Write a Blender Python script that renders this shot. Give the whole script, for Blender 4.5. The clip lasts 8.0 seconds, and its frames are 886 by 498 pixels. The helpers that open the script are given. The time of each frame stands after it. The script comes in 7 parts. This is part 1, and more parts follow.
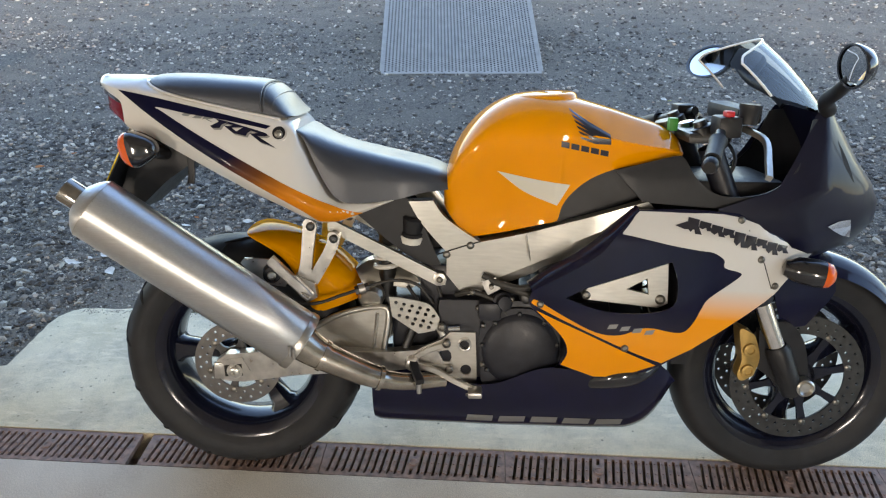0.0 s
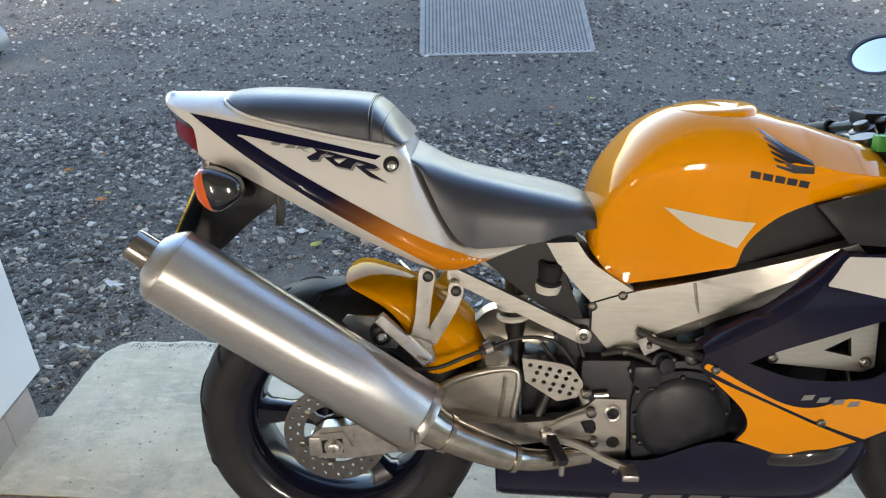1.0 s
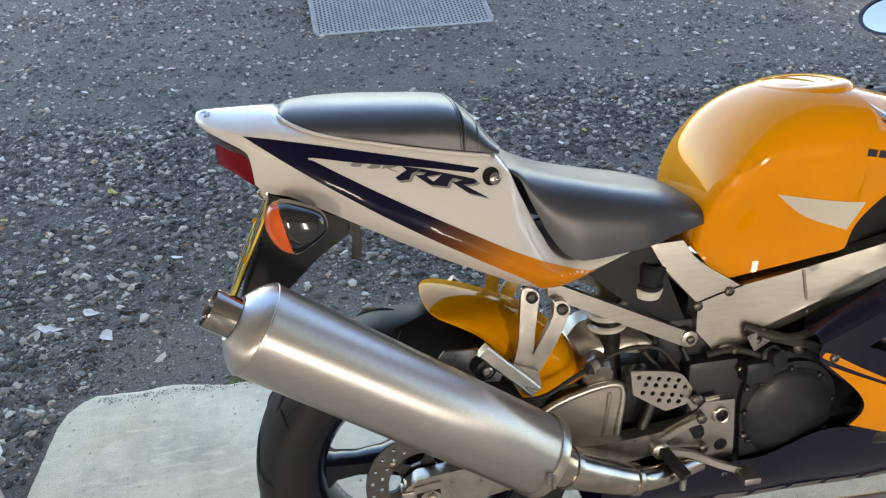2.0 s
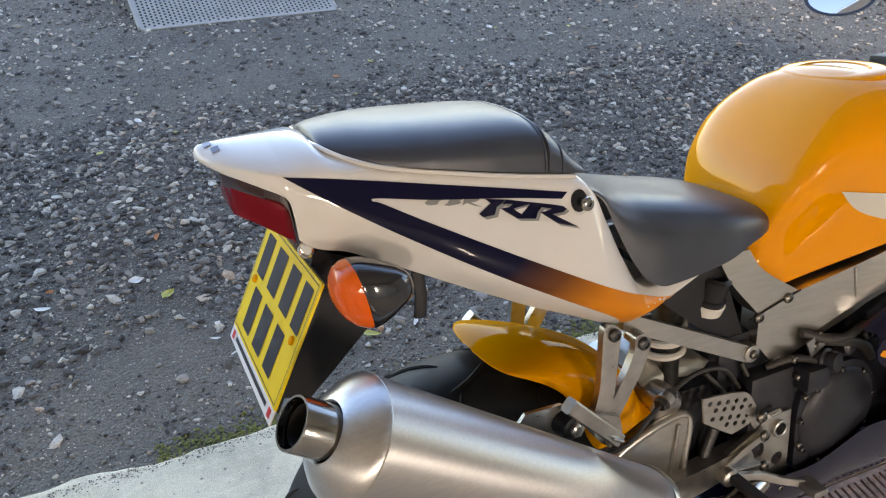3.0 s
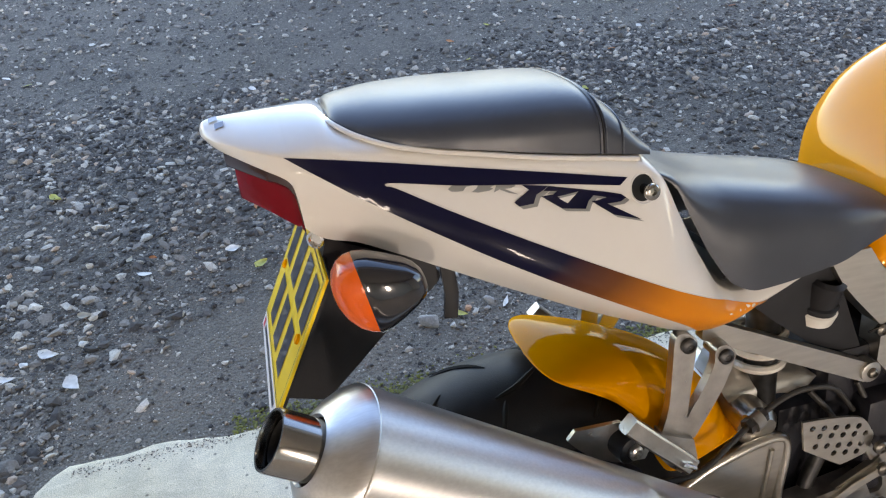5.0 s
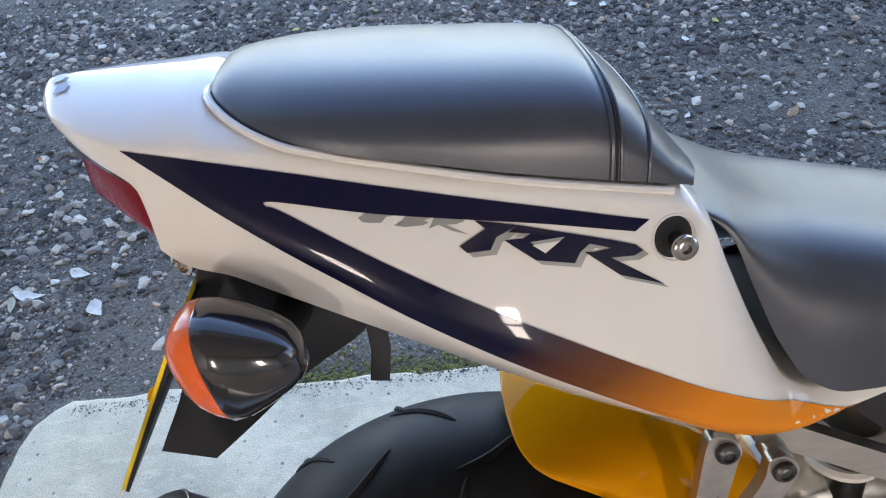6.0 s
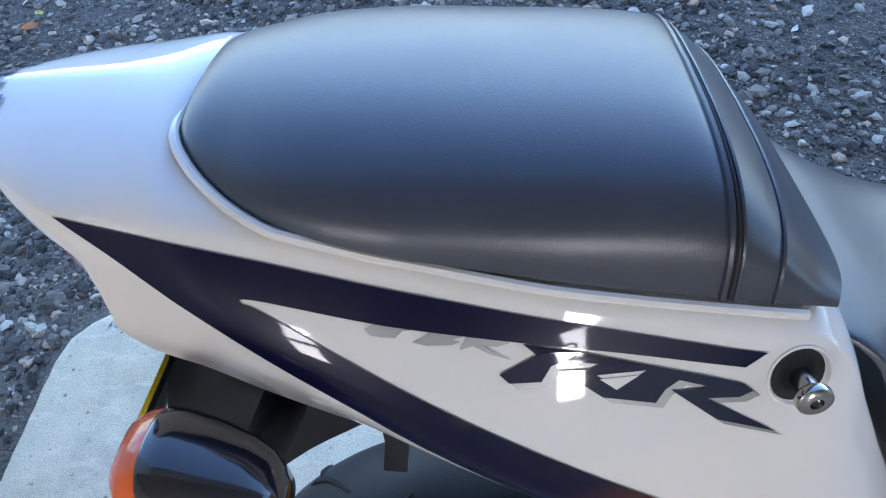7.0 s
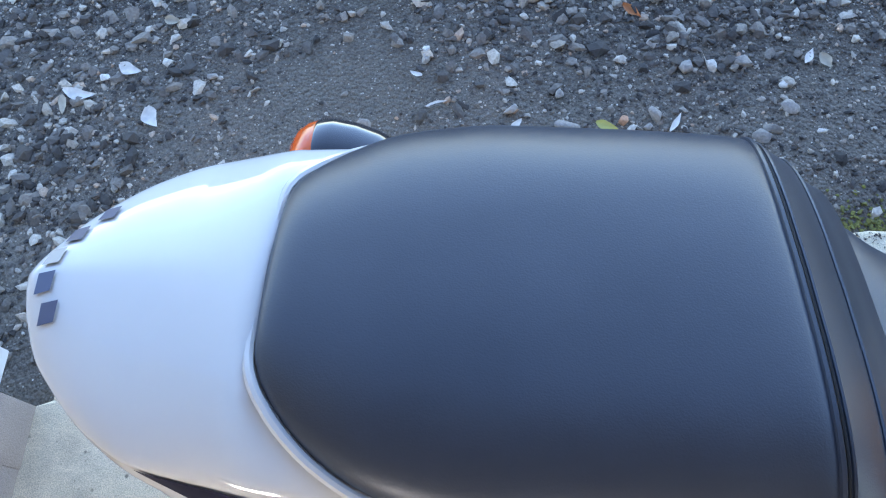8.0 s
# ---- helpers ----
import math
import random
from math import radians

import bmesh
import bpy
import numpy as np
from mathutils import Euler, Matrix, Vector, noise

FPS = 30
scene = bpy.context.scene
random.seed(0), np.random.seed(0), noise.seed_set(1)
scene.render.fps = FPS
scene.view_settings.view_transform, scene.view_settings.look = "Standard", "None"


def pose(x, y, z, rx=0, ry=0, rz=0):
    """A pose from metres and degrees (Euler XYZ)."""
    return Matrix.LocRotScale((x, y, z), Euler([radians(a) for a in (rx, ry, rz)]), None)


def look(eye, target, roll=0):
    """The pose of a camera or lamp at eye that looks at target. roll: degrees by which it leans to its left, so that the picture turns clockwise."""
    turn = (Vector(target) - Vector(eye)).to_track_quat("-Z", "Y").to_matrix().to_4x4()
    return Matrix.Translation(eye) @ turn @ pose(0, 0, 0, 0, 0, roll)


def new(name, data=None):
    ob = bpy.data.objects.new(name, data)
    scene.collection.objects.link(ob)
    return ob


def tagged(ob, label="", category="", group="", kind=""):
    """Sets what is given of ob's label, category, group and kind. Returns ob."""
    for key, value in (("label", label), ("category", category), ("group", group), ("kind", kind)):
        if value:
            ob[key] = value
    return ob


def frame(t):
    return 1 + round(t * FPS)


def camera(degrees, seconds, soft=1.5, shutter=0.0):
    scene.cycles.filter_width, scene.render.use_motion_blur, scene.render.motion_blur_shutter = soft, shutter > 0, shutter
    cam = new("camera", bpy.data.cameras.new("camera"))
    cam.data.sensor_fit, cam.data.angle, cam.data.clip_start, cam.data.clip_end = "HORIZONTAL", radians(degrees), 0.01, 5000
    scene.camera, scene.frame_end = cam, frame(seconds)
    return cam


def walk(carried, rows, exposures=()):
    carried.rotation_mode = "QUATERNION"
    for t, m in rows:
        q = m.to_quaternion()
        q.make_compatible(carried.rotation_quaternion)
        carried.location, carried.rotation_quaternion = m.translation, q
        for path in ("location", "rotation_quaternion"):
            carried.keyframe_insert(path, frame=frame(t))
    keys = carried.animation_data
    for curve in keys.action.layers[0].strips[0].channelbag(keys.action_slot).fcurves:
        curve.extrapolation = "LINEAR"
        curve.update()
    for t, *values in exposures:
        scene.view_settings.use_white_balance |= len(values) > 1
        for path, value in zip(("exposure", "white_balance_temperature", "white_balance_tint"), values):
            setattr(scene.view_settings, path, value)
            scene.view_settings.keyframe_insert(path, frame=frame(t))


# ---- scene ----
cam = camera(61.2, 8.0, soft=1.2)
PATH = [
    (0, (0.568, -1.622, 1.453), (0.506, 0.153, 0.534), 0.1),
    (0.5, (0.441, -1.436, 1.439), (0.323, 0.318, 0.485), -0.2),
    (1, (0.294, -1.263, 1.442), (0.202, 0.475, 0.457), -1.3),
    (1.5, (0.084, -1.148, 1.441), (0.142, 0.572, 0.422), -1.9),
    (2, (-0.115, -1.041, 1.434), (0.156, 0.636, 0.379), -1.3),
    (2.2, (-0.177, -0.962, 1.42), (0.182, 0.691, 0.353), -0.7),
    (3.3, (-0.45, -0.629, 1.373), (0.365, 0.82, 0.261), 3.1),
    (3.5, (-0.457, -0.604, 1.374), (0.369, 0.816, 0.233), 3.7),
    (4, (-0.443, -0.614, 1.367), (0.322, 0.837, 0.223), 2.9),
    (4.2, (-0.41, -0.634, 1.374), (0.26, 0.846, 0.208), 2.0),
    (5.3, (-0.185, -0.619, 1.3), (0.146, 0.985, 0.152), -3.1),
    (5.5, (-0.137, -0.517, 1.277), (0.15, 1.045, 0.062), -2.1),
    (6, (-0.042, -0.387, 1.257), (0.003, 1.115, -0.062), -4.4),
    (6.5, (-0.019, -0.26, 1.223), (-0.067, 1.177, -0.167), -5.2),
    (7, (-0.02, -0.189, 1.254), (-0.157, 1.065, -0.296), -6.2),
    (7.2, (-0.027, -0.16, 1.27), (-0.185, 0.965, -0.376), -6.8),
    (7.5, (-0.045, -0.108, 1.299), (-0.235, 0.855, -0.443), -10.2),
    (7.7, (-0.057, -0.062, 1.325), (-0.247, 0.83, -0.454), -11.2),
    (7.9, (-0.061, -0.016, 1.344), (-0.234, 0.832, -0.459), -10.9),
    (8, (-0.06, 0.007, 1.351), (-0.226, 0.836, -0.46), -10.6),
]
walk(cam, [(t, look(eye, target, roll)) for t, eye, target, roll in PATH],
     [(0, 2.52, 7700, 15), (2, 2.54, 8000, 17), (4.2, 2.54, 8400, 23), (5.5, 2.70, 7500, 20), (6, 2.66, 7150, 21), (6.5, 2.60, 6300, 19), (7.2, 2.55, 6000, 17), (8, 2.70, 6450, 18)])

# ---- light ----
world = bpy.data.worlds.new("sky")
scene.world = world
world.use_nodes = True
wn = world.node_tree
sky = wn.nodes.new("ShaderNodeTexSky")
sky.sky_type, sky.sun_disc = "NISHITA", False
sky.sun_elevation, sky.sun_rotation = radians(22), radians(184)
sky.air_density, sky.dust_density, sky.ozone_density = 1.0, 0.3, 3.0
wn.links.new(sky.outputs[0], wn.nodes["Background"].inputs[0])
wn.nodes["Background"].inputs[1].default_value = 0.15
sun = new("sun", bpy.data.lights.new("sun", "SUN"))
sun.data.energy, sun.data.angle, sun.data.color = 0.5, radians(12), (1.0, 0.94, 0.86)
sun.matrix_world = look((0.6, -9.0, 3.7), (0, 0, 0))


# ---- small tools ----
def sm(table):
    """A smooth curve through a short table of (x, value)."""
    xs, ys = np.array([p[0] for p in table], float), np.array([p[1] for p in table], float)
    h, d = np.diff(xs), np.diff(ys) / np.diff(xs)
    m = np.zeros(len(xs))
    m[0], m[-1] = d[0], d[-1]
    for k in range(1, len(xs) - 1):
        if d[k - 1] * d[k] > 0:
            a, b = 2 * h[k] + h[k - 1], h[k] + 2 * h[k - 1]
            m[k] = (a + b) / (a / d[k - 1] + b / d[k])

    def f(x):
        x = min(max(x, xs[0]), xs[-1])
        k = min(int(np.searchsorted(xs, x, "right")) - 1, len(xs) - 2)
        t = (x - xs[k]) / h[k]
        return float((2 * t**3 - 3 * t**2 + 1) * ys[k] + (t**3 - 2 * t**2 + t) * h[k] * m[k]
                     + (3 * t**2 - 2 * t**3) * ys[k + 1] + (t**3 - t**2) * h[k] * m[k + 1])
    return f


def spline(pts, n=6):
    """Points along a smooth open curve through pts."""
    p = [np.array(q, float) for q in pts]
    p = [2 * p[0] - p[1]] + p + [2 * p[-1] - p[-2]]
    out = []
    for k in range(1, len(p) - 2):
        a, b, c, d = p[k - 1:k + 3]
        for j in range(n):
            t = j / n
            out.append(0.5 * (2 * b + (c - a) * t + (2 * a - 5 * b + 4 * c - d) * t * t + (3 * b - a - 3 * c + d) * t**3))
    return out + [p[-2]]


def rim(pts, n=5):
    """A closed outline in (x, z). A point with a third entry is a sharp corner; between corners the line is smooth."""
    k = next((j for j, p in enumerate(pts) if len(p) > 2), None)
    if k is None:
        q = [p[:2] for p in pts]
        full = spline(q[-2:] + q + q[:3], n)
        return [tuple(v) for v in full[2 * n:(2 + len(q)) * n]]
    pts = list(pts[k:]) + list(pts[:k + 1])
    out, run = [], [pts[0][:2]]
    for p in pts[1:]:
        run.append(p[:2])
        if len(p) > 2:
            out += [tuple(v) for v in (spline(run, n) if len(run) > 2 else [np.array(r) for r in run])][:-1]
            run = [p[:2]]
    return out


def inside(p, loop):
    x, z, hit = p[0], p[1], False
    for (x0, z0), (x1, z1) in zip(loop, loop[1:] + loop[:1]):
        if (z0 > z) != (z1 > z) and x < (x1 - x0) * (z - z0) / (z1 - z0) + x0:
            hit = not hit
    return hit


def fill2d(loop, holes=(), step=0.0):
    """Triangles that fill an outline with holes; step adds points inside, so that the sheet can bend."""
    from mathutils.geometry import delaunay_2d_cdt
    loop = [tuple(map(float, p)) for p in loop]
    verts, edges = [], []
    for lp in (loop, *holes):
        b = len(verts)
        verts += [Vector(p) for p in lp]
        edges += [(b + j, b + (j + 1) % len(lp)) for j in range(len(lp))]
    if step:
        a = np.array(loop)
        for j, x in enumerate(np.arange(a[:, 0].min() + step / 2, a[:, 0].max(), step)):
            for z in np.arange(a[:, 1].min() + step * (0.5 + 0.5 * (j % 2)), a[:, 1].max(), step):
                if inside((x, z), loop) and min((x - q[0]) ** 2 + (z - q[1]) ** 2 for lp in (loop, *holes) for q in lp) > (0.45 * step) ** 2:
                    verts.append(Vector((x, z)))
    co, _, tris, *_ = delaunay_2d_cdt(verts, edges, [], 0, 1e-7)
    co = [(v.x, v.y) for v in co]
    good = []
    for t in tris:
        c = (sum(co[k][0] for k in t) / 3, sum(co[k][1] for k in t) / 3)
        if inside(c, loop) and not any(inside(c, list(h)) for h in holes):
            good.append(tuple(t))
    return co, good


def finish(bm, sharp=38):
    bmesh.ops.remove_doubles(bm, verts=bm.verts, dist=1e-6)
    bmesh.ops.recalc_face_normals(bm, faces=bm.faces)
    me = bpy.data.meshes.new("mesh")
    bm.to_mesh(me)
    bm.free()
    me.polygons.foreach_set("use_smooth", [True] * len(me.polygons))
    me.set_sharp_from_angle(angle=radians(sharp))
    return me


def part(name, bm, material, parent=None, label="", sharp=38):
    ob = new(name, finish(bm, sharp) if isinstance(bm, bmesh.types.BMesh) else bm)
    ob.data.name = name
    if not ob.data.materials:
        ob.data.materials.append(material)
    ob.parent = parent
    return tagged(ob, label)


def sheet(loop, yfun, thick=0.004, holes=(), step=0.02, side=-1):
    """A bent sheet that stands over the (x, z) plane at y = side * yfun, thick towards the middle."""
    co, tris = fill2d(loop, holes, step)
    bm = bmesh.new()
    outer = [bm.verts.new((x, side * yfun(x, z), z)) for x, z in co]
    inner = [bm.verts.new((x, side * (yfun(x, z) - thick), z)) for x, z in co]
    count = {}
    for a, b, c in tris:
        bm.faces.new((outer[a], outer[b], outer[c]))
        bm.faces.new((inner[c], inner[b], inner[a]))
        for e in ((a, b), (b, c), (c, a)):
            count[tuple(sorted(e))] = count.get(tuple(sorted(e)), 0) + 1
    for (a, b), k in count.items():
        if k == 1:
            bm.faces.new((outer[a], outer[b], inner[b], inner[a]))
    return bm


def loft(rings, closed=False, caps=True, bm=None):
    bm = bm or bmesh.new()
    vs = [[bm.verts.new(tuple(p)) for p in r] for r in rings]
    for r0, r1 in zip(vs, vs[1:]):
        for j in range(len(r0) if closed else len(r0) - 1):
            k = (j + 1) % len(r0)
            bm.faces.new((r0[j], r0[k], r1[k], r1[j]))
    if caps:
        bm.faces.new(vs[0])
        bm.faces.new(vs[-1][::-1])
    return bm


def frames_along(path):
    path = [Vector(tuple(map(float, p))) for p in path]
    tang = [(path[min(k + 1, len(path) - 1)] - path[max(k - 1, 0)]).normalized() for k in range(len(path))]
    up = Vector((0, 0, 1)) if abs(tang[0].z) < 0.9 else Vector((1, 0, 0))
    out = []
    for p, t in zip(path, tang):
        a = (up - t * up.dot(t)).normalized()
        up = a
        out.append((p, a, t.cross(a)))
    return out


def tube(path, radius, n=12, caps=True, bm=None):
    """A round bar along a path; radius: one number or one for each point."""
    rad = [float(r) for r in radius] if isinstance(radius, (list, tuple)) else [float(radius)] * len(path)
    rings = [[p + r * (math.cos(2 * math.pi * j / n) * a + math.sin(2 * math.pi * j / n) * b) for j in range(n)]
             for (p, a, b), r in zip(frames_along(path), rad)]
    return loft(rings, True, caps, bm)


def bar(path, wide, high, bm=None):
    """A square bar with broken edges along a path."""
    rings = []
    for p, a, b in frames_along(path):
        e = 0.22
        prof = [(1, 1 - e), (1 - e, 1), (e - 1, 1), (-1, 1 - e), (-1, e - 1), (e - 1, -1), (1 - e, -1), (1, e - 1)]
        rings.append([p + a * (high / 2 * v) + b * (wide / 2 * u) for u, v in prof])
    return loft(rings, True, True, bm)


def lathe(profile, origin, axis, n=32, flat=(1, 1), caps=False, bm=None):
    """Turns (along, radius) pairs round an axis that starts at origin."""
    t = Vector(axis).normalized()
    a = (Vector((0, 0, 1)) if abs(t.z) < 0.9 else Vector((1, 0, 0))).cross(t).normalized()
    b = t.cross(a)
    o = Vector(tuple(map(float, origin)))
    rings = [[o + t * s + r * (flat[0] * math.cos(2 * math.pi * j / n) * a + flat[1] * math.sin(2 * math.pi * j / n) * b) for j in range(n)]
             for s, r in profile]
    return loft(rings, True, caps, bm)


def box(x0, x1, y0, y1, z0, z1, bevel=0.0, bm=None):
    b = bmesh.new()
    bmesh.ops.create_cube(b, size=1)
    for v in b.verts:
        v.co = ((x0 + x1) / 2 + v.co.x * (x1 - x0), (y0 + y1) / 2 + v.co.y * (y1 - y0), (z0 + z1) / 2 + v.co.z * (z1 - z0))
    if bevel:
        bmesh.ops.bevel(b, geom=b.edges[:], offset=bevel, segments=2, affect="EDGES", profile=0.6)
    if bm is None:
        return b
    me = bpy.data.meshes.new("tmp")
    b.to_mesh(me)
    b.free()
    bm.from_mesh(me)
    bpy.data.meshes.remove(me)
    return bm


def circle(cx, cz, r, n=14):
    return [(cx + r * math.cos(2 * math.pi * k / n), cz + r * math.sin(2 * math.pi * k / n)) for k in range(n)]


def bvh_of(ob):
    from mathutils.bvhtree import BVHTree
    me = ob.data
    return BVHTree.FromPolygons([v.co[:] for v in me.vertices], [p.vertices[:] for p in me.polygons])


def decal(loop, tree, lift=0.0008, step=0.012, side=-1):
    """A thin foil with this (x, z) outline, laid onto the side of a body."""
    co, tris = fill2d(loop, (), step)
    bm = bmesh.new()
    vs = []
    for x, z in co:
        hit = tree.ray_cast(Vector((x, side * 0.6, z)), Vector((0, -side, 0)))
        if hit[0] is None:
            hit = tree.find_nearest(Vector((x, side * 0.12, z)))
            vs.append(bm.verts.new((hit[0].x, hit[0].y + side * lift, hit[0].z)))
        else:
            nrm = hit[1] if hit[1].y * side > 0 else -hit[1]
            vs.append(bm.verts.new(hit[0] + nrm * lift))
    for t in tris:
        bm.faces.new([vs[k] for k in t])
    return bm


# ---- materials ----
def material(name, color, rough=0.5, metal=0.0, coat=0.0, grain=None, vary=0.0, vary_scale=6.0, bump=0.0, bump_scale=200.0, aniso=0.0, spec=0.5):
    """A node material: colour with large and fine variation, and fine relief."""
    m = bpy.data.materials.new(name)
    m.use_nodes = True
    nt = m.node_tree
    bs = nt.nodes["Principled BSDF"]
    bs.inputs["Roughness"].default_value, bs.inputs["Metallic"].default_value = rough, metal
    bs.inputs["Coat Weight"].default_value, bs.inputs["Coat Roughness"].default_value = coat, 0.04
    bs.inputs["Anisotropic"].default_value = aniso
    bs.inputs["Specular IOR Level"].default_value = spec
    bs.inputs["Base Color"].default_value = (*color, 1)
    tc = nt.nodes.new("ShaderNodeTexCoord")
    mp = nt.nodes.new("ShaderNodeMapping")
    mp.inputs["Scale"].default_value = grain or (1, 1, 1)
    nt.links.new(tc.outputs["Object"], mp.inputs[0])
    if vary:
        n1 = nt.nodes.new("ShaderNodeTexNoise")
        n1.inputs["Scale"].default_value, n1.inputs["Detail"].default_value = vary_scale, 8
        nt.links.new(mp.outputs[0], n1.inputs["Vector"])
        mr = nt.nodes.new("ShaderNodeMapRange")
        mr.inputs[1].default_value, mr.inputs[2].default_value = 0.3, 0.7
        mr.inputs[3].default_value, mr.inputs[4].default_value = 1 - vary, 1 + vary
        nt.links.new(n1.outputs[0], mr.inputs[0])
        mx = nt.nodes.new("ShaderNodeMix")
        mx.data_type, mx.blend_type = "RGBA", "MULTIPLY"
        mx.inputs[0].default_value = 1
        mx.inputs[6].default_value = (*color, 1)
        nt.links.new(mr.outputs[0], mx.inputs[7])
        nt.links.new(mx.outputs[2], bs.inputs["Base Color"])
        rr = nt.nodes.new("ShaderNodeMapRange")
        rr.inputs[1].default_value, rr.inputs[2].default_value = 0.3, 0.7
        rr.inputs[3].default_value, rr.inputs[4].default_value = rough * (1 - vary * 0.6), min(1, rough * (1 + vary * 0.6))
        nt.links.new(n1.outputs[0], rr.inputs[0])
        nt.links.new(rr.outputs[0], bs.inputs["Roughness"])
    if bump:
        n2 = nt.nodes.new("ShaderNodeTexNoise")
        n2.inputs["Scale"].default_value, n2.inputs["Detail"].default_value = bump_scale, 4
        nt.links.new(mp.outputs[0], n2.inputs["Vector"])
        bp = nt.nodes.new("ShaderNodeBump")
        bp.inputs["Strength"].default_value, bp.inputs["Distance"].default_value = bump, 0.002
        nt.links.new(n2.outputs[0], bp.inputs["Height"])
        nt.links.new(bp.outputs[0], bs.inputs["Normal"])
    return m


def fade(name, stops, axis, rough=0.3, coat=1.0):
    """Paint that fades along one axis of the machine: stops are (place, colour)."""
    m = material(name, stops[0][1], rough, 0, coat, spec=0.08)
    nt = m.node_tree
    bs = nt.nodes["Principled BSDF"]
    tc = nt.nodes.new("ShaderNodeTexCoord")
    dot = nt.nodes.new("ShaderNodeVectorMath")
    dot.operation = "DOT_PRODUCT"
    dot.inputs[1].default_value = axis
    nt.links.new(tc.outputs["Object"], dot.inputs[0])
    mr = nt.nodes.new("ShaderNodeMapRange")
    mr.inputs[1].default_value, mr.inputs[2].default_value = stops[0][0], stops[-1][0]
    nt.links.new(dot.outputs["Value"], mr.inputs[0])
    ramp = nt.nodes.new("ShaderNodeValToRGB")
    lo, hi = stops[0][0], stops[-1][0]
    ramp.color_ramp.elements[0].color = (*stops[0][1], 1)
    ramp.color_ramp.elements[1].color = (*stops[-1][1], 1)
    for p, c in stops[1:-1]:
        e = ramp.color_ramp.elements.new((p - lo) / (hi - lo))
        e.color = (*c, 1)
    nt.links.new(mr.outputs[0], ramp.inputs[0])
    nt.links.new(ramp.outputs[0], bs.inputs["Base Color"])
    return m


WHITE, NAVY, ORANGE, AMBER = (0.66, 0.64, 0.60), (0.003, 0.0035, 0.022), (0.87, 0.315, 0.004), (0.87, 0.335, 0.005)
white_paint = material("white_paint", WHITE, 0.5, 0, 1.0, vary=0.03, vary_scale=9, bump=0.02, bump_scale=90, spec=0.1)
navy_paint = material("navy_paint", NAVY, 0.4, 0, 0.75, vary=0.15, vary_scale=12, bump=0.02, bump_scale=90, spec=0.05)
cowl_paint = material("navy_cowl_paint", (0.006, 0.0065, 0.020), 0.4, 0, 0.25, vary=0.2, vary_scale=10, bump=0.03, bump_scale=90, spec=0.2)
orange_paint = material("orange_paint", ORANGE, 0.5, 0, 0.7, vary=0.03, vary_scale=8, bump=0.015, bump_scale=80, spec=0.0)
amber_paint = material("amber_paint", AMBER, 0.5, 0, 0.25, vary=0.06, vary_scale=10, bump=0.015, bump_scale=80, spec=0.0)
grey_mark = material("grey_foil", (0.23, 0.235, 0.23), 0.35, 0.3, 0.6, vary=0.1)
white_mark = material("cream_foil", (0.70, 0.67, 0.58), 0.35, 0, 0.8, vary=0.04)
slate_mark = material("slate_foil", (0.06, 0.07, 0.13), 0.35, 0, 0.6, vary=0.1)
dark_mark = material("dark_foil", (0.012, 0.011, 0.02), 0.3, 0, 0.8, vary=0.1)
vinyl = material("seat_vinyl", (0.036, 0.043, 0.058), 0.34, vary=0.12, vary_scale=14, bump=0.08, bump_scale=900, spec=0.55)
rubber = material("tyre_rubber", (0.023, 0.0235, 0.0255), 0.5, vary=0.25, vary_scale=18, bump=0.15, bump_scale=500, spec=0.22)
black_plastic = material("black_plastic", (0.017, 0.0175, 0.020), 0.42, vary=0.2, vary_scale=30, bump=0.1, bump_scale=600, spec=0.3)
gloss_black = material("gloss_black", (0.010, 0.010, 0.013), 0.14, 0, 0.8, vary=0.15)
wheel_paint = material("wheel_enamel", (0.006, 0.007, 0.016), 0.22, 0, 0.45, vary=0.2, vary_scale=20, spec=0.25)
engine_paint = material("engine_enamel", (0.015, 0.016, 0.022), 0.40, 0.0, vary=0.3, vary_scale=40, bump=0.15, bump_scale=300, spec=0.4)
alloy = material("brushed_alloy", (0.52, 0.50, 0.455), 0.29, 0.97, grain=(1, 1, 6), vary=0.08, vary_scale=25, bump=0.04, bump_scale=160)
cast_alloy = material("cast_alloy", (0.42, 0.405, 0.38), 0.30, 0.95, vary=0.16, vary_scale=45, bump=0.15, bump_scale=260)
muffler_metal = material("satin_titanium", (0.58, 0.575, 0.565), 0.38, 0.95, grain=(2, 60, 60), vary=0.07, vary_scale=7, bump=0.05, bump_scale=30, aniso=0.4)
_mt = muffler_metal.node_tree
_tan = _mt.nodes.new("ShaderNodeTangent")
_tan.direction_type, _tan.axis = "RADIAL", "X"
_mb = _mt.nodes["Principled BSDF"]
_mt.links.new(_tan.outputs[0], _mb.inputs["Tangent"])
_mb.inputs["Anisotropic"].default_value, _mb.inputs["Anisotropic Rotation"].default_value = 0.85, 0.25
pipe_metal = material("heated_steel", (0.45, 0.41, 0.355), 0.22, 1.0, vary=0.25, vary_scale=22, bump=0.04)
chrome = material("polished_steel", (0.75, 0.74, 0.72), 0.12, 1.0, vary=0.1, vary_scale=30)
outlet_steel = material("outlet_steel", (0.34, 0.33, 0.31), 0.16, 1.0, vary=0.15, vary_scale=30)
steel = material("zinc_bolt", (0.50, 0.49, 0.46), 0.30, 1.0, vary=0.2, vary_scale=90)
bolt_steel = material("worn_bolt", (0.20, 0.19, 0.17), 0.35, 1.0, vary=0.3, vary_scale=90)
dark_steel = material("dark_steel", (0.08, 0.08, 0.08), 0.4, 0.9, vary=0.25, vary_scale=60)
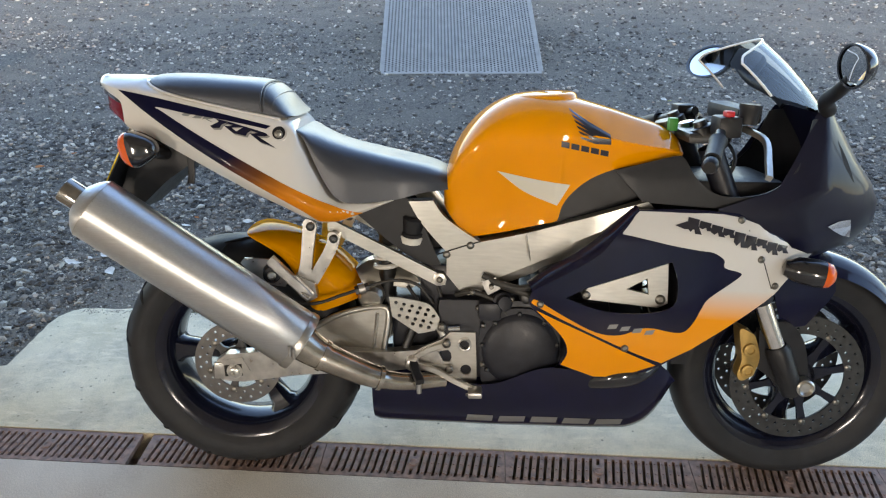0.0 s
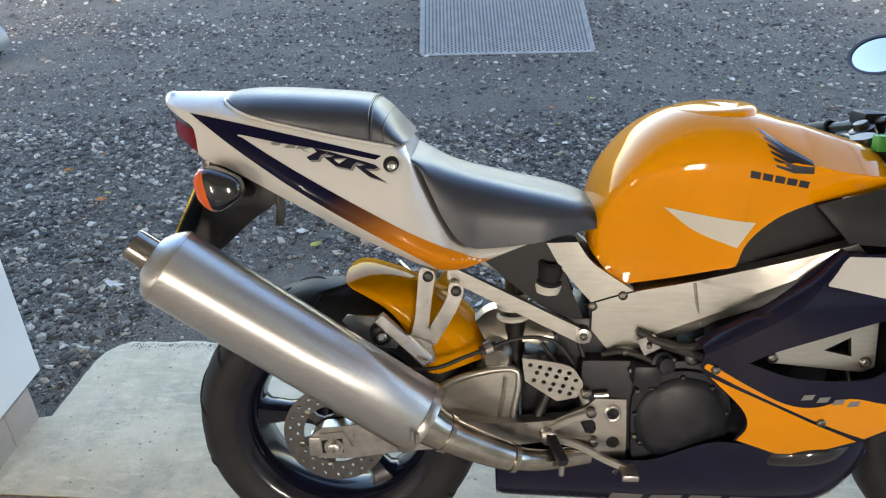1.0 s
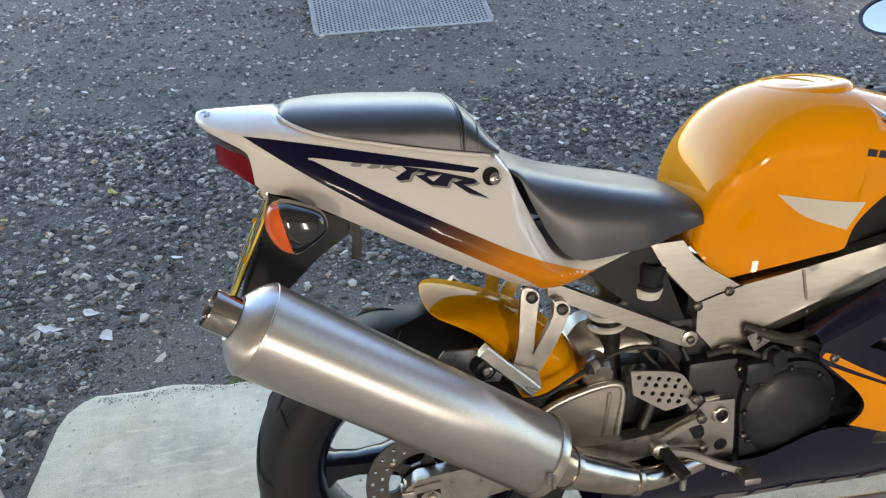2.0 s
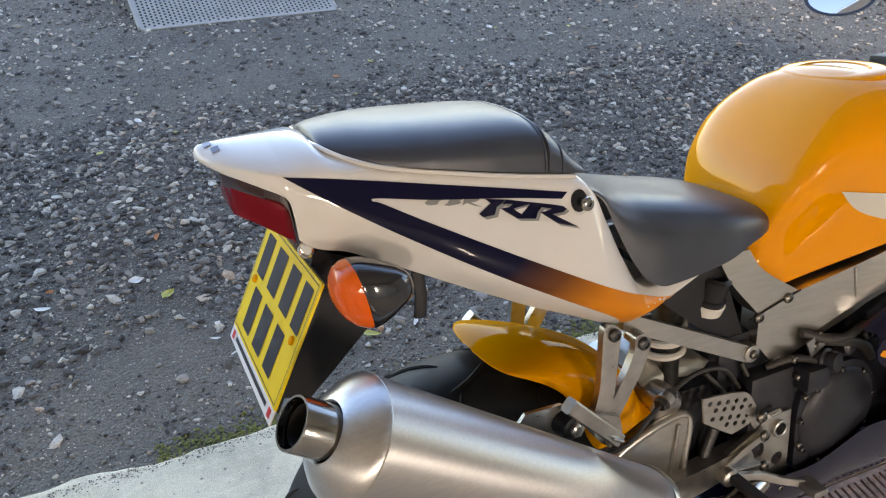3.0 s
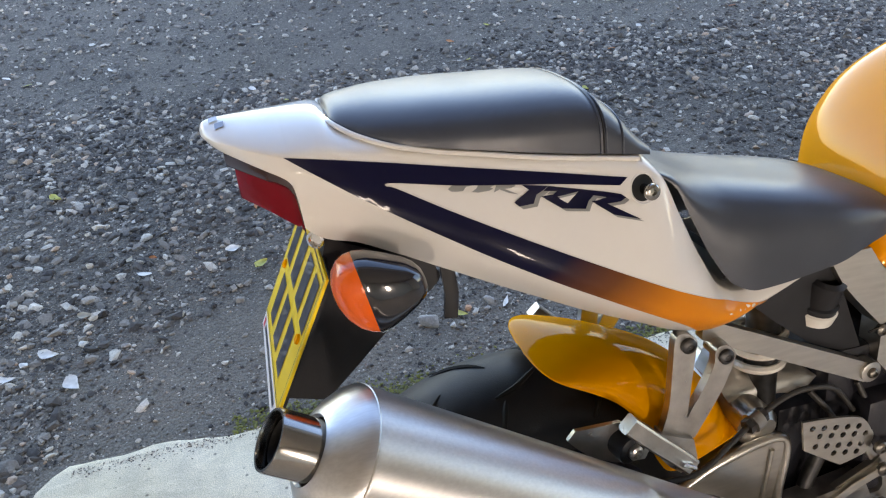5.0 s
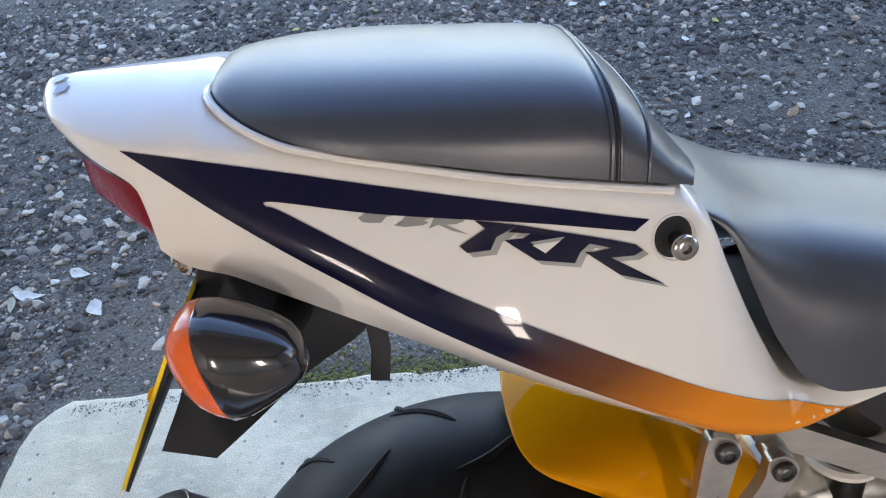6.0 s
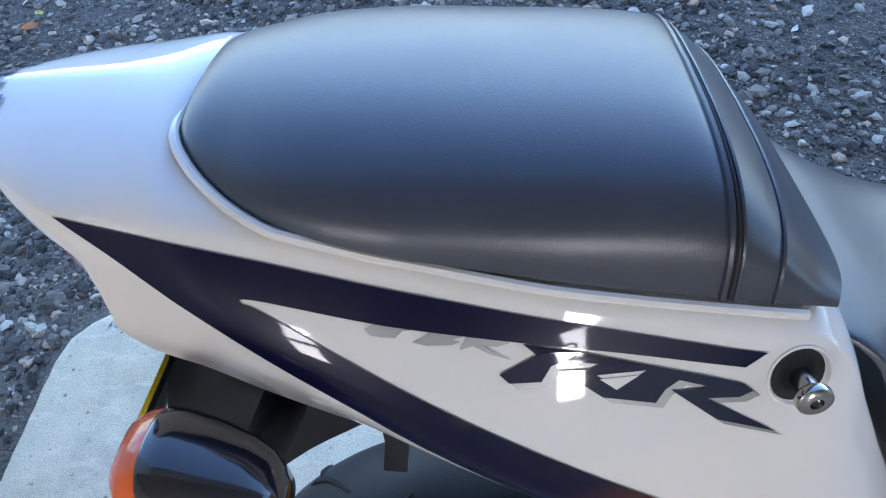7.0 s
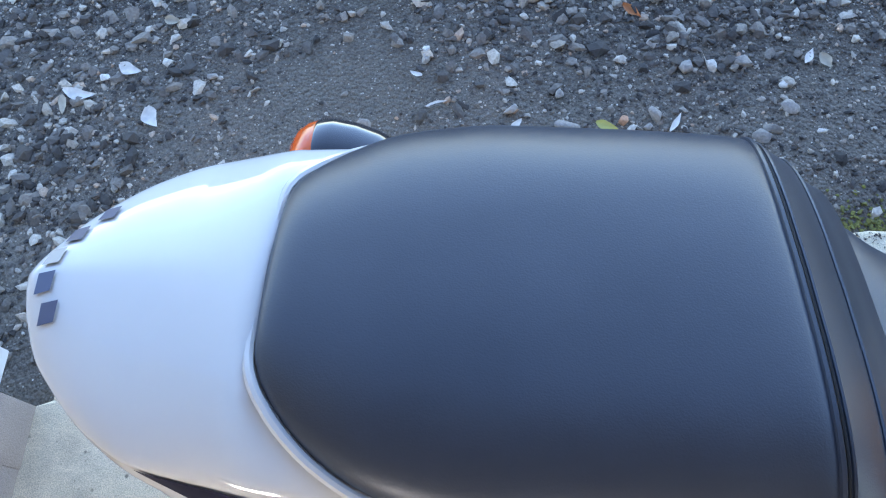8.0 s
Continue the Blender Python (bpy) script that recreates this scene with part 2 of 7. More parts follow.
front_disc_steel = material("dark_disc_steel", (0.085, 0.083, 0.080), 0.34, 0.9, vary=0.15, vary_scale=60, aniso=0.4)
disc_steel = material("brake_disc_steel", (0.20, 0.19, 0.18), 0.34, 1.0, grain=(1, 1, 1), vary=0.12, vary_scale=60, aniso=0.4)
gold = material("gold_anodised", (0.46, 0.29, 0.09), 0.45, 0.6, vary=0.15, vary_scale=40, bump=0.1)
# near-black for pipe bores, cuts and seams, and for shade in slots and recesses
bore = material("dark_bore", (0.008, 0.008, 0.008), 0.8, vary=0.2)
yellow_plate = material("yellow_plate", (0.92, 0.62, 0.004), 0.4, 0, 0.3, vary=0.04, vary_scale=20)
red_mark = material("red_mark", (0.6, 0.02, 0.03), 0.4)
white_strip = material("white_strip", (0.75, 0.73, 0.72), 0.4, vary=0.05)
spring_paint = material("spring_paint", (0.70, 0.68, 0.62), 0.35, 0, 0.4, vary=0.08)
rubber_hose = material("hose_rubber", (0.03, 0.028, 0.025), 0.5, vary=0.2)
green_mark = material("green_fitting", (0.05, 0.35, 0.06), 0.4)


def lens_material(name, color, rough=0.12, coat=0.35, spec=0.5):
    m = material(name, color, rough, 0, coat, spec=spec, bump=0.45, bump_scale=130)
    bs = m.node_tree.nodes["Principled BSDF"]
    bs.inputs["Transmission Weight"].default_value = 0.15
    bs.inputs["IOR"].default_value = 1.45
    return m


red_lens = lens_material("red_lens", (0.19, 0.0005, 0.008), coat=0.08, spec=0.2)
amber_lens = lens_material("amber_lens", (0.90, 0.13, 0.006))
clear_screen = bpy.data.materials.new("clear_screen")
clear_screen.use_nodes = True
_nt = clear_screen.node_tree
_nt.nodes.remove(_nt.nodes["Principled BSDF"])
_clear, _gloss, _mix, _fr = [_nt.nodes.new(k) for k in ("ShaderNodeBsdfTransparent", "ShaderNodeBsdfGlossy", "ShaderNodeMixShader", "ShaderNodeFresnel")]
_clear.inputs[0].default_value = (0.95, 0.96, 0.97, 1)
_gloss.inputs["Roughness"].default_value = 0.04
_fr.inputs[0].default_value = 1.6
_nt.links.new(_fr.outputs[0], _mix.inputs[0])
_nt.links.new(_clear.outputs[0], _mix.inputs[1])
_nt.links.new(_gloss.outputs[0], _mix.inputs[2])
_nt.links.new(_mix.outputs[0], _nt.nodes["Material Output"].inputs[0])
# pale metal that imitates the sky's reflection on the headlamp glass
lamp_sky_glint = material("lamp_sky_glint", (0.60, 0.62, 0.65), 0.10, 0.9)
mirror_glass = material("mirror_glass", (0.86, 0.87, 0.88), 0.03, 1.0)


def ground_material(name, colors, scales, rough=0.9, bump=0.6, dist=0.01, grit_range=(0.7, 1.25), trodden=None, chips=None):
    """Loose or rough ground: three colours mixed by broad and fine noise, with stony relief. trodden: (y0, y1), the strip over which bare dirt gives way to gravel."""
    m = bpy.data.materials.new(name)
    m.use_nodes = True
    nt = m.node_tree
    bs = nt.nodes["Principled BSDF"]
    bs.inputs["Roughness"].default_value = rough
    tc = nt.nodes.new("ShaderNodeTexCoord")

    def node(kind, **ins):
        n = nt.nodes.new(kind)
        for k, v in ins.items():
            n.inputs[k].default_value = v
        return n
    broad = node("ShaderNodeTexNoise", Scale=scales[0], Detail=6.0)
    fine = node("ShaderNodeTexVoronoi", Scale=scales[1])
    grit = node("ShaderNodeTexNoise", Scale=scales[2], Detail=5.0)
    for n in (broad, fine, grit):
        nt.links.new(tc.outputs["Object"], n.inputs["Vector"])
    ramp = nt.nodes.new("ShaderNodeValToRGB")
    ramp.color_ramp.elements[0].position, ramp.color_ramp.elements[1].position = 0.33, 0.68
    ramp.color_ramp.elements[0].color, ramp.color_ramp.elements[1].color = (*colors[0], 1), (*colors[1], 1)
    nt.links.new(broad.outputs[0], ramp.inputs[0])
    sep = nt.nodes.new("ShaderNodeSeparateColor")
    nt.links.new(fine.outputs["Color"], sep.inputs[0])
    mr = node("ShaderNodeMapRange", **{"From Min": 0.45, "From Max": 1.0, "To Min": 0.0, "To Max": 0.75})
    nt.links.new(sep.outputs[0], mr.inputs[0])
    stony = mr.outputs[0]
    if trodden:
        place = nt.nodes.new("ShaderNodeSeparateXYZ")
        nt.links.new(tc.outputs["Object"], place.inputs[0])
        wander = nt.nodes.new("ShaderNodeMath")
        wander.operation = "MULTIPLY_ADD"
        wander.inputs[1].default_value = 0.9
        nt.links.new(broad.outputs[0], wander.inputs[0])
        nt.links.new(place.outputs[1], wander.inputs[2])
        strip = node("ShaderNodeMapRange", **{"From Min": trodden[0] + 0.45, "From Max": trodden[1] + 0.45, "To Min": 0.35, "To Max": 1.0})
        nt.links.new(wander.outputs[0], strip.inputs[0])
        less = nt.nodes.new("ShaderNodeMath")
        less.operation = "MULTIPLY"
        nt.links.new(mr.outputs[0], less.inputs[0])
        nt.links.new(strip.outputs[0], less.inputs[1])
        stony = less.outputs[0]
    mx = nt.nodes.new("ShaderNodeMix")
    mx.data_type = "RGBA"
    mx.inputs[7].default_value = (*colors[2], 1)
    nt.links.new(stony, mx.inputs[0])
    nt.links.new(ramp.outputs[0], mx.inputs[6])
    body = mx.outputs[2]
    if trodden:
        bare = nt.nodes.new("ShaderNodeMix")
        bare.data_type = "RGBA"
        bare.inputs[6].default_value = (0.185, 0.158, 0.124, 1)
        over = node("ShaderNodeMapRange", **{"From Min": 0.35, "From Max": 1.0, "To Min": 0.25, "To Max": 1.0})
        nt.links.new(strip.outputs[0], over.inputs[0])
        nt.links.new(over.outputs[0], bare.inputs[0])
        nt.links.new(body, bare.inputs[7])
        body = bare.outputs[2]
    if chips:
        shard = node("ShaderNodeTexVoronoi", Scale=150.0)
        nt.links.new(tc.outputs["Object"], shard.inputs["Vector"])
        pick = nt.nodes.new("ShaderNodeSeparateColor")
        nt.links.new(shard.outputs["Color"], pick.inputs[0])
        few = node("ShaderNodeMapRange", **{"From Min": 0.86, "From Max": 0.97})
        near = node("ShaderNodeMapRange", **{"From Min": 0.26, "From Max": 0.36, "To Min": 1.0, "To Max": 0.0})
        nt.links.new(pick.outputs[1], few.inputs[0])
        nt.links.new(shard.outputs["Distance"], near.inputs[0])
        both = nt.nodes.new("ShaderNodeMath")
        both.operation = "MULTIPLY"
        nt.links.new(few.outputs[0], both.inputs[0])
        nt.links.new(near.outputs[0], both.inputs[1])
        m3 = nt.nodes.new("ShaderNodeMix")
        m3.data_type = "RGBA"
        m3.inputs[7].default_value = (*chips, 1)
        nt.links.new(both.outputs[0], m3.inputs[0])
        nt.links.new(body, m3.inputs[6])
        body = m3.outputs[2]
    m2 = nt.nodes.new("ShaderNodeMix")
    m2.data_type, m2.blend_type = "RGBA", "MULTIPLY"
    m2.inputs[0].default_value = 1
    gr = node("ShaderNodeMapRange", **{"From Min": 0.3, "From Max": 0.7, "To Min": grit_range[0], "To Max": grit_range[1]})
    nt.links.new(grit.outputs[0], gr.inputs[0])
    nt.links.new(body, m2.inputs[6])
    nt.links.new(gr.outputs[0], m2.inputs[7])
    nt.links.new(m2.outputs[2], bs.inputs["Base Color"])
    add = nt.nodes.new("ShaderNodeMath")
    add.operation = "MULTIPLY_ADD"
    add.inputs[1].default_value = 0.5
    nt.links.new(grit.outputs[0], add.inputs[0])
    inv = nt.nodes.new("ShaderNodeMath")
    inv.operation = "SUBTRACT"
    inv.inputs[0].default_value = 0.7
    nt.links.new(fine.outputs["Distance"], inv.inputs[1])
    nt.links.new(inv.outputs[0], add.inputs[2])
    bp = node("ShaderNodeBump", Strength=bump, Distance=dist)
    if trodden:
        soft = node("ShaderNodeMapRange", **{"To Min": bump * 0.5, "To Max": bump})
        nt.links.new(strip.outputs[0], soft.inputs[0])
        nt.links.new(soft.outputs[0], bp.inputs["Strength"])
    nt.links.new(add.outputs[0], bp.inputs["Height"])
    nt.links.new(bp.outputs[0], bs.inputs["Normal"])
    return m


gravel_ground = ground_material("gravel_ground", ((0.080, 0.067, 0.051), (0.142, 0.119, 0.092), (0.20, 0.172, 0.138)), (2.6, 105, 260), 0.9, 0.9, 0.011, (0.55, 1.42), (0.95, 1.30), (0.52, 0.47, 0.39))


def concrete_material(name, pale, stain, dirt):
    """Old trowelled concrete: pale cement, yellowish stains, grey dirt, dark pits and fine grit."""
    m = bpy.data.materials.new(name)
    m.use_nodes = True
    nt = m.node_tree
    bs = nt.nodes["Principled BSDF"]
    bs.inputs["Roughness"].default_value = 0.85
    tc = nt.nodes.new("ShaderNodeTexCoord")

    def noise_mask(scale, lo, hi, detail=6.0, rough=0.6, stretch=None):
        n = nt.nodes.new("ShaderNodeTexNoise")
        n.inputs["Scale"].default_value, n.inputs["Detail"].default_value, n.inputs["Roughness"].default_value = scale, detail, rough
        src = tc.outputs["Object"]
        if stretch:
            mp = nt.nodes.new("ShaderNodeMapping")
            mp.inputs["Scale"].default_value = stretch
            nt.links.new(src, mp.inputs[0])
            src = mp.outputs[0]
        nt.links.new(src, n.inputs["Vector"])
        mr = nt.nodes.new("ShaderNodeMapRange")
        mr.inputs[1].default_value, mr.inputs[2].default_value = lo, hi
        nt.links.new(n.outputs[0], mr.inputs[0])
        return n.outputs[0], mr.outputs[0]

    def mix(a, b, fac, amount=1.0, kind="MIX"):
        n = nt.nodes.new("ShaderNodeMix")
        n.data_type, n.blend_type = "RGBA", kind
        mul = nt.nodes.new("ShaderNodeMath")
        mul.operation = "MULTIPLY"
        mul.inputs[1].default_value = amount
        nt.links.new(fac, mul.inputs[0])
        nt.links.new(mul.outputs[0], n.inputs[0])
        if isinstance(a, tuple):
            n.inputs[6].default_value = (*a, 1)
        else:
            nt.links.new(a, n.inputs[6])
        n.inputs[7].default_value = (*b, 1)
        return n.outputs[2]
    _, big = noise_mask(3.2, 0.38, 0.68)
    _, mid = noise_mask(4.2, 0.46, 0.68, 9.0, 0.72)
    _, swirl = noise_mask(14.0, 0.52, 0.70, 5.0, 0.6, (1, 3.2, 1))
    grit_h, grit = noise_mask(420.0, 0.36, 0.62, 3.0)
    blot_h, blot = noise_mask(60.0, 0.62, 0.74, 4.0, 0.65)
    c = mix(pale, stain, big, 0.75)
    c = mix(c, dirt, mid, 0.85)
    c = mix(c, tuple(v * 1.12 for v in pale), swirl, 0.6)
    c = mix(c, tuple(v * 0.55 for v in dirt), blot, 0.8)
    vo = nt.nodes.new("ShaderNodeTexVoronoi")
    vo.inputs["Scale"].default_value = 34
    nt.links.new(tc.outputs["Object"], vo.inputs["Vector"])
    pit = nt.nodes.new("ShaderNodeMapRange")
    pit.inputs[1].default_value, pit.inputs[2].default_value, pit.inputs[3].default_value, pit.inputs[4].default_value = 0.06, 0.16, 1.0, 0.0
    nt.links.new(vo.outputs["Distance"], pit.inputs[0])
    sp = nt.nodes.new("ShaderNodeSeparateColor")
    nt.links.new(vo.outputs["Color"], sp.inputs[0])
    some = nt.nodes.new("ShaderNodeMath")
    some.operation = "GREATER_THAN"
    some.inputs[1].default_value = 0.70
    nt.links.new(sp.outputs[0], some.inputs[0])
    pm = nt.nodes.new("ShaderNodeMath")
    pm.operation = "MULTIPLY"
    nt.links.new(pit.outputs[0], pm.inputs[0])
    nt.links.new(some.outputs[0], pm.inputs[1])
    c = mix(c, (0.10, 0.085, 0.065), pm.outputs[0], 0.8)
    g = nt.nodes.new("ShaderNodeMix")
    g.data_type, g.blend_type = "RGBA", "MULTIPLY"
    g.inputs[0].default_value = 0.42
    nt.links.new(c, g.inputs[6])
    nt.links.new(grit, g.inputs[7])
    nt.links.new(g.outputs[2], bs.inputs["Base Color"])
    h = nt.nodes.new("ShaderNodeMath")
    h.operation = "SUBTRACT"
    nt.links.new(grit_h, h.inputs[0])
    nt.links.new(pm.outputs[0], h.inputs[1])
    h2 = nt.nodes.new("ShaderNodeMath")
    h2.operation = "MULTIPLY_ADD"
    h2.inputs[1].default_value = 1.4
    nt.links.new(blot_h, h2.inputs[0])
    nt.links.new(h.outputs[0], h2.inputs[2])
    bp = nt.nodes.new("ShaderNodeBump")
    bp.inputs["Strength"].default_value, bp.inputs["Distance"].default_value = 0.35, 0.004
    nt.links.new(h2.outputs[0], bp.inputs["Height"])
    nt.links.new(bp.outputs[0], bs.inputs["Normal"])
    return m


concrete = concrete_material("concrete", (0.88, 0.76, 0.555), (0.72, 0.60, 0.39), (0.44, 0.39, 0.29))
inner_concrete = ground_material("worn_concrete", ((0.48, 0.42, 0.35), (0.64, 0.58, 0.495), (0.56, 0.505, 0.435)), (4.0, 160, 380), 0.8, 0.18, 0.003)
cladding = material("white_cladding", (0.70, 0.72, 0.74), 0.45, vary=0.04, vary_scale=3, bump=0.03)
plinth_block = ground_material("plinth_block", ((0.30, 0.25, 0.22), (0.40, 0.34, 0.30), (0.35, 0.30, 0.27)), (9, 220, 500), 0.9, 0.35, 0.003)
wall_paint = material("wall_paint", (0.70, 0.68, 0.64), 0.8, vary=0.08, vary_scale=2, bump=0.1, bump_scale=60)
ceiling_board = material("ceiling_board", (0.40, 0.37, 0.33), 0.8, vary=0.1, vary_scale=3, bump=0.1, bump_scale=60)
cast_iron = material("rusty_cast_iron", (0.26, 0.175, 0.145), 0.75, 0.15, vary=0.5, vary_scale=45, bump=0.6, bump_scale=260)
galvanised = material("galvanised_steel", (0.30, 0.29, 0.265), 0.9, 0.0, vary=0.15, vary_scale=14, bump=0.1, bump_scale=200)
moss = material("moss", (0.15, 0.145, 0.030), 0.95, vary=0.5, vary_scale=50, bump=0.5, bump_scale=300)

# ---- the place ----
GROUND = -0.022


def slab_floor():
    """The concrete floor of the doorway, with the gap of the drain left open."""
    rnd = random.Random(4)
    edge = [(-0.955, 0.30)] + [(-0.925 + 0.013 * k / 16, 0.30 + 0.26 * k / 16) for k in range(1, 17)]
    edge += [(-0.895, 0.620), (-0.862, 0.656)] + [(-0.83 + 0.03 * k, 0.662 + 0.016 * min(1.0, max(0.0, (12.5 - k) / 6)) + 0.012 * noise.noise(Vector((k * 0.21, 2.0, 0))) + rnd.uniform(-0.003, 0.003)) for k in range(0, 149)]
    x1 = edge[-1][0]
    n = len(edge)
    back = [(x1, drain_y(x1) + 0.064), (-0.955, drain_y(-0.955) + 0.064)]
    bm = bmesh.new()
    rows = []
    for inset, z in ((0.016, 0.0), (0.007, -0.0025), (0.001, -0.008), (-0.003, -0.020), (-0.006, -0.12)):
        row = []
        for k, (x, y) in enumerate(edge):
            w = inset if k > 0 else 0.0
            dx, dy = ((w * 0.9, -w * 0.35) if k < 17 else (w * 0.3, -w) if k < 19 else (0.0, -w))
            row.append(bm.verts.new((x + dx, y + dy, z - (0.003 * rnd.random() if z < 0 else 0))))
        row += [bm.verts.new((x, y, z)) for x, y in back]
        rows.append(row)
    bm.faces.new(rows[0])
    for a, b in zip(rows, rows[1:]):
        for k in range(len(a)):
            j = (k + 1) % len(a)
            bm.faces.new((a[k], b[k], b[j], a[j]))
    bmesh.ops.triangulate(bm, faces=[f for f in bm.faces if len(f.verts) > 4])
    return bm


def drain_y(x):
    """The middle line of the drain."""
    return -0.066 - 0.030 * x


floor = tagged(part("floor", slab_floor(), concrete), "pale weathered concrete slab in the garage doorway", "floor", kind="structure")

bm = bmesh.new()
x0, x1 = -2.6, 3.8
vs = [bm.verts.new(p) for p in ((x0, -4.4, 0), (x1, -4.4, 0), (x1, drain_y(x1) - 0.064, 0), (x0, drain_y(x0) - 0.064, 0),
                                (x0, -4.4, -0.12), (x1, -4.4, -0.12), (x1, drain_y(x1) - 0.064, -0.12), (x0, drain_y(x0) - 0.064, -0.12))]
for q in ((0, 1, 2, 3), (7, 6, 5, 4), (0, 4, 5, 1), (1, 5, 6, 2), (2, 6, 7, 3), (3, 7, 4, 0)):
    bm.faces.new([vs[k] for k in q])

tagged(part("floor_inside", bm, inner_concrete), "worn brownish concrete floor inside the garage", "floor", kind="structure")

bm = bmesh.new()
R = 600.0
xs = sorted(set([-R, -60, -15] + [round(-6 + 0.25 * k, 3) for k in range(49)] + [15, 60, R]))
ys = sorted(set([-R, -60, -12, -5] + [round(-1.0 + 0.25 * k, 3) for k in range(45)] + [14, 25, 60, R]))
grid = {}
for i, x in enumerate(xs):
    for j, y in enumerate(ys):
        z = GROUND - 0.004
        if 0.7 < y < 20 and abs(x) < 20:
            z += 0.012 * noise.noise(Vector((x * 0.9, y * 0.9, 0)))
        if y < 0.5:
            z = -0.125 if x > -0.99 else -0.03
        grid[i, j] = bm.verts.new((x, y, z))
for i in range(len(xs) - 1):
    for j in range(len(ys) - 1):
        bm.faces.new((grid[i, j], grid[i + 1, j], grid[i + 1, j + 1], grid[i, j + 1]))
tagged(part("ground", bm, gravel_ground), "dark grey gravel yard of crushed stone and dirt", "ground", kind="structure")

# the front wall of the garage: white cladding on a block plinth, and the room behind
bm = box(-2.6, -0.95, -0.05, 0.377, 0.113, 2.75, 0.004)
tagged(part("wall_front", bm, cladding), "white clad front wall beside the doorway", "wall", kind="structure")
bm = box(-2.6, -0.955, -0.05, 0.30, -0.1, 0.111)
plinth = tagged(part("wall_plinth", bm, plinth_block), "weathered pinkish block plinth under the cladding", "wall", kind="structure")
for k in range(3):
    part("block", box(-0.985, -0.948 - 0.002 * (k % 2), 0.297 - 0.115 * (k + 1) + 0.003, 0.303 - 0.115 * k, -0.02, 0.109, 0.004), plinth_block, plinth)
bm = box(3.72, 3.8, 0.25, 0.377, 0.0, 2.75)
tagged(part("post_corner", bm, cladding), "slim white corner post of the open garage front", "post", kind="structure")
bm = box(-0.95, 3.8, 0.02, 0.377, 2.45, 2.75)
tagged(part("lintel", bm, cladding), "white clad beam over the doorway", "wall", kind="structure")
tagged(part("wall_left", box(-2.75, -2.6, -4.55, 0.377, -0.1, 2.75), wall_paint), "painted block side wall of the garage", "wall", kind="structure")
tagged(part("wall_right", box(3.8, 3.95, -4.55, -1.6, -0.1, 2.75), wall_paint), "painted block side wall of the garage", "wall", kind="structure")
WINDOWS = ((0.90, 1.30), (-2.00, -1.60))
WZ0, WZ1 = 0.85, 1.75
bm = box(-2.6, 3.8, -4.55, -4.4, -0.1, WZ0)
box(-2.6, 3.8, -4.55, -4.4, WZ1, 2.75, bm=bm)
for a, b in ((-2.6, -2.00), (-1.60, 0.90), (1.30, 3.8)):
    box(a, b, -4.55, -4.4, WZ0, WZ1, bm=bm)
tagged(part("wall_back", bm, wall_paint), "painted back wall of the garage with two windows", "wall", kind="structure")
tagged(part("ceiling", box(-2.75, 3.95, -4.55, 0.377, 2.75, 2.85), ceiling_board), "plain dim garage ceiling", "ceiling", kind="structure")
frame_white = material("window_paint", (0.75, 0.74, 0.72), 0.4, vary=0.03)
for n, (wx0, wx1) in enumerate(WINDOWS):
    window = new("window_%d" % (n + 1))
    window.location = (wx0, -4.4, WZ0)
    tagged(window, "narrow white framed window with two panes", "window", kind="structure")
    for a, b, c, d in ((0, 0.4, 0, 0.05), (0, 0.4, 0.85, 0.9), (0, 0.05, 0.05, 0.85), (0.35, 0.4, 0.05, 0.85), (0.05, 0.35, 0.42, 0.48)):
        part("window_frame", box(a, b, -0.10, -0.03, c, d, 0.003), frame_white, window)
    daylight = new("window_daylight", bpy.data.lights.new("window_daylight", "AREA"))
    daylight.data.shape, daylight.data.size, daylight.data.size_y = "RECTANGLE", 0.36, 0.85
    daylight.data.energy, daylight.data.color = 12.5, (1.0, 0.96, 0.91)
    daylight.matrix_world = look(((wx0 + wx1) / 2, -4.53, 1.30), ((wx0 + wx1) / 2, 0, 1.30))

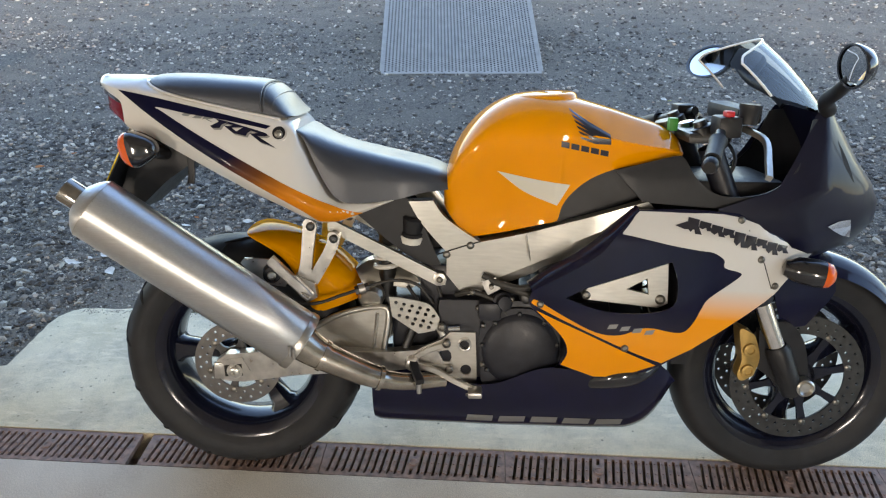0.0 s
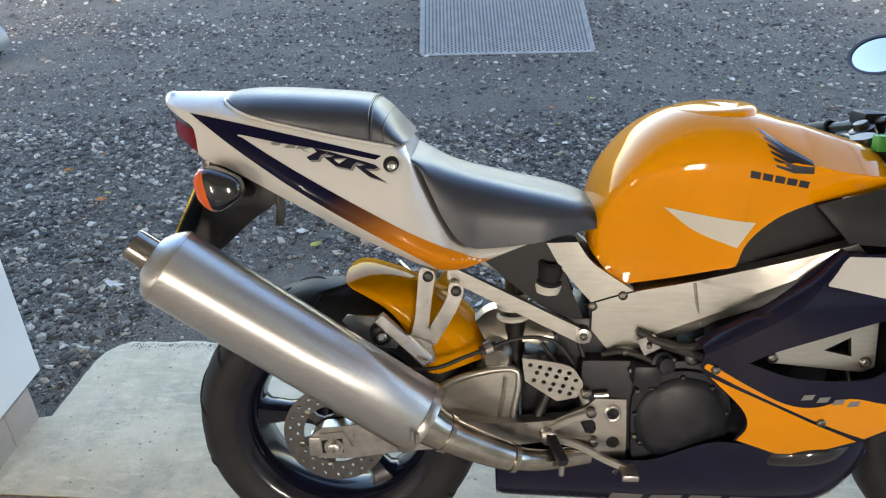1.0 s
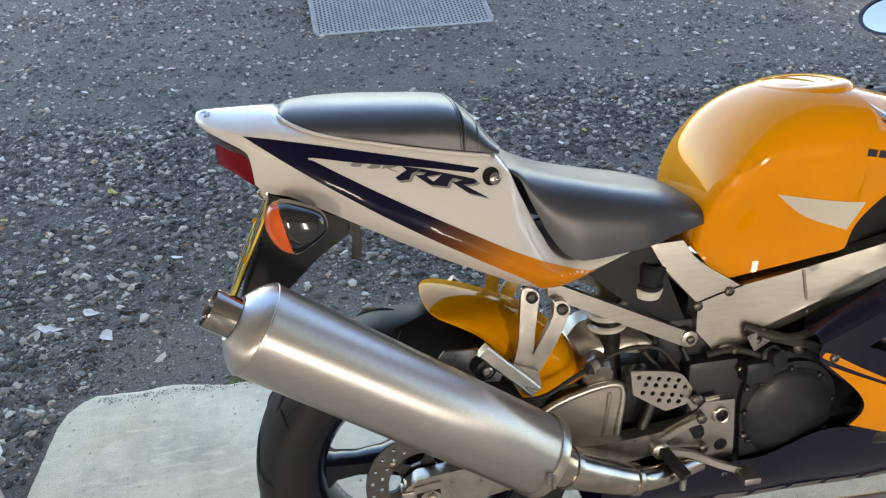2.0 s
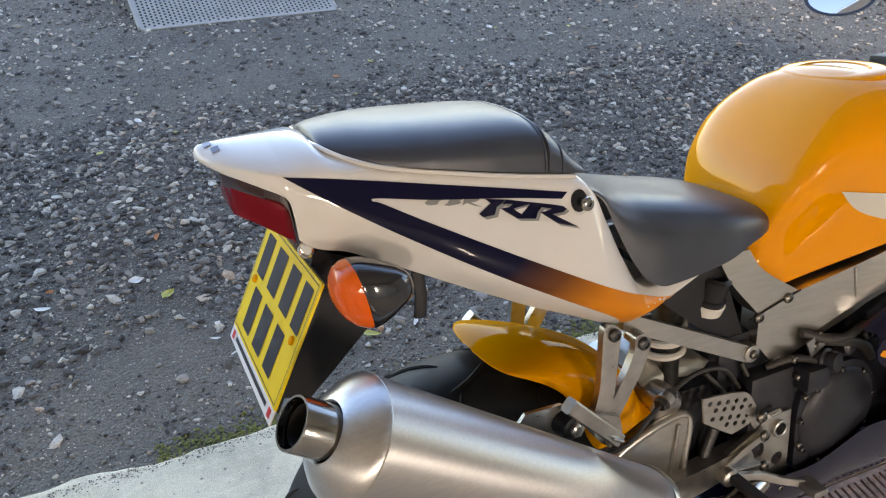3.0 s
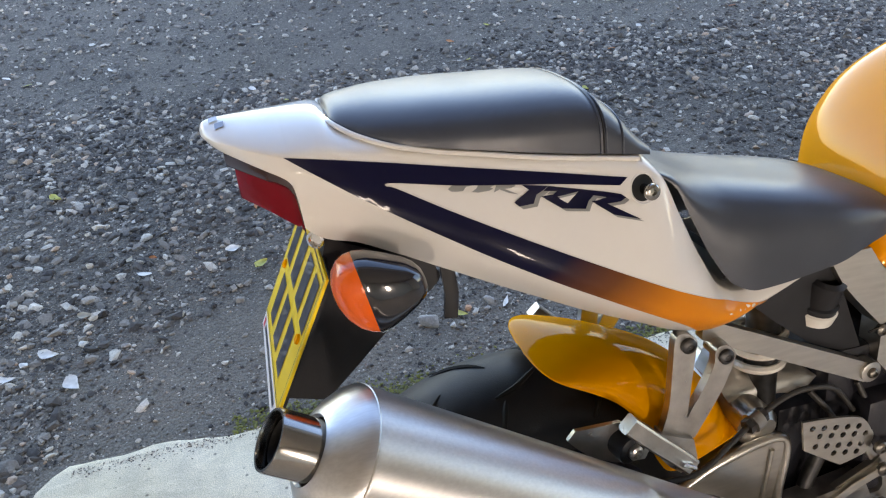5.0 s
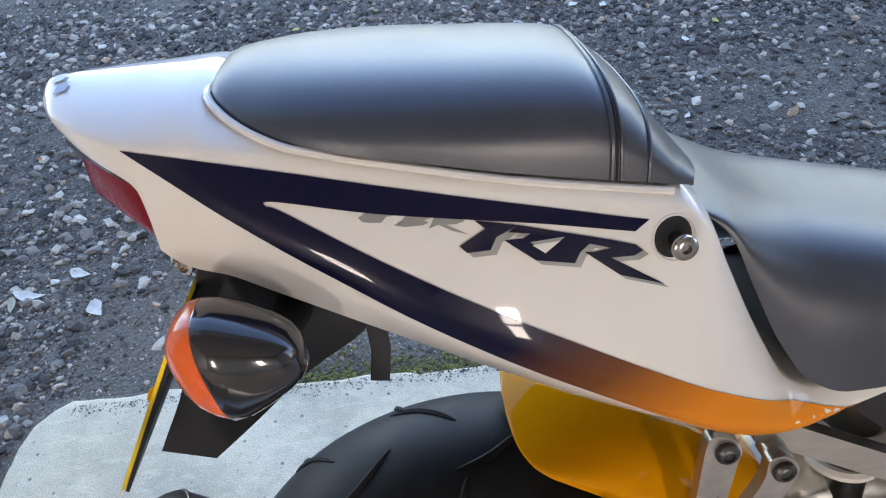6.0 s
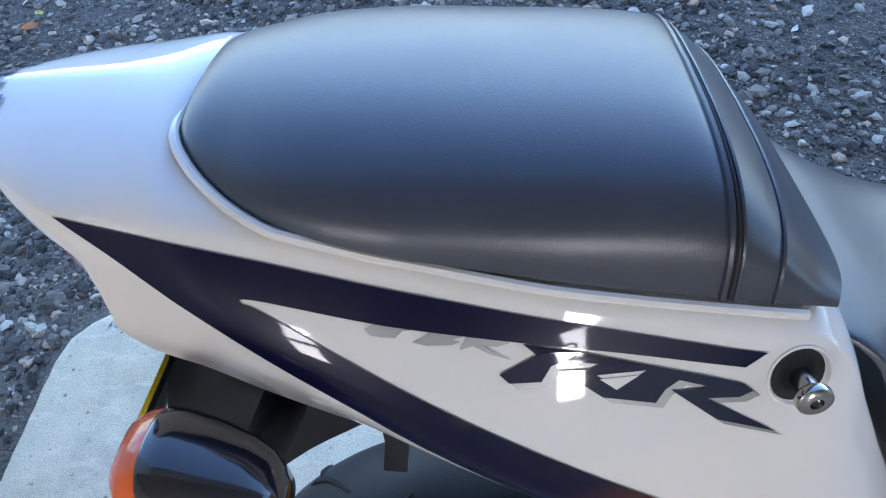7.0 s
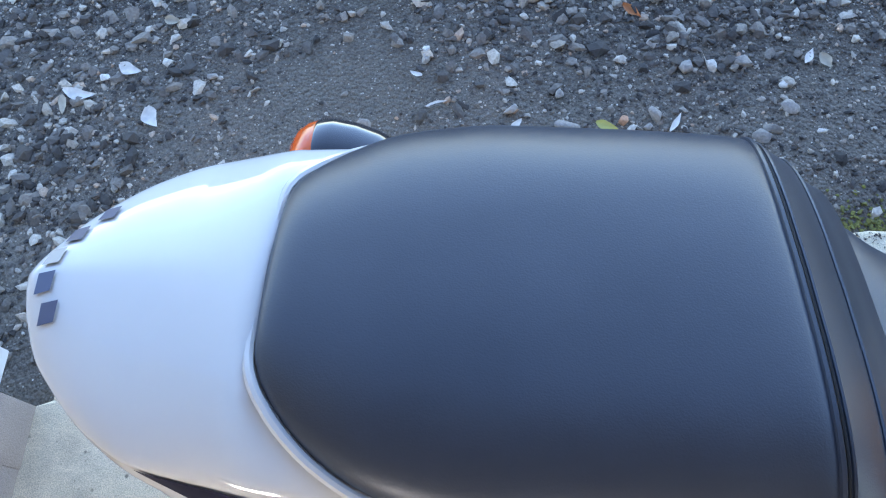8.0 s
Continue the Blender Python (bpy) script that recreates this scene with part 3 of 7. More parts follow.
# ---- loose stones, leaves and moss ----
def stones(name, spots, sizes, mat, seed, flat=0.6):
    """Many small crooked stones as one mesh."""
    rng = np.random.default_rng(seed)
    g = (1 + 5 ** 0.5) / 2
    base = np.array([(-1, g, 0), (1, g, 0), (-1, -g, 0), (1, -g, 0), (0, -1, g), (0, 1, g), (0, -1, -g), (0, 1, -g), (g, 0, -1), (g, 0, 1), (-g, 0, -1), (-g, 0, 1)]) / (1 + g * g) ** 0.5
    tri = np.array([(0, 11, 5), (0, 5, 1), (0, 1, 7), (0, 7, 10), (0, 10, 11), (1, 5, 9), (5, 11, 4), (11, 10, 2), (10, 7, 6), (7, 1, 8), (3, 9, 4), (3, 4, 2), (3, 2, 6), (3, 6, 8), (3, 8, 9), (4, 9, 5), (2, 4, 11), (6, 2, 10), (8, 6, 7), (9, 8, 1)])
    n = len(spots)
    v = base[None] * rng.uniform(0.55, 1.3, (n, 12, 1))
    v = v * np.stack([rng.uniform(0.7, 1.5, n), rng.uniform(0.6, 1.0, n), rng.uniform(0.35, 0.8, n) * flat / 0.6], 1)[:, None, :]
    ang = rng.uniform(0, 2 * np.pi, n)
    tip = rng.uniform(-0.5, 0.5, n)
    x, y, z = v[..., 0], v[..., 1], v[..., 2]
    z, x = z * np.cos(tip)[:, None] + x * np.sin(tip)[:, None], x * np.cos(tip)[:, None] - z * np.sin(tip)[:, None]
    x, y = x * np.cos(ang)[:, None] - y * np.sin(ang)[:, None], x * np.sin(ang)[:, None] + y * np.cos(ang)[:, None]
    v = np.stack([x, y, z], 2) * sizes[:, None, None] + spots[:, None, :]
    me = bpy.data.meshes.new(name)
    f = (tri[None] + 12 * np.arange(n)[:, None, None]).reshape(-1, 3)
    me.vertices.add(12 * n)
    me.vertices.foreach_set("co", v.reshape(-1).astype(np.float32))
    me.loops.add(len(f) * 3)
    me.loops.foreach_set("vertex_index", f.reshape(-1).astype(np.int32))
    me.polygons.add(len(f))
    me.polygons.foreach_set("loop_start", np.arange(0, len(f) * 3, 3, dtype=np.int32))
    me.update(calc_edges=True)
    me.shade_flat()
    me.materials.append(mat)
    return me


def stone_material(name, tones):
    m = bpy.data.materials.new(name)
    m.use_nodes = True
    nt = m.node_tree
    bs = nt.nodes["Principled BSDF"]
    bs.inputs["Roughness"].default_value = 0.8
    geo = nt.nodes.new("ShaderNodeNewGeometry")
    ramp = nt.nodes.new("ShaderNodeValToRGB")
    ramp.color_ramp.elements[0].color, ramp.color_ramp.elements[1].color = (*tones[0][1], 1), (*tones[-1][1], 1)
    for p, c in tones[1:-1]:
        ramp.color_ramp.elements.new(p).color = (*c, 1)
    nt.links.new(geo.outputs["Random Per Island"], ramp.inputs[0])
    tc = nt.nodes.new("ShaderNodeTexCoord")
    nz = nt.nodes.new("ShaderNodeTexNoise")
    nz.inputs["Scale"].default_value, nz.inputs["Detail"].default_value = 180, 4
    nt.links.new(tc.outputs["Object"], nz.inputs["Vector"])
    mr = nt.nodes.new("ShaderNodeMapRange")
    mr.inputs[1].default_value, mr.inputs[2].default_value, mr.inputs[3].default_value, mr.inputs[4].default_value = 0.3, 0.7, 0.75, 1.2
    nt.links.new(nz.outputs[0], mr.inputs[0])
    mx = nt.nodes.new("ShaderNodeMix")
    mx.data_type, mx.blend_type = "RGBA", "MULTIPLY"
    mx.inputs[0].default_value = 1
    nt.links.new(ramp.outputs[0], mx.inputs[6])
    nt.links.new(mr.outputs[0], mx.inputs[7])
    nt.links.new(mx.outputs[2], bs.inputs["Base Color"])
    bp = nt.nodes.new("ShaderNodeBump")
    bp.inputs["Strength"].default_value, bp.inputs["Distance"].default_value = 0.5, 0.002
    nt.links.new(nz.outputs[0], bp.inputs["Height"])
    nt.links.new(bp.outputs[0], bs.inputs["Normal"])
    return m


stone_mat = stone_material("crushed_stone", [(0.0, (0.034, 0.029, 0.025)), (0.30, (0.085, 0.072, 0.060)), (0.55, (0.165, 0.143, 0.12)), (0.79, (0.27, 0.232, 0.185)), (0.955, (0.56, 0.50, 0.41)), (1.0, (0.42, 0.27, 0.17))])
_r = np.random.default_rng(7)


def scatter(n, x0, x1, y0, y1, r0, r1, edge=True, soft=0.5):
    p = np.stack([_r.uniform(x0, x1, n), _r.uniform(y0, y1, n)], 1)
    keep = []
    for x, y in p:
        d = 0.80 + 0.75 * noise.noise(Vector((x * 1.1, y * 1.1, 3.1))) + 0.55 * noise.noise(Vector((x * 4.1, y * 4.1, 9.0)))
        if edge and x > -0.86:
            d *= min(1, max(0.04, (y - 0.92) / 0.28))
        d *= min(1.0, (x - x0) / soft, (x1 - x) / soft, (y1 - y) / soft)
        keep.append(_r.random() < d and not (x > -0.94 + 0.30 * max(0, y - 0.55) and y < 0.70) and y > 0.385)
    p = p[np.array(keep)]
    s = r0 * (r1 / r0) ** (_r.random(len(p)) ** 3.0)
    z = np.array([GROUND - 0.004 + (0.012 * noise.noise(Vector((x * 0.9, y * 0.9, 0))) if y > 0.7 else 0.0) for x, y in p])
    return np.concatenate([p, (z + 0.15 * s)[:, None]], 1), s


sets = [scatter(92000, -2.8, 3.6, 0.69, 3.0, 0.0036, 0.022), scatter(44000, -1.9, 1.5, 0.68, 1.5, 0.0015, 0.0085, False, 0.3), scatter(1800, -2.0, -0.87, 0.39, 0.72, 0.006, 0.022, False, 0.05),
        scatter(38000, -4.2, 6.0, 2.2, 6.0, 0.006, 0.022, False, 0.8), scatter(16000, -6.0, 9.0, 4.8, 11.0, 0.010, 0.030, False, 1.2)]
crumbs = np.stack([_r.uniform(-0.82, 2.2, 2600), 0.655 - np.abs(_r.normal(0, 0.016, 2600)), np.full(2600, 0.0003)], 1)
sets.append((crumbs, _r.uniform(0.0008, 0.0026, 2600)))
sp, sz = np.concatenate([a for a, b in sets]), np.concatenate([b for a, b in sets])
tagged(new("gravel", stones("gravel", sp, sz, stone_mat, 3)), "loose grey crushed stone with pale chips", "gravel", kind="stuff")
mp = np.stack([_r.uniform(-0.85, 1.6, 3200), 0.668 + np.abs(_r.normal(0, 0.032, 3200)), np.full(3200, GROUND + 0.002)], 1)
mp = mp[[noise.noise(Vector((x * 2.2, 0, 5))) > -0.05 for x in mp[:, 0]]]
tagged(new("moss", stones("moss", mp, _r.uniform(0.002, 0.006, len(mp)), moss, 5, 0.5)), "thin green moss along the slab edge", "moss", kind="stuff")


def leaf(x, y, size, turn, mat, slim=0.30, curl=0.10):
    bm = bmesh.new()
    rows = []
    for k in range(9):
        t = k / 8
        w = size * slim * math.sin(math.pi * (0.04 + 0.96 * t) ** 0.8) * (1 + 0.12 * math.sin(9 * t + turn))
        bend = size * 0.10 * math.sin(math.pi * t) * math.sin(turn)
        rows.append([(size * (t - 0.5), w * u + bend, 0.004 + size * curl * (slim / 0.3 * u * u + 1.3 * (t - 0.5) ** 2)) for u in (-1, -0.5, 0, 0.5, 1)])
    loft(rows, False, False, bm)
    ob = tagged(part("leaf", bm, mat), "small curled dead leaf on the gravel", "leaf", "fallen leaves")
    ob.matrix_world = pose(x, y, GROUND + 0.004, 8, 5, turn)


tan = material("dead_leaf", (0.42, 0.36, 0.26), 0.7, vary=0.25, vary_scale=60)
rust = material("rust_leaf", (0.48, 0.17, 0.05), 0.65, vary=0.25, vary_scale=60)
lime = material("yellow_leaf", (0.50, 0.46, 0.12), 0.65, vary=0.2, vary_scale=60)
bleached = material("bleached_leaf", (0.66, 0.62, 0.55), 0.7, vary=0.2, vary_scale=60)
leaf(-1.419, 1.748, 0.055, 40, rust)
for lx, ly, size, turn, mat, slim in ((-1.046, 1.041, 0.085, -8, bleached, 0.16), (-1.081, 1.005, 0.055, -75, tan, 0.20), (-0.856, 0.966, 0.062, -58, bleached, 0.30), (-0.937, 1.106, 0.060, -20, bleached, 0.25),
                                      (0.159, 0.916, 0.055, -25, lime, 0.20), (-0.035, 0.929, 0.035, 50, bleached, 0.22), (0.30, 0.925, 0.060, 60, bleached, 0.10), (-0.21, 0.985, 0.05, 20, bleached, 0.07), (0.60, 1.09, 0.05, 60, bleached, 0.16)):
    leaf(lx, ly, size, turn, mat, slim, 0.06)


def single_stone(x, y, r, seed, tone, flat=0.6):
    """One larger broken stone with flat faces and sharp edges."""
    rnd = random.Random(seed)
    pts = []
    while len(pts) < 13:
        v = Vector((rnd.uniform(-1, 1), rnd.uniform(-1, 1), rnd.uniform(-1, 1)))
        if 0.2 < v.length < 1:
            v.normalize()
            pts.append((v.x * r * rnd.uniform(0.9, 1.2), v.y * r * rnd.uniform(0.6, 0.9), v.z * r * flat))
    bm = bmesh.new()
    for p in pts:
        bm.verts.new(p)
    bmesh.ops.convex_hull(bm, input=bm.verts[:])
    bmesh.ops.bevel(bm, geom=bm.edges[:], offset=r * 0.06, segments=1, affect="EDGES")
    ob = tagged(part("stone", bm, tone), "broken pale grey stone on the dirt", "stone", "larger stones")
    ob.matrix_world = pose(x, y, GROUND + 0.12 * r, rnd.uniform(-12, 12), rnd.uniform(-12, 12), rnd.uniform(0, 360))


grey_stone = stone_material("grey_stone", [(0.0, (0.24, 0.215, 0.18)), (0.5, (0.30, 0.27, 0.235)), (1.0, (0.38, 0.345, 0.30))])
white_stone = stone_material("white_stone", [(0.0, (0.52, 0.48, 0.41)), (1.0, (0.66, 0.62, 0.55))])
orange_stone = stone_material("orange_stone", [(0.0, (0.52, 0.25, 0.13)), (1.0, (0.56, 0.30, 0.17))])
for k, (px, py, pr, tone) in enumerate(((0.077, 0.910, 0.036, grey_stone), (0.473, 0.890, 0.022, grey_stone), (0.497, 0.905, 0.022, grey_stone), (0.541, 0.960, 0.024, grey_stone), (0.215, 0.915, 0.016, white_stone), (0.243, 0.918, 0.014, grey_stone),
                                        (0.262, 0.948, 0.022, grey_stone), (-0.85, 1.122, 0.017, white_stone), (-0.999, 1.085, 0.015, white_stone), (0.271, 1.141, 0.020, grey_stone), (0.392, 1.074, 0.020, white_stone), (0.340, 1.075, 0.024, grey_stone), (0.462, 1.082, 0.026, grey_stone),
                                        (-0.244, 1.114, 0.020, grey_stone), (-0.240, 1.140, 0.013, white_stone), (-0.37, 0.939, 0.020, grey_stone), (-0.047, 0.969, 0.021, grey_stone), (-0.738, 1.079, 0.016, grey_stone), (0.134, 0.879, 0.014, white_stone), (0.195, 0.935, 0.015, orange_stone),
                                        (0.543, 1.022, 0.019, white_stone), (-0.48, 0.925, 0.011, white_stone), (0.06, 1.010, 0.016, grey_stone), (-0.26, 0.868, 0.009, white_stone), (0.60, 0.90, 0.012, white_stone), (-0.63, 1.04, 0.014, grey_stone))):
    single_stone(px, py, pr, 40 + k, tone)
for k in range(90):
    leaf(_r.uniform(-2.4, 2.6), _r.uniform(1.0, 3.8), _r.uniform(0.020, 0.055), _r.uniform(0, 360), (tan, bleached, rust, bleached, tan, bleached, lime)[k % 7], _r.uniform(0.14, 0.34), _r.uniform(0.05, 0.16))

# ---- the drain ----
def grate_mesh(length):
    w = 0.119
    holes = []
    n = int(length / 0.021)
    for k in range(n):
        u = 0.016 + (length - 0.032) * (k + 0.5) / n
        if abs(u + 0.003 - length / 2) < 0.015:
            for v0, v1 in ((0.012, 0.036), (0.083, 0.107)):
                a, b = 0.011 * v0 / 0.119 - 0.006, 0.011 * v1 / 0.119 - 0.006
                holes.append([(u - 0.0042 + a, v0), (u + 0.0042 + a, v0), (u + 0.0042 + b, v1), (u - 0.0042 + b, v1)])
            continue
        holes.append([(u - 0.0095, 0.012), (u - 0.0011, 0.012), (u + 0.0092, 0.107), (u + 0.0008, 0.107)])
    co, tris = fill2d([(0, 0), (length, 0), (length, w), (0, w)], holes)
    bm = bmesh.new()
    top = [bm.verts.new((x, y - w / 2, 0)) for x, y in co]
    low = [bm.verts.new((x, y - w / 2, -0.014)) for x, y in co]
    count = {}
    for a, b, c in tris:
        bm.faces.new((top[a], top[b], top[c]))
        for e in ((a, b), (b, c), (c, a)):
            count[tuple(sorted(e))] = count.get(tuple(sorted(e)), 0) + 1
    for (a, b), k in count.items():
        if k == 1:
            bm.faces.new((top[a], top[b], low[b], low[a]))
    for k in range(n + 1):
        u = 0.016 + (length - 0.032) * k / n
        if abs(u - length / 2) < 0.016:
            continue
        for f in (0.12, 0.5, 0.88):
            lathe([(0, 0.0034), (0.0022, 0.0026), (0.0024, 0.0)], (u - 0.005 + 0.0095 * f, 0.012 + 0.095 * f - w / 2, 0), (0, 0, 1), 6, bm=bm)
    lathe([(0, 0.0135), (0.003, 0.013), (0.003, 0.009), (0.0015, 0.008), (0.0015, 0.0)], (length / 2, 0, 0), (0, 0, 1), 14, bm=bm)
    return finish(bm, 30)


drain = new("drain")
tagged(drain, "rusty cast-iron channel drain set across the doorway floor", "drain", kind="structure")
drain.matrix_world = pose(0, -0.066, 0, 0, 0, math.degrees(math.atan(-0.030)))
grate = grate_mesh(0.498)
x = -0.315
for k in range(-3, 7):
    ob = part("grate", grate, cast_iron, drain)
    ob.location = (x + 0.5 * k - (0.03 if k < 0 else 0), 0, -0.002)
tray = bmesh.new()
loft([[(-1.9, -0.064, 0), (3.5, -0.064, 0)], [(-1.9, -0.064, -0.1), (3.5, -0.064, -0.1)], [(-1.9, 0.064, -0.1), (3.5, 0.064, -0.1)], [(-1.9, 0.064, 0), (3.5, 0.064, 0)]], False, False, tray)
part("channel", tray, cast_iron, drain)

# ---- the ramp plate and the trailer wheel in the yard ----
ramp_ob = new("loading_ramp")
ramp_ob.matrix_world = pose(-0.120, 4.167, GROUND, 20, 0, 2.7)
tagged(ramp_ob, "galvanised ramp with slotted tread, propped at a slope on the gravel", "ramp")
part("deck", box(0, 1.257, 0, 2.2, 0.0, 0.008), galvanised, ramp_ob)
for a, b in ((-0.012, 0.0), (1.257, 1.269)):
    part("side_rail", box(a, b, 0.02, 2.2, -0.02, 0.016, 0.002), galvanised, ramp_ob)
# no holes are cut: dark faces on the deck paint the shade inside them
slot_shade, ridges = bmesh.new(), bmesh.new()
for i in range(44):
    for j in range(70):
        u, v = 0.030 + 0.0278 * i, 0.030 + 0.030 * j + 0.015 * (i % 2)
        slot_shade.faces.new([slot_shade.verts.new((u + 0.0075 * math.cos(q), v + 0.0095 * math.sin(q), 0.0086)) for q in np.linspace(0.4, 2 * math.pi + 0.4, 8, False)])
        loft([[(u - 0.013, v + d, 0.0081), (u - 0.010, v + d, 0.0115), (u + 0.010, v + d, 0.0115), (u + 0.013, v + d, 0.0081)] for d in (0.0115, 0.0165)], False, False, ridges)
tagged(part("perforation", slot_shade, bore, ramp_ob), kind="stuff")
tagged(part("tread_relief", ridges, galvanised, ramp_ob), kind="stuff")

trailer = new("trailer_wheel")
trailer.matrix_world = pose(-3.30, 4.02, GROUND, 0, 0, 0) @ Matrix.Scale(0.80, 4)
tagged(trailer, "small dark trailer wheel under a grey mudguard", "wheel")
part("tyre", lathe([(-0.05, 0.11), (-0.055, 0.15), (-0.04, 0.185), (0, 0.195), (0.04, 0.185), (0.055, 0.15), (0.05, 0.11)], (0, 0.0, 0.195), (0, 1, 0), 36), rubber, trailer)
part("hub", lathe([(-0.045, 0.112), (-0.03, 0.09), (-0.04, 0.05), (-0.06, 0.04), (-0.065, 0.0)], (0, 0.0, 0.195), (0, 1, 0), 28), dark_steel, trailer)
guard = bmesh.new()
loft([[(0.235 * math.cos(a), y, 0.195 + 0.235 * math.sin(a)) for y in (-0.09, -0.06, 0.06, 0.09)] for a in np.linspace(-0.2, 3.3, 20)], False, False, guard)
part("mudguard", guard, material("grey_steel", (0.22, 0.23, 0.24), 0.45, 0.4, vary=0.1), trailer)

# ---- the motorcycle ----
LEAN = 12.0
bike = new("motorcycle")
bike.matrix_world = pose(0, -0.066, 0, -LEAN, 0, 0)
tagged(bike, "orange, white and navy sports motorcycle leaning on its side stand", "motorcycle")


def bolt(x, y, z, parent, r=0.008, side=-1, axis=None, mat=None):
    """A button-head screw with its socket."""
    ax = axis or (0, side, 0)
    bm = lathe([(-0.004, r), (0.002, r), (0.0042, r * 0.8), (0.005, r * 0.5), (0.003, r * 0.45), (0.003, 0.0005)], (x, y, z), ax, 14)
    return part("screw", bm, mat or bolt_steel, parent)


# -- wheels --
def tyre_mesh(c, R, half, rim_r):
    prof = [(-half * 0.78, rim_r - 0.004), (-half * 0.93, rim_r + 0.018), (-half, rim_r + 0.040)]
    for k in range(0, 17):
        a = math.pi * (0.5 * (k - 8) / 8)
        prof.append((half * math.sin(a), R - half * 0.80 * (1 - math.cos(a)) ** 1.0 * 0.75))
    prof += [(half, rim_r + 0.040), (half * 0.93, rim_r + 0.018), (half * 0.78, rim_r - 0.004)]
    prof = [p for k, p in enumerate(prof) if not (3 <= k <= 19 and p[1] < rim_r + 0.042)]
    return lathe(prof, c, (0, 1, 0), 96)


def tread_groove(c, R, half, a0, u0, da, u1, bend=0.0):
    """A dark cut in the tread: from angle a0 and side place u0 on, over da to u1."""
    pts = []
    for k in range(9):
        t = k / 8
        a = a0 + da * t
        u = u0 + (u1 - u0) * t + bend * math.sin(math.pi * t)
        s = math.asin(max(-0.98, min(0.98, u)))
        r = R - half * 0.60 * (1 - math.cos(s)) - 0.0006
        pts.append((c[0] + r * math.cos(a), c[1] + half * u, c[2] + r * math.sin(a)))
    rad = [0.0015, 0.0032, 0.0040, 0.0043, 0.0043, 0.0043, 0.0040, 0.0032, 0.0015]
    return tube(pts, rad, 6)


def wheel(name, c, R, half, rim_r, rim_half, label, spoke0):
    rim_prof = [(-rim_half, rim_r + 0.004), (-rim_half + 0.004, rim_r + 0.008), (-rim_half + 0.012, rim_r - 0.006), (-rim_half + 0.03, rim_r - 0.022),
                (0, rim_r - 0.030), (rim_half - 0.03, rim_r - 0.022), (rim_half - 0.012, rim_r - 0.006), (rim_half - 0.004, rim_r + 0.008), (rim_half, rim_r + 0.004),
                (rim_half - 0.004, rim_r - 0.012), (rim_half - 0.028, rim_r - 0.034), (0, rim_r - 0.042), (-rim_half + 0.028, rim_r - 0.034), (-rim_half + 0.004, rim_r - 0.012), (-rim_half, rim_r + 0.004)]
    ob = part(name, lathe(rim_prof, c, (0, 1, 0), 72), wheel_paint, bike, label)
    part("tyre", tyre_mesh(c, R, half, rim_r), rubber, ob, "worn black road tyre with curved tread cuts")
    part("hub", lathe([(-0.05, 0.0), (-0.05, 0.030), (-0.045, 0.045), (0.045, 0.045), (0.05, 0.030), (0.05, 0.0)], c, (0, 1, 0), 28), wheel_paint, ob)
    for k in range(3):
        a = spoke0 + k * 2 * math.pi / 3
        d, s = Vector((math.cos(a), 0, math.sin(a))), Vector((-math.sin(a), 0, math.cos(a)))
        rings = []
        for t, wd, th in ((0.03, 0.036, 0.040), (0.07, 0.024, 0.032), (0.12, 0.020, 0.026), (rim_r - 0.055, 0.026, 0.028), (rim_r - 0.034, 0.045, 0.040)):
            p = Vector(c) + d * t
            rings.append([p + s * (wd * u) + Vector((0, th * v, 0)) for u, v in ((1, 0.55), (0.6, 1), (-0.6, 1), (-1, 0.55), (-1, -0.55), (-0.6, -1), (0.6, -1), (1, -0.55))])
        part("spoke", loft(rings, True, True), wheel_paint, ob)
    return ob


def brake_disc(c, y, r0, r1, parent, carrier, holes_n=30, tabs=0, steel_kind=disc_steel):
    holes = [circle(0, 0, r0, 48)]
    for k in range(holes_n):
        a = 2 * math.pi * k / holes_n
        for rr, da in ((0.30, 0.0), (0.70, 0.5)):
            q = r0 + (r1 - r0) * rr
            holes.append(circle(q * math.cos(a + da * 2 * math.pi / holes_n), q * math.sin(a + da * 2 * math.pi / holes_n), 0.0036, 8))
    loop = circle(0, 0, r1, 72)
    bm = sheet(loop, lambda x, z: 0.0025, 0.005, holes, 0.0)
    for v in bm.verts:
        v.co += Vector((c[0], y, c[2]))
    ob = part("brake_disc", bm, steel_kind, parent, "drilled steel brake disc")
    n = tabs or 6
    for k in range(n):
        a = 2 * math.pi * (k + 0.3) / n
        d, s = Vector((math.cos(a), 0, math.sin(a))), Vector((-math.sin(a), 0, math.cos(a)))
        p0, p1 = Vector((c[0], y + 0.002, c[2])) + d * 0.035, Vector((c[0], y + 0.002, c[2])) + d * (r0 + 0.008)
        rings = [[p + s * w * u + Vector((0, 0.004 * v, 0)) for u, v in ((1, 1), (-1, 1), (-1, -1), (1, -1))] for p, w in ((p0, 0.018), (p0.lerp(p1, 0.5), 0.008), (p1, 0.011))]
        part("disc_arm", loft(rings, True, True), carrier, parent)
        part("disc_button", lathe([(-0.006, 0.008), (0.004, 0.008), (0.006, 0.005), (0.006, 0.0)], p1 + Vector((0, -0.002, 0)), (0, -1 if y < 0 else 1, 0), 10), bolt_steel, parent)
    part("disc_carrier", lathe([(-0.004, 0.045), (-0.004, 0.030), (0.004, 0.030), (0.004, 0.045), (-0.004, 0.045)], (c[0], y + 0.002, c[2]), (0, 1, 0), 32), carrier, parent)
    return ob


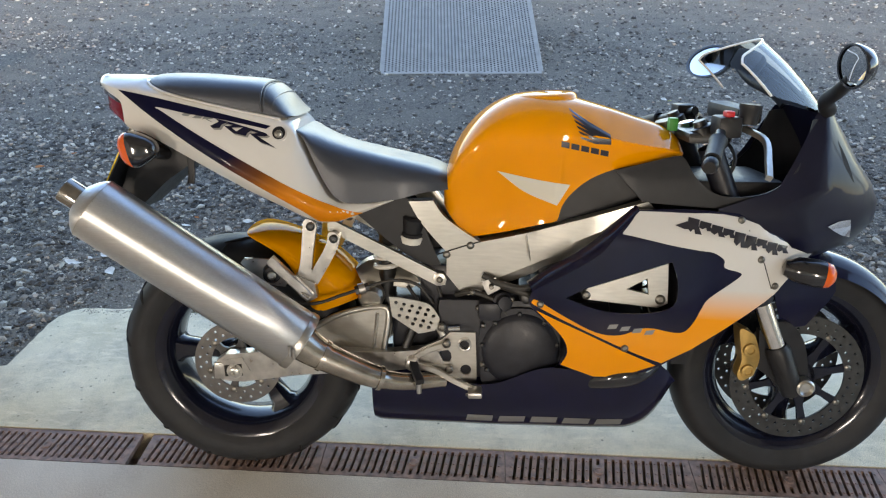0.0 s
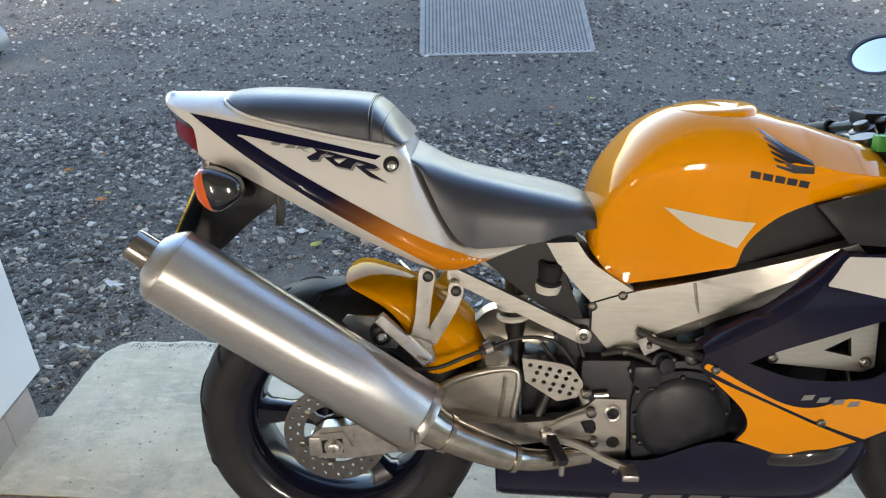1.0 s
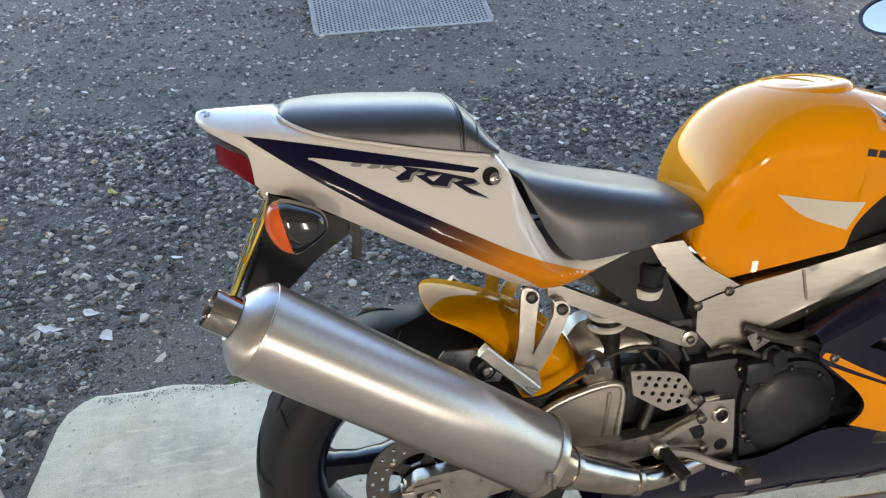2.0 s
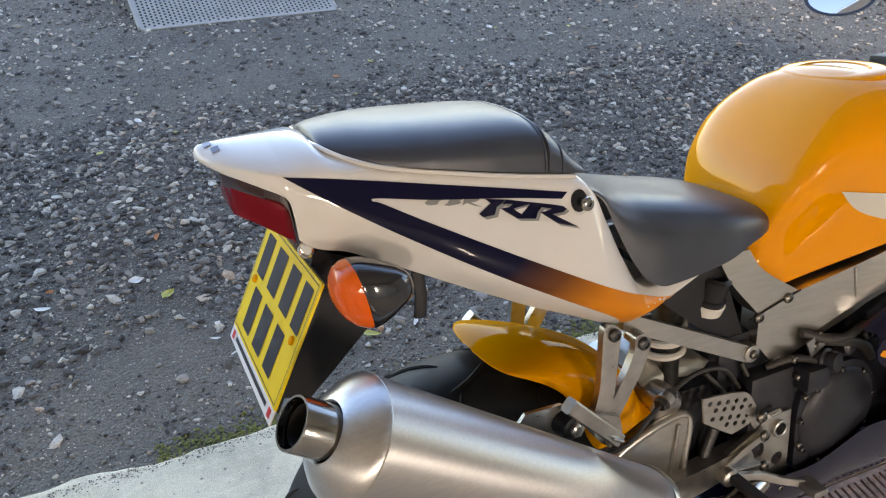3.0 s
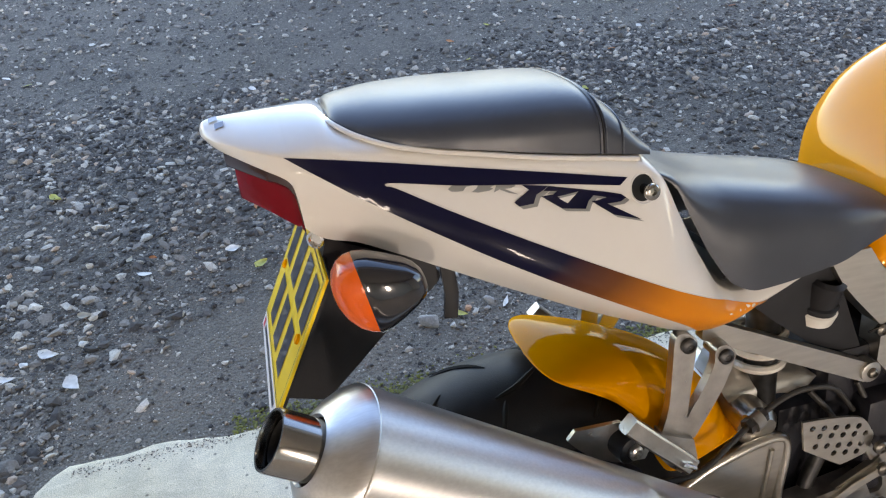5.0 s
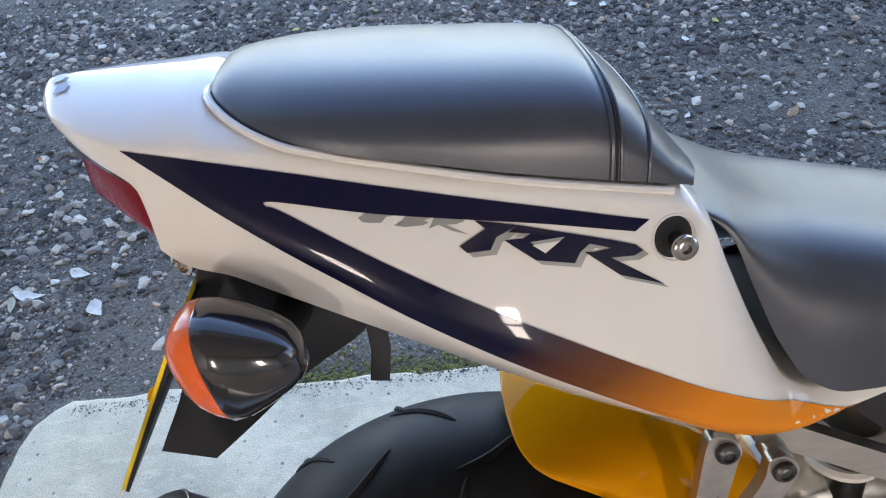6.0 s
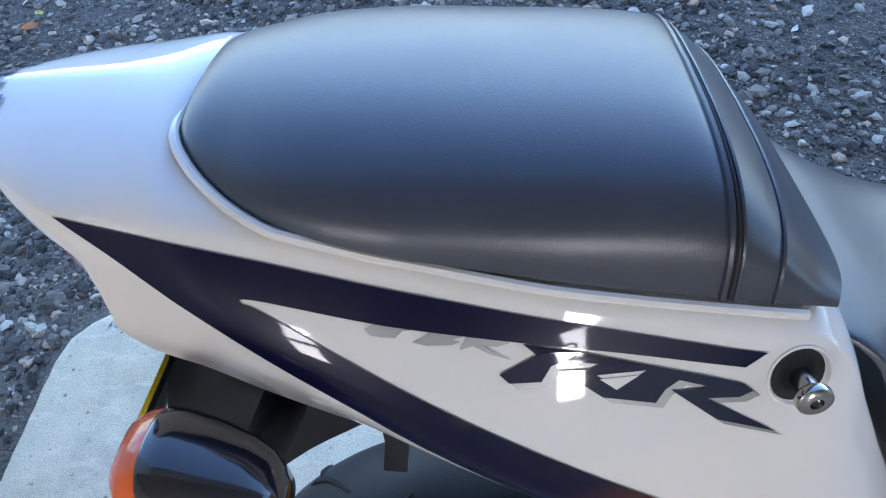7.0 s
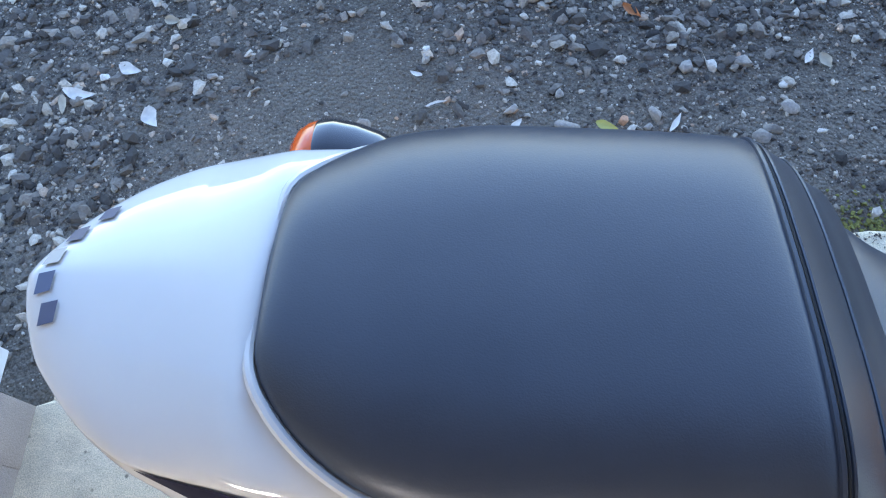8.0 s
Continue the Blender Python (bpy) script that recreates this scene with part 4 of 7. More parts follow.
RC, FC = (-0.005, 0.010, 0.312), (1.400, 0.010, 0.298)
rear_wheel = wheel("rear_wheel", RC, 0.313, 0.094, 0.218, 0.078, "dark blue-black three-spoke rear wheel", math.pi)
front_wheel = wheel("front_wheel", FC, 0.298, 0.060, 0.218, 0.050, "dark blue-black three-spoke front wheel", math.pi * 0.83)
for k in range(14):
    a = 2 * math.pi * k / 14 + 0.08
    for sgn in (-1, 1):
        off = 0.22 if sgn > 0 else 0
        part("tread_cut", tread_groove(RC, 0.313, 0.094, a + off, sgn * 0.10, 0.24, sgn * 0.55, sgn * 0.10), bore, rear_wheel)
        part("tread_cut", tread_groove(RC, 0.313, 0.094, a + off + 0.20, sgn * 0.62, 0.05, sgn * 0.93, 0), bore, rear_wheel)
brake_disc(RC, -0.086, 0.068, 0.110, rear_wheel, dark_steel, 22)
for sgn in (-1, 1):
    brake_disc(FC, sgn * 0.068, 0.117, 0.165, front_wheel, wheel_paint, 34, 8, front_disc_steel)

# -- swingarm and rear axle --
swing = None
for sgn in (-1, 1):
    beam = rim([(-0.045, 0.335, 1), (-0.02, 0.352, 1), (0.05, 0.358), (0.20, 0.366), (0.36, 0.362), (0.50, 0.372, 1), (0.52, 0.33, 1), (0.36, 0.310), (0.18, 0.300), (0.02, 0.279, 1), (-0.035, 0.281, 1)], 4)
    ob = part("swingarm", sheet(beam, lambda x, z: 0.128 - 0.03 * max(0, x), 0.032, (), 0.03, sgn), cast_alloy, bike, "brushed alloy box-section swingarm")
    swing = swing or ob
    bracer = rim([(0.150, 0.385, 1), (0.195, 0.412), (0.242, 0.440), (0.285, 0.456), (0.341, 0.466), (0.372, 0.468, 1), (0.380, 0.455, 1), (0.372, 0.387), (0.364, 0.315, 1), (0.260, 0.325), (0.160, 0.345, 1)], 4)
    part("brace", sheet(bracer, lambda x, z: 0.092, 0.030, (), 0, sgn), alloy, ob, "welded alloy upper brace")
    edge_path = spline([(0.192, sgn * 0.090, 0.412), (0.242, sgn * 0.089, 0.441), (0.285, sgn * 0.088, 0.457), (0.335, sgn * 0.086, 0.467), (0.372, sgn * 0.086, 0.466), (0.379, sgn * 0.088, 0.440), (0.371, sgn * 0.090, 0.385), (0.364, sgn * 0.092, 0.330)], 5)
    part("rib", tube(edge_path, 0.008, 10), alloy, ob)
    part("rib", tube([(0.352, sgn * 0.093, 0.455), (0.346, sgn * 0.093, 0.400), (0.338, sgn * 0.093, 0.345)], 0.004, 8), alloy, ob)
    part("adjuster", box(-0.052, -0.028, sgn * 0.132, sgn * 0.10, 0.287, 0.330, 0.003), cast_alloy, ob)
    part("axle_nut", lathe([(0, 0.020), (0.006, 0.020), (0.006, 0.014), (0.014, 0.014), (0.016, 0.011), (0.016, 0.006), (0.008, 0.006), (0.008, 0.0)], (0.0, sgn * 0.128, 0.309), (0, sgn, 0), 6 * 3), steel, ob)
part("swingarm_bridge", bar([(0.345, -0.080, 0.425), (0.36, 0.0, 0.43), (0.345, 0.080, 0.425)], 0.06, 0.05), cast_alloy, bike)
part("swingarm_pivot", box(0.385, 0.53, -0.062, 0.062, 0.32, 0.49, 0.012), engine_paint, bike)
part("engine_mount", box(0.455, 0.56, -0.070, 0.070, 0.42, 0.575, 0.012), engine_paint, bike)
part("axle_plate", sheet(rim([(-0.030, 0.338, 1), (0.020, 0.345, 1), (0.038, 0.310, 1), (0.022, 0.284, 1), (-0.028, 0.286, 1)], 2), lambda x, z: 0.132, 0.006), cast_alloy, swing)
# a flat sheet on the plate, coloured as the shade inside the axle slot
part("adjuster_slot", sheet(rim([(-0.026, 0.324, 1), (0.018, 0.329, 1), (0.020, 0.298, 1), (-0.024, 0.295, 1)], 2), lambda x, z: 0.1335, 0.003), bore, swing, "near-black sheet for the shade in the axle slot")
# rear caliper behind the silencer
part("rear_caliper", box(0.07, 0.125, -0.125, -0.070, 0.355, 0.415, 0.008), dark_steel, bike)

# -- hugger --
h_out = sm([(30, 0.370), (36, 0.374), (45, 0.371), (56, 0.363), (68, 0.354), (76, 0.348), (81, 0.343), (85.4, 0.336)])
h_low = sm([(30, 0.350), (31, 0.305), (33, 0.262), (38, 0.246), (45, 0.252), (52, 0.272), (58, 0.287), (63, 0.300), (68, 0.310), (73, 0.318), (78.3, 0.326), (82.5, 0.331), (85.4, 0.334)])
h_wide = sm([(30, 0.096), (40, 0.100), (74, 0.102), (79, 0.099), (82, 0.090), (83.8, 0.074), (84.9, 0.050), (85.4, 0.014)])
rings = []
for deg in np.concatenate([np.linspace(85.4, 78, 20), np.linspace(77, 36, 26), np.linspace(35.5, 30, 12)]):
    a, ro, rl, w = radians(deg), h_out(deg), h_low(deg), h_wide(deg)
    half = []
    crown = min(0.055, 0.80 * (ro - rl))
    for j in range(9):
        u = j / 8
        half.append((-w, rl + (ro - crown - rl) * u))
    for j in range(1, 12):
        e = math.pi / 2 * j / 11
        half.append((-w * math.cos(e) ** 0.95, ro - crown + crown * math.sin(e) ** 1.05))
    prof = half + [(-y, r) for y, r in half[-2::-1]]
    rings.append([(RC[0] + r * math.cos(a), y + 0.014, RC[2] + r * math.sin(a)) for y, r in prof])
hug = loft(rings, False, False)
bmesh.ops.solidify(hug, geom=hug.faces[:], thickness=0.003)
hugger = part("rear_hugger", hug, amber_paint, bike, "glossy orange rear hugger mudguard", 60)
bridge_top = rim([(0.290, 0.548, 1), (0.325, 0.566), (0.395, 0.572, 1), (0.455, 0.524, 1), (0.43, 0.505), (0.38, 0.512), (0.31, 0.515, 1)], 4)
part("swingarm_top", sheet(bridge_top, lambda x, z: 0.050 - 0.9 * max(0, z - 0.53), 0.03, (), 0.02), alloy, bike, "polished alloy swingarm top")
part("swingarm_block", tube([(0.335, -0.088, 0.488), (0.335, -0.080, 0.490), (0.335, 0.080, 0.490), (0.335, 0.088, 0.488)], [0.024, 0.032, 0.032, 0.024], 24), alloy, bike, "cast alloy swingarm cross brace")

# -- frame and subframe --
fy = sm([(0.42, 0.074), (0.50, 0.082), (0.60, 0.092), (0.72, 0.112), (0.86, 0.145), (1.0, 0.160)])
for sgn in (-1, 1):
    upper = rim([(0.428, 0.733, 1), (0.487, 0.737, 1), (0.520, 0.694), (0.600, 0.640, 1), (0.707, 0.668), (0.812, 0.704), (0.975, 0.758, 1), (1.005, 0.730, 1),
                 (0.855, 0.638), (0.751, 0.587, 1), (0.711, 0.560), (0.575, 0.505, 1), (0.560, 0.508, 1), (0.521, 0.555, 1), (0.521, 0.611, 1), (0.460, 0.680)], 4)

    def spar(x, z):
        y = fy(x)
        low = 0.520 + 0.60 * (x - 0.60)
        return y - 0.35 * max(0, low - z) if x > 0.57 else y
    ob = part("frame_spar", sheet(upper, spar, 0.035, (), 0.016, sgn), alloy, bike, "bare brushed alloy twin-spar frame", 14)
    if sgn < 0:
        main_frame = ob
    part("weld_bead", tube([(0.708, sgn * (spar(0.708, 0.663)), 0.665), (0.716, sgn * spar(0.716, 0.62), 0.62), (0.728, sgn * spar(0.728, 0.575), 0.577)], 0.003, 8), alloy, ob)
    part("seam", tube([(0.500, sgn * 0.083, 0.606), (0.56, sgn * 0.089, 0.628), (0.602, sgn * 0.093, 0.642)], 0.0016, 6), bore, ob)
    for bx, bz in ((0.521, 0.606), (0.578, 0.631)):
        bolt(bx, sgn * (fy(bx) + 0.0005), bz, ob, 0.0095, sgn)
    rail_out = [(0.235, 0.693), (0.507, 0.556), (0.522, 0.545), (0.518, 0.530), (0.498, 0.528), (0.235, 0.662)]
    rail = part("subframe_rail", sheet(rail_out, lambda x, z: 0.089, 0.016, (), 0, sgn), alloy, bike, "flat alloy subframe rail", 25)
    part("rail_eye", lathe([(-0.01, 0.0), (-0.01, 0.016), (0.011, 0.016), (0.012, 0.013), (0.012, 0.0)], (0.505, sgn * 0.082, 0.545), (0, sgn, 0), 20), alloy, rail)
    bolt(0.505, sgn * 0.095, 0.545, rail, 0.008, sgn)
    # pillion peg bracket: a flat cast fork of two legs on one foot
    left_leg = rim([(0.183, 0.690), (0.199, 0.692), (0.212, 0.680), (0.210, 0.660), (0.204, 0.620), (0.199, 0.574, 1), (0.200, 0.540, 1), (0.160, 0.545, 1), (0.172, 0.590), (0.178, 0.650)], 4)
    right_leg = rim([(0.240, 0.660), (0.254, 0.663), (0.267, 0.650), (0.263, 0.630), (0.245, 0.592), (0.212, 0.535, 1), (0.186, 0.536, 1), (0.203, 0.575), (0.226, 0.615), (0.237, 0.640)], 4)
    brk = part("pillion_bracket", sheet(left_leg, lambda x, z: 0.118 - 0.06 * max(0, z - 0.60), 0.013, (), 0, sgn), cast_alloy, bike, "forked cast alloy pillion footrest bracket")
    part("strut", sheet(right_leg, lambda x, z: 0.117 - 0.06 * max(0, z - 0.60), 0.013, (), 0, sgn), cast_alloy, brk)
    bolt(0.199, sgn * 0.116, 0.677, brk, 0.0105, sgn, None, dark_steel)
    bolt(0.253, sgn * 0.116, 0.648, brk, 0.0105, sgn, None, dark_steel)
    part("boss", lathe([(-0.03, 0.012), (-0.006, 0.012), (-0.006, 0.0)], (0.254, sgn * 0.110, 0.650), (0, sgn, 0), 16), cast_alloy, brk)
    peg = part("pillion_peg", bar([(0.196, sgn * 0.132, 0.507), (0.175, sgn * 0.134, 0.530), (0.140, sgn * 0.137, 0.565), (0.104, sgn * 0.138, 0.602)], 0.020, 0.024), cast_alloy, bike, "folded alloy pillion footrest")
    part("clevis", sheet(rim([(0.160, 0.560, 1), (0.205, 0.540, 1), (0.212, 0.505, 1), (0.188, 0.490, 1), (0.160, 0.520)], 2), lambda x, z: 0.126, 0.022, (), 0, sgn), cast_alloy, peg)
    part("spring_clip", tube([(0.178, sgn * 0.146, 0.522), (0.196, sgn * 0.147, 0.512)], 0.003, 8), chrome, peg)
# silencer hanger behind the peg
part("hanger", sheet(rim([(0.030, 0.588, 1), (0.040, 0.600, 1), (0.100, 0.597, 1), (0.150, 0.560, 1), (0.135, 0.530, 1), (0.095, 0.536), (0.055, 0.560)], 2), lambda x, z: 0.126, 0.006), cast_alloy, bike, "silencer hanger plate")
part("hanger_bush", lathe([(-0.02, 0.021), (0.012, 0.021), (0.014, 0.017), (0.014, 0.011), (0.008, 0.010), (0.008, 0.0)], (0.106, -0.132, 0.566), (0.25, -1, -0.1), 20), black_plastic, bike)
part("bush_screw", lathe([(0.0, 0.010), (0.018, 0.010), (0.020, 0.007), (0.015, 0.006), (0.015, 0.0)], (0.106, -0.134, 0.566), (0.25, -1, -0.1), 14), steel, bike)

# -- black side cover and shock --
cover = rim([(0.300, 0.700, 1), (0.395, 0.738), (0.440, 0.735, 1), (0.478, 0.640), (0.512, 0.560, 1), (0.42, 0.600)], 4)
for sgn in (-1, 1):
    part("side_cover", sheet(cover, lambda x, z: 0.066, 0.004, (), 0.02, sgn), black_plastic, bike, "black plastic side cover")
part("shock_reservoir", lathe([(0, 0.0), (0, 0.030), (0.018, 0.031), (0.02, 0.027), (0.055, 0.027), (0.06, 0.02)], (0.435, -0.045, 0.640), (0.1, -0.3, 1), 24), black_plastic, bike)
part("reservoir_ring", lathe([(0, 0.0315), (0.016, 0.0325), (0.018, 0.030)], (0.434, -0.044, 0.632), (0.1, -0.3, 1), 24), spring_paint, bike)
coil = []
for k in range(90):
    a = k / 90 * 2 * math.pi * 3.0
    z = 0.545 + 0.07 * k / 90
    coil.append((0.372 + 0.032 * math.cos(a), -0.025 + 0.032 * math.sin(a), z))
part("shock_spring", tube(coil, 0.0065, 8), spring_paint, bike, "cream shock absorber spring")
part("shock_body", lathe([(0, 0.022), (0.20, 0.022), (0.21, 0.028), (0.24, 0.028)], (0.372, -0.035, 0.44), (0, 0, 1), 20), dark_steel, bike)

# -- silencer and pipes --
M0, M1 = Vector((0.188, -0.206, 0.422)), Vector((-0.2457, -0.2519, 0.7435))
ax = (M1 - M0).normalized()
L = (M1 - M0).length
muffler = part("silencer", lathe([(0.0, 0.052), (0.004, 0.0675), (0.012, 0.0700), (L * 0.5, 0.0707), (L - 0.002, 0.0710)], M0, ax, 64), muffler_metal, bike, "large satin titanium round silencer", 50)
part("end_cap", lathe([(L - 0.002, 0.0713), (L + 0.003, 0.0706), (L + 0.010, 0.0660), (L + 0.020, 0.0555), (L + 0.028, 0.0440), (L + 0.032, 0.0380), (L + 0.033, 0.0335), (L + 0.029, 0.0312)], M0, ax, 56), muffler_metal, muffler, "cone end cap")
tt = Vector((0, 0, 1)).cross(ax).normalized()
bb = ax.cross(tt)
ring = [M0 + ax * L + 0.0708 * (math.cos(2 * math.pi * k / 240) * tt + math.sin(2 * math.pi * k / 240) * bb) for k in range(241)]
bead = tube(ring, [0.0012 + 0.00025 * math.sin(k * 2.1) for k in range(241)], 6, False)
part("weld_bead", bead, alloy, muffler)
part("tail_pipe", lathe([(L + 0.015, 0.0295), (L + 0.069, 0.0295), (L + 0.072, 0.0286), (L + 0.072, 0.0262), (L + 0.069, 0.0256), (L + 0.02, 0.0256), (L + 0.02, 0.0)], M0, ax, 48), outlet_steel, muffler, "polished outlet with a dark inner pipe")
part("inner_pipe", lathe([(L + 0.01, 0.0225), (L + 0.062, 0.0225), (L + 0.063, 0.0205), (L - 0.01, 0.0200), (L - 0.01, 0.0)], M0, ax, 40), bore, muffler)
part("band", lathe([(-0.001, 0.0675), (-0.001, 0.0715), (0.004, 0.0725), (0.012, 0.0725), (0.017, 0.0720), (0.017, 0.068)], M0, ax, 64), alloy, muffler, "alloy clamp band")
for k in range(2):
    part("band_screw", tube([M0 + ax * (0.003 + 0.01 * k) + Vector((0.0, -0.073, -0.012)), M0 + ax * (0.003 + 0.01 * k) + Vector((0, -0.076, 0.012))], 0.004, 10), steel, muffler)
path = spline([M0 + ax * 0.01, M0 - ax * 0.06, (0.345, -0.182, 0.330), (0.42, -0.160, 0.305), (0.52, -0.125, 0.297)], 8)
rad = list(np.interp(np.linspace(0, 1, len(path)), [0, 0.25, 0.55, 0.62, 1], [0.045, 0.035, 0.027, 0.0225, 0.019]))
pipe = part("link_pipe", tube(path, rad, 32, False), pipe_metal, bike, "heat-tinted steel link pipe")
for q, rr in ((8, 0.0385), (18, 0.0300)):
    d = (Vector(tuple(path[q + 1])) - Vector(tuple(path[q]))).normalized()
    part("joint_ring", lathe([(-0.006, rr - 0.004), (-0.005, rr), (0.005, rr), (0.006, rr - 0.004)], path[q], d, 32), pipe_metal, pipe)
for k in range(4):
    yy = -0.075 + 0.05 * k
    part("header_pipe", tube(spline([(1.02, yy, 0.50), (1.045, yy, 0.40), (0.99, yy * 0.9, 0.31), (0.85, yy * 0.7, 0.265), (0.62, yy * 0.5 - 0.04, 0.27)], 6), 0.020, 14), pipe_metal, bike)

# -- engine --
part("crankcase", box(0.50, 0.92, -0.105, 0.105, 0.29, 0.50, 0.018), engine_paint, bike, "black painted engine crankcase")
part("cylinder_block", box(0.74, 1.0, -0.085, 0.085, 0.44, 0.60, 0.02), engine_paint, bike)
part("radiator", box(1.06, 1.10, -0.15, 0.15, 0.36, 0.66, 0.006), black_plastic, bike)
part("airbox", box(0.72, 1.0, -0.070, 0.070, 0.60, 0.76, 0.02), black_plastic, bike)
part("gearbox_top", box(0.50, 0.70, -0.072, 0.072, 0.46, 0.56, 0.02), engine_paint, bike)
clutch = part("clutch_cover", lathe([(-0.03, 0.098), (0.006, 0.098), (0.014, 0.092), (0.019, 0.078), (0.024, 0.055), (0.027, 0.028), (0.028, 0.0)], (0.705, -0.108, 0.375), (0, -1, 0), 48), engine_paint, bike, "round black clutch cover")
case = rim([(0.608, 0.44), (0.66, 0.478), (0.74, 0.478), (0.792, 0.43), (0.80, 0.36), (0.765, 0.295), (0.69, 0.268), (0.62, 0.275), (0.606, 0.34)], 5)
part("case_cover", sheet(case, lambda x, z: 0.118, 0.02, (), 0.03), engine_paint, clutch)
for k in range(9):
    a = 2 * math.pi * k / 9 + 0.2
    bolt(0.702 + 0.092 * math.cos(a), -0.121, 0.374 + 0.096 * math.sin(a), clutch, 0.0060, -1, None, dark_steel)
water = part("water_fitting", lathe([(0, 0.024), (0.02, 0.024), (0.022, 0.018), (0.04, 0.016), (0.042, 0.0)], (0.655, -0.10, 0.495), (0.2, -1, 0.2), 20), engine_paint, bike)
part("hose", tube(spline([(0.64, -0.10, 0.54), (0.69, -0.115, 0.53), (0.76, -0.11, 0.50), (0.80, -0.10, 0.46)], 6), 0.011, 12), rubber_hose, bike)
for bx, bz in ((0.612, 0.440), (0.612, 0.338), (0.640, 0.258), (0.688, 0.258), (0.578, 0.257)):
    bolt(bx, -0.122, bz, clutch, 0.0062)
part("starter_cover", box(0.60, 0.655, -0.135, -0.09, 0.455, 0.50, 0.008), engine_paint, bike)
for bx, bz in ((0.60, 0.48), (0.585, 0.52), (0.63, 0.535), (0.68, 0.505)):
    bolt(bx, -0.112, bz, bike, 0.007)
part("sump_pipe", tube(spline([(0.868, -0.13, 0.300), (0.92, -0.150, 0.325), (0.98, -0.152, 0.340), (1.03, -0.13, 0.350)], 6), [0.016 + 0.014 * math.sin(math.pi * k / 18) for k in range(19)], 18), gloss_black, bike)

# small hoses, fittings and brackets between the frame and the engine
for pts, r in (([(0.545, -0.088, 0.505), (0.585, -0.108, 0.520), (0.640, -0.112, 0.500), (0.672, -0.112, 0.462)], 0.0065), ([(0.610, -0.100, 0.560), (0.650, -0.118, 0.545), (0.700, -0.118, 0.535), (0.755, -0.112, 0.545)], 0.008),
               ([(0.500, -0.075, 0.520), (0.520, -0.092, 0.470), (0.545, -0.100, 0.435)], 0.0045), ([(0.425, -0.070, 0.520), (0.455, -0.085, 0.480), (0.480, -0.090, 0.430)], 0.0045)):
    part("hose", tube(spline(pts, 6), r, 12), rubber_hose, bike)
for x, z, r in ((0.648, 0.500, 0.014), (0.715, 0.512, 0.017), (0.760, 0.525, 0.012)):
    part("fitting", lathe([(-0.02, r), (0.006, r), (0.010, r * 0.8), (0.012, r * 0.5), (0.012, 0.0)], (x, -0.112, z), (0.1, -1, 0.15), 18), dark_steel, bike)
part("cable_bracket", sheet(rim([(0.605, 0.548, 1), (0.640, 0.560, 1), (0.652, 0.532, 1), (0.622, 0.515, 1)], 2), lambda x, z: 0.116, 0.004, [circle(0.630, 0.540, 0.006, 10)], 0), cast_alloy, bike)
part("pivot_cap", lathe([(-0.01, 0.024), (0.004, 0.024), (0.006, 0.020), (0.006, 0.010), (0.002, 0.009), (0.002, 0.0)], (0.548, -0.096, 0.445), (0, -1, 0), 24), cast_alloy, bike)

# -- rider's footrest plate, heel guard, brake pedal --
plate_out = rim([(0.533, 0.417, 1), (0.594, 0.416, 1), (0.598, 0.340), (0.600, 0.262, 1), (0.558, 0.260, 1), (0.540, 0.298, 1), (0.523, 0.302), (0.440, 0.318), (0.425, 0.330), (0.424, 0.345), (0.447, 0.366), (0.514, 0.398, 1)], 3)
tri_hole = rim([(0.476, 0.350), (0.528, 0.370), (0.532, 0.338)], 3)
plate = part("footrest_plate", sheet(plate_out, lambda x, z: 0.112, 0.010, [circle(0.568, 0.385, 0.0165, 18), circle(0.572, 0.318, 0.0135, 16), tri_hole], 0), alloy, bike, "machined alloy footrest plate")
part("arm_rib", bar([(0.436, -0.115, 0.345), (0.480, -0.116, 0.371), (0.526, -0.116, 0.388)], 0.012, 0.014), alloy, plate)
part("arm_rib", bar([(0.436, -0.115, 0.334), (0.480, -0.116, 0.328), (0.530, -0.116, 0.322)], 0.012, 0.014), alloy, plate)
part("pivot_ring", lathe([(-0.006, 0.012), (-0.006, 0.017), (0.004, 0.0175), (0.005, 0.015), (0.004, 0.012), (-0.02, 0.0118), (-0.02, 0.0)], (0.568, -0.113, 0.385), (0, -1, 0), 24), steel, plate)
for bx, bz in ((0.524, 0.389), (0.531, 0.322), (0.512, 0.432)):
    bolt(bx, -0.122, bz, plate, 0.0105)
part("clamp_screw", tube([(0.528, -0.118, 0.428), (0.556, -0.118, 0.430)], 0.006, 12), chrome, plate)
heel_out = rim([(0.383, 0.505, 1), (0.425, 0.500), (0.478, 0.488), (0.500, 0.462), (0.506, 0.445), (0.495, 0.420, 1), (0.460, 0.412), (0.447, 0.416), (0.390, 0.455, 1)], 4)
dots = [circle(0.400 + 0.0195 * i + 0.0095 * (j % 2) + 0.004 * j, 0.490 - 0.0165 * j - 0.0042 * i, 0.0048, 10) for j in range(4) for i in range(5)]
dots = [d for d in dots if all(inside((p[0] + 0.9 * (p[0] - sum(q[0] for q in d) / len(d)), p[1] + 0.9 * (p[1] - sum(q[1] for q in d) / len(d))), heel_out) for p in d)]
heel = part("heel_guard", sheet(heel_out, lambda x, z: 0.112, 0.004, dots, 0), alloy, bike, "alloy heel guard drilled with holes")
part("heel_stay", bar([(0.488, -0.106, 0.452), (0.515, -0.106, 0.405)], 0.010, 0.014), alloy, heel)
footpeg = part("rider_footrest", bar([(0.440, -0.122, 0.345), (0.450, -0.155, 0.333), (0.464, -0.190, 0.318)], 0.020, 0.016), black_plastic, bike, "black rider footrest")
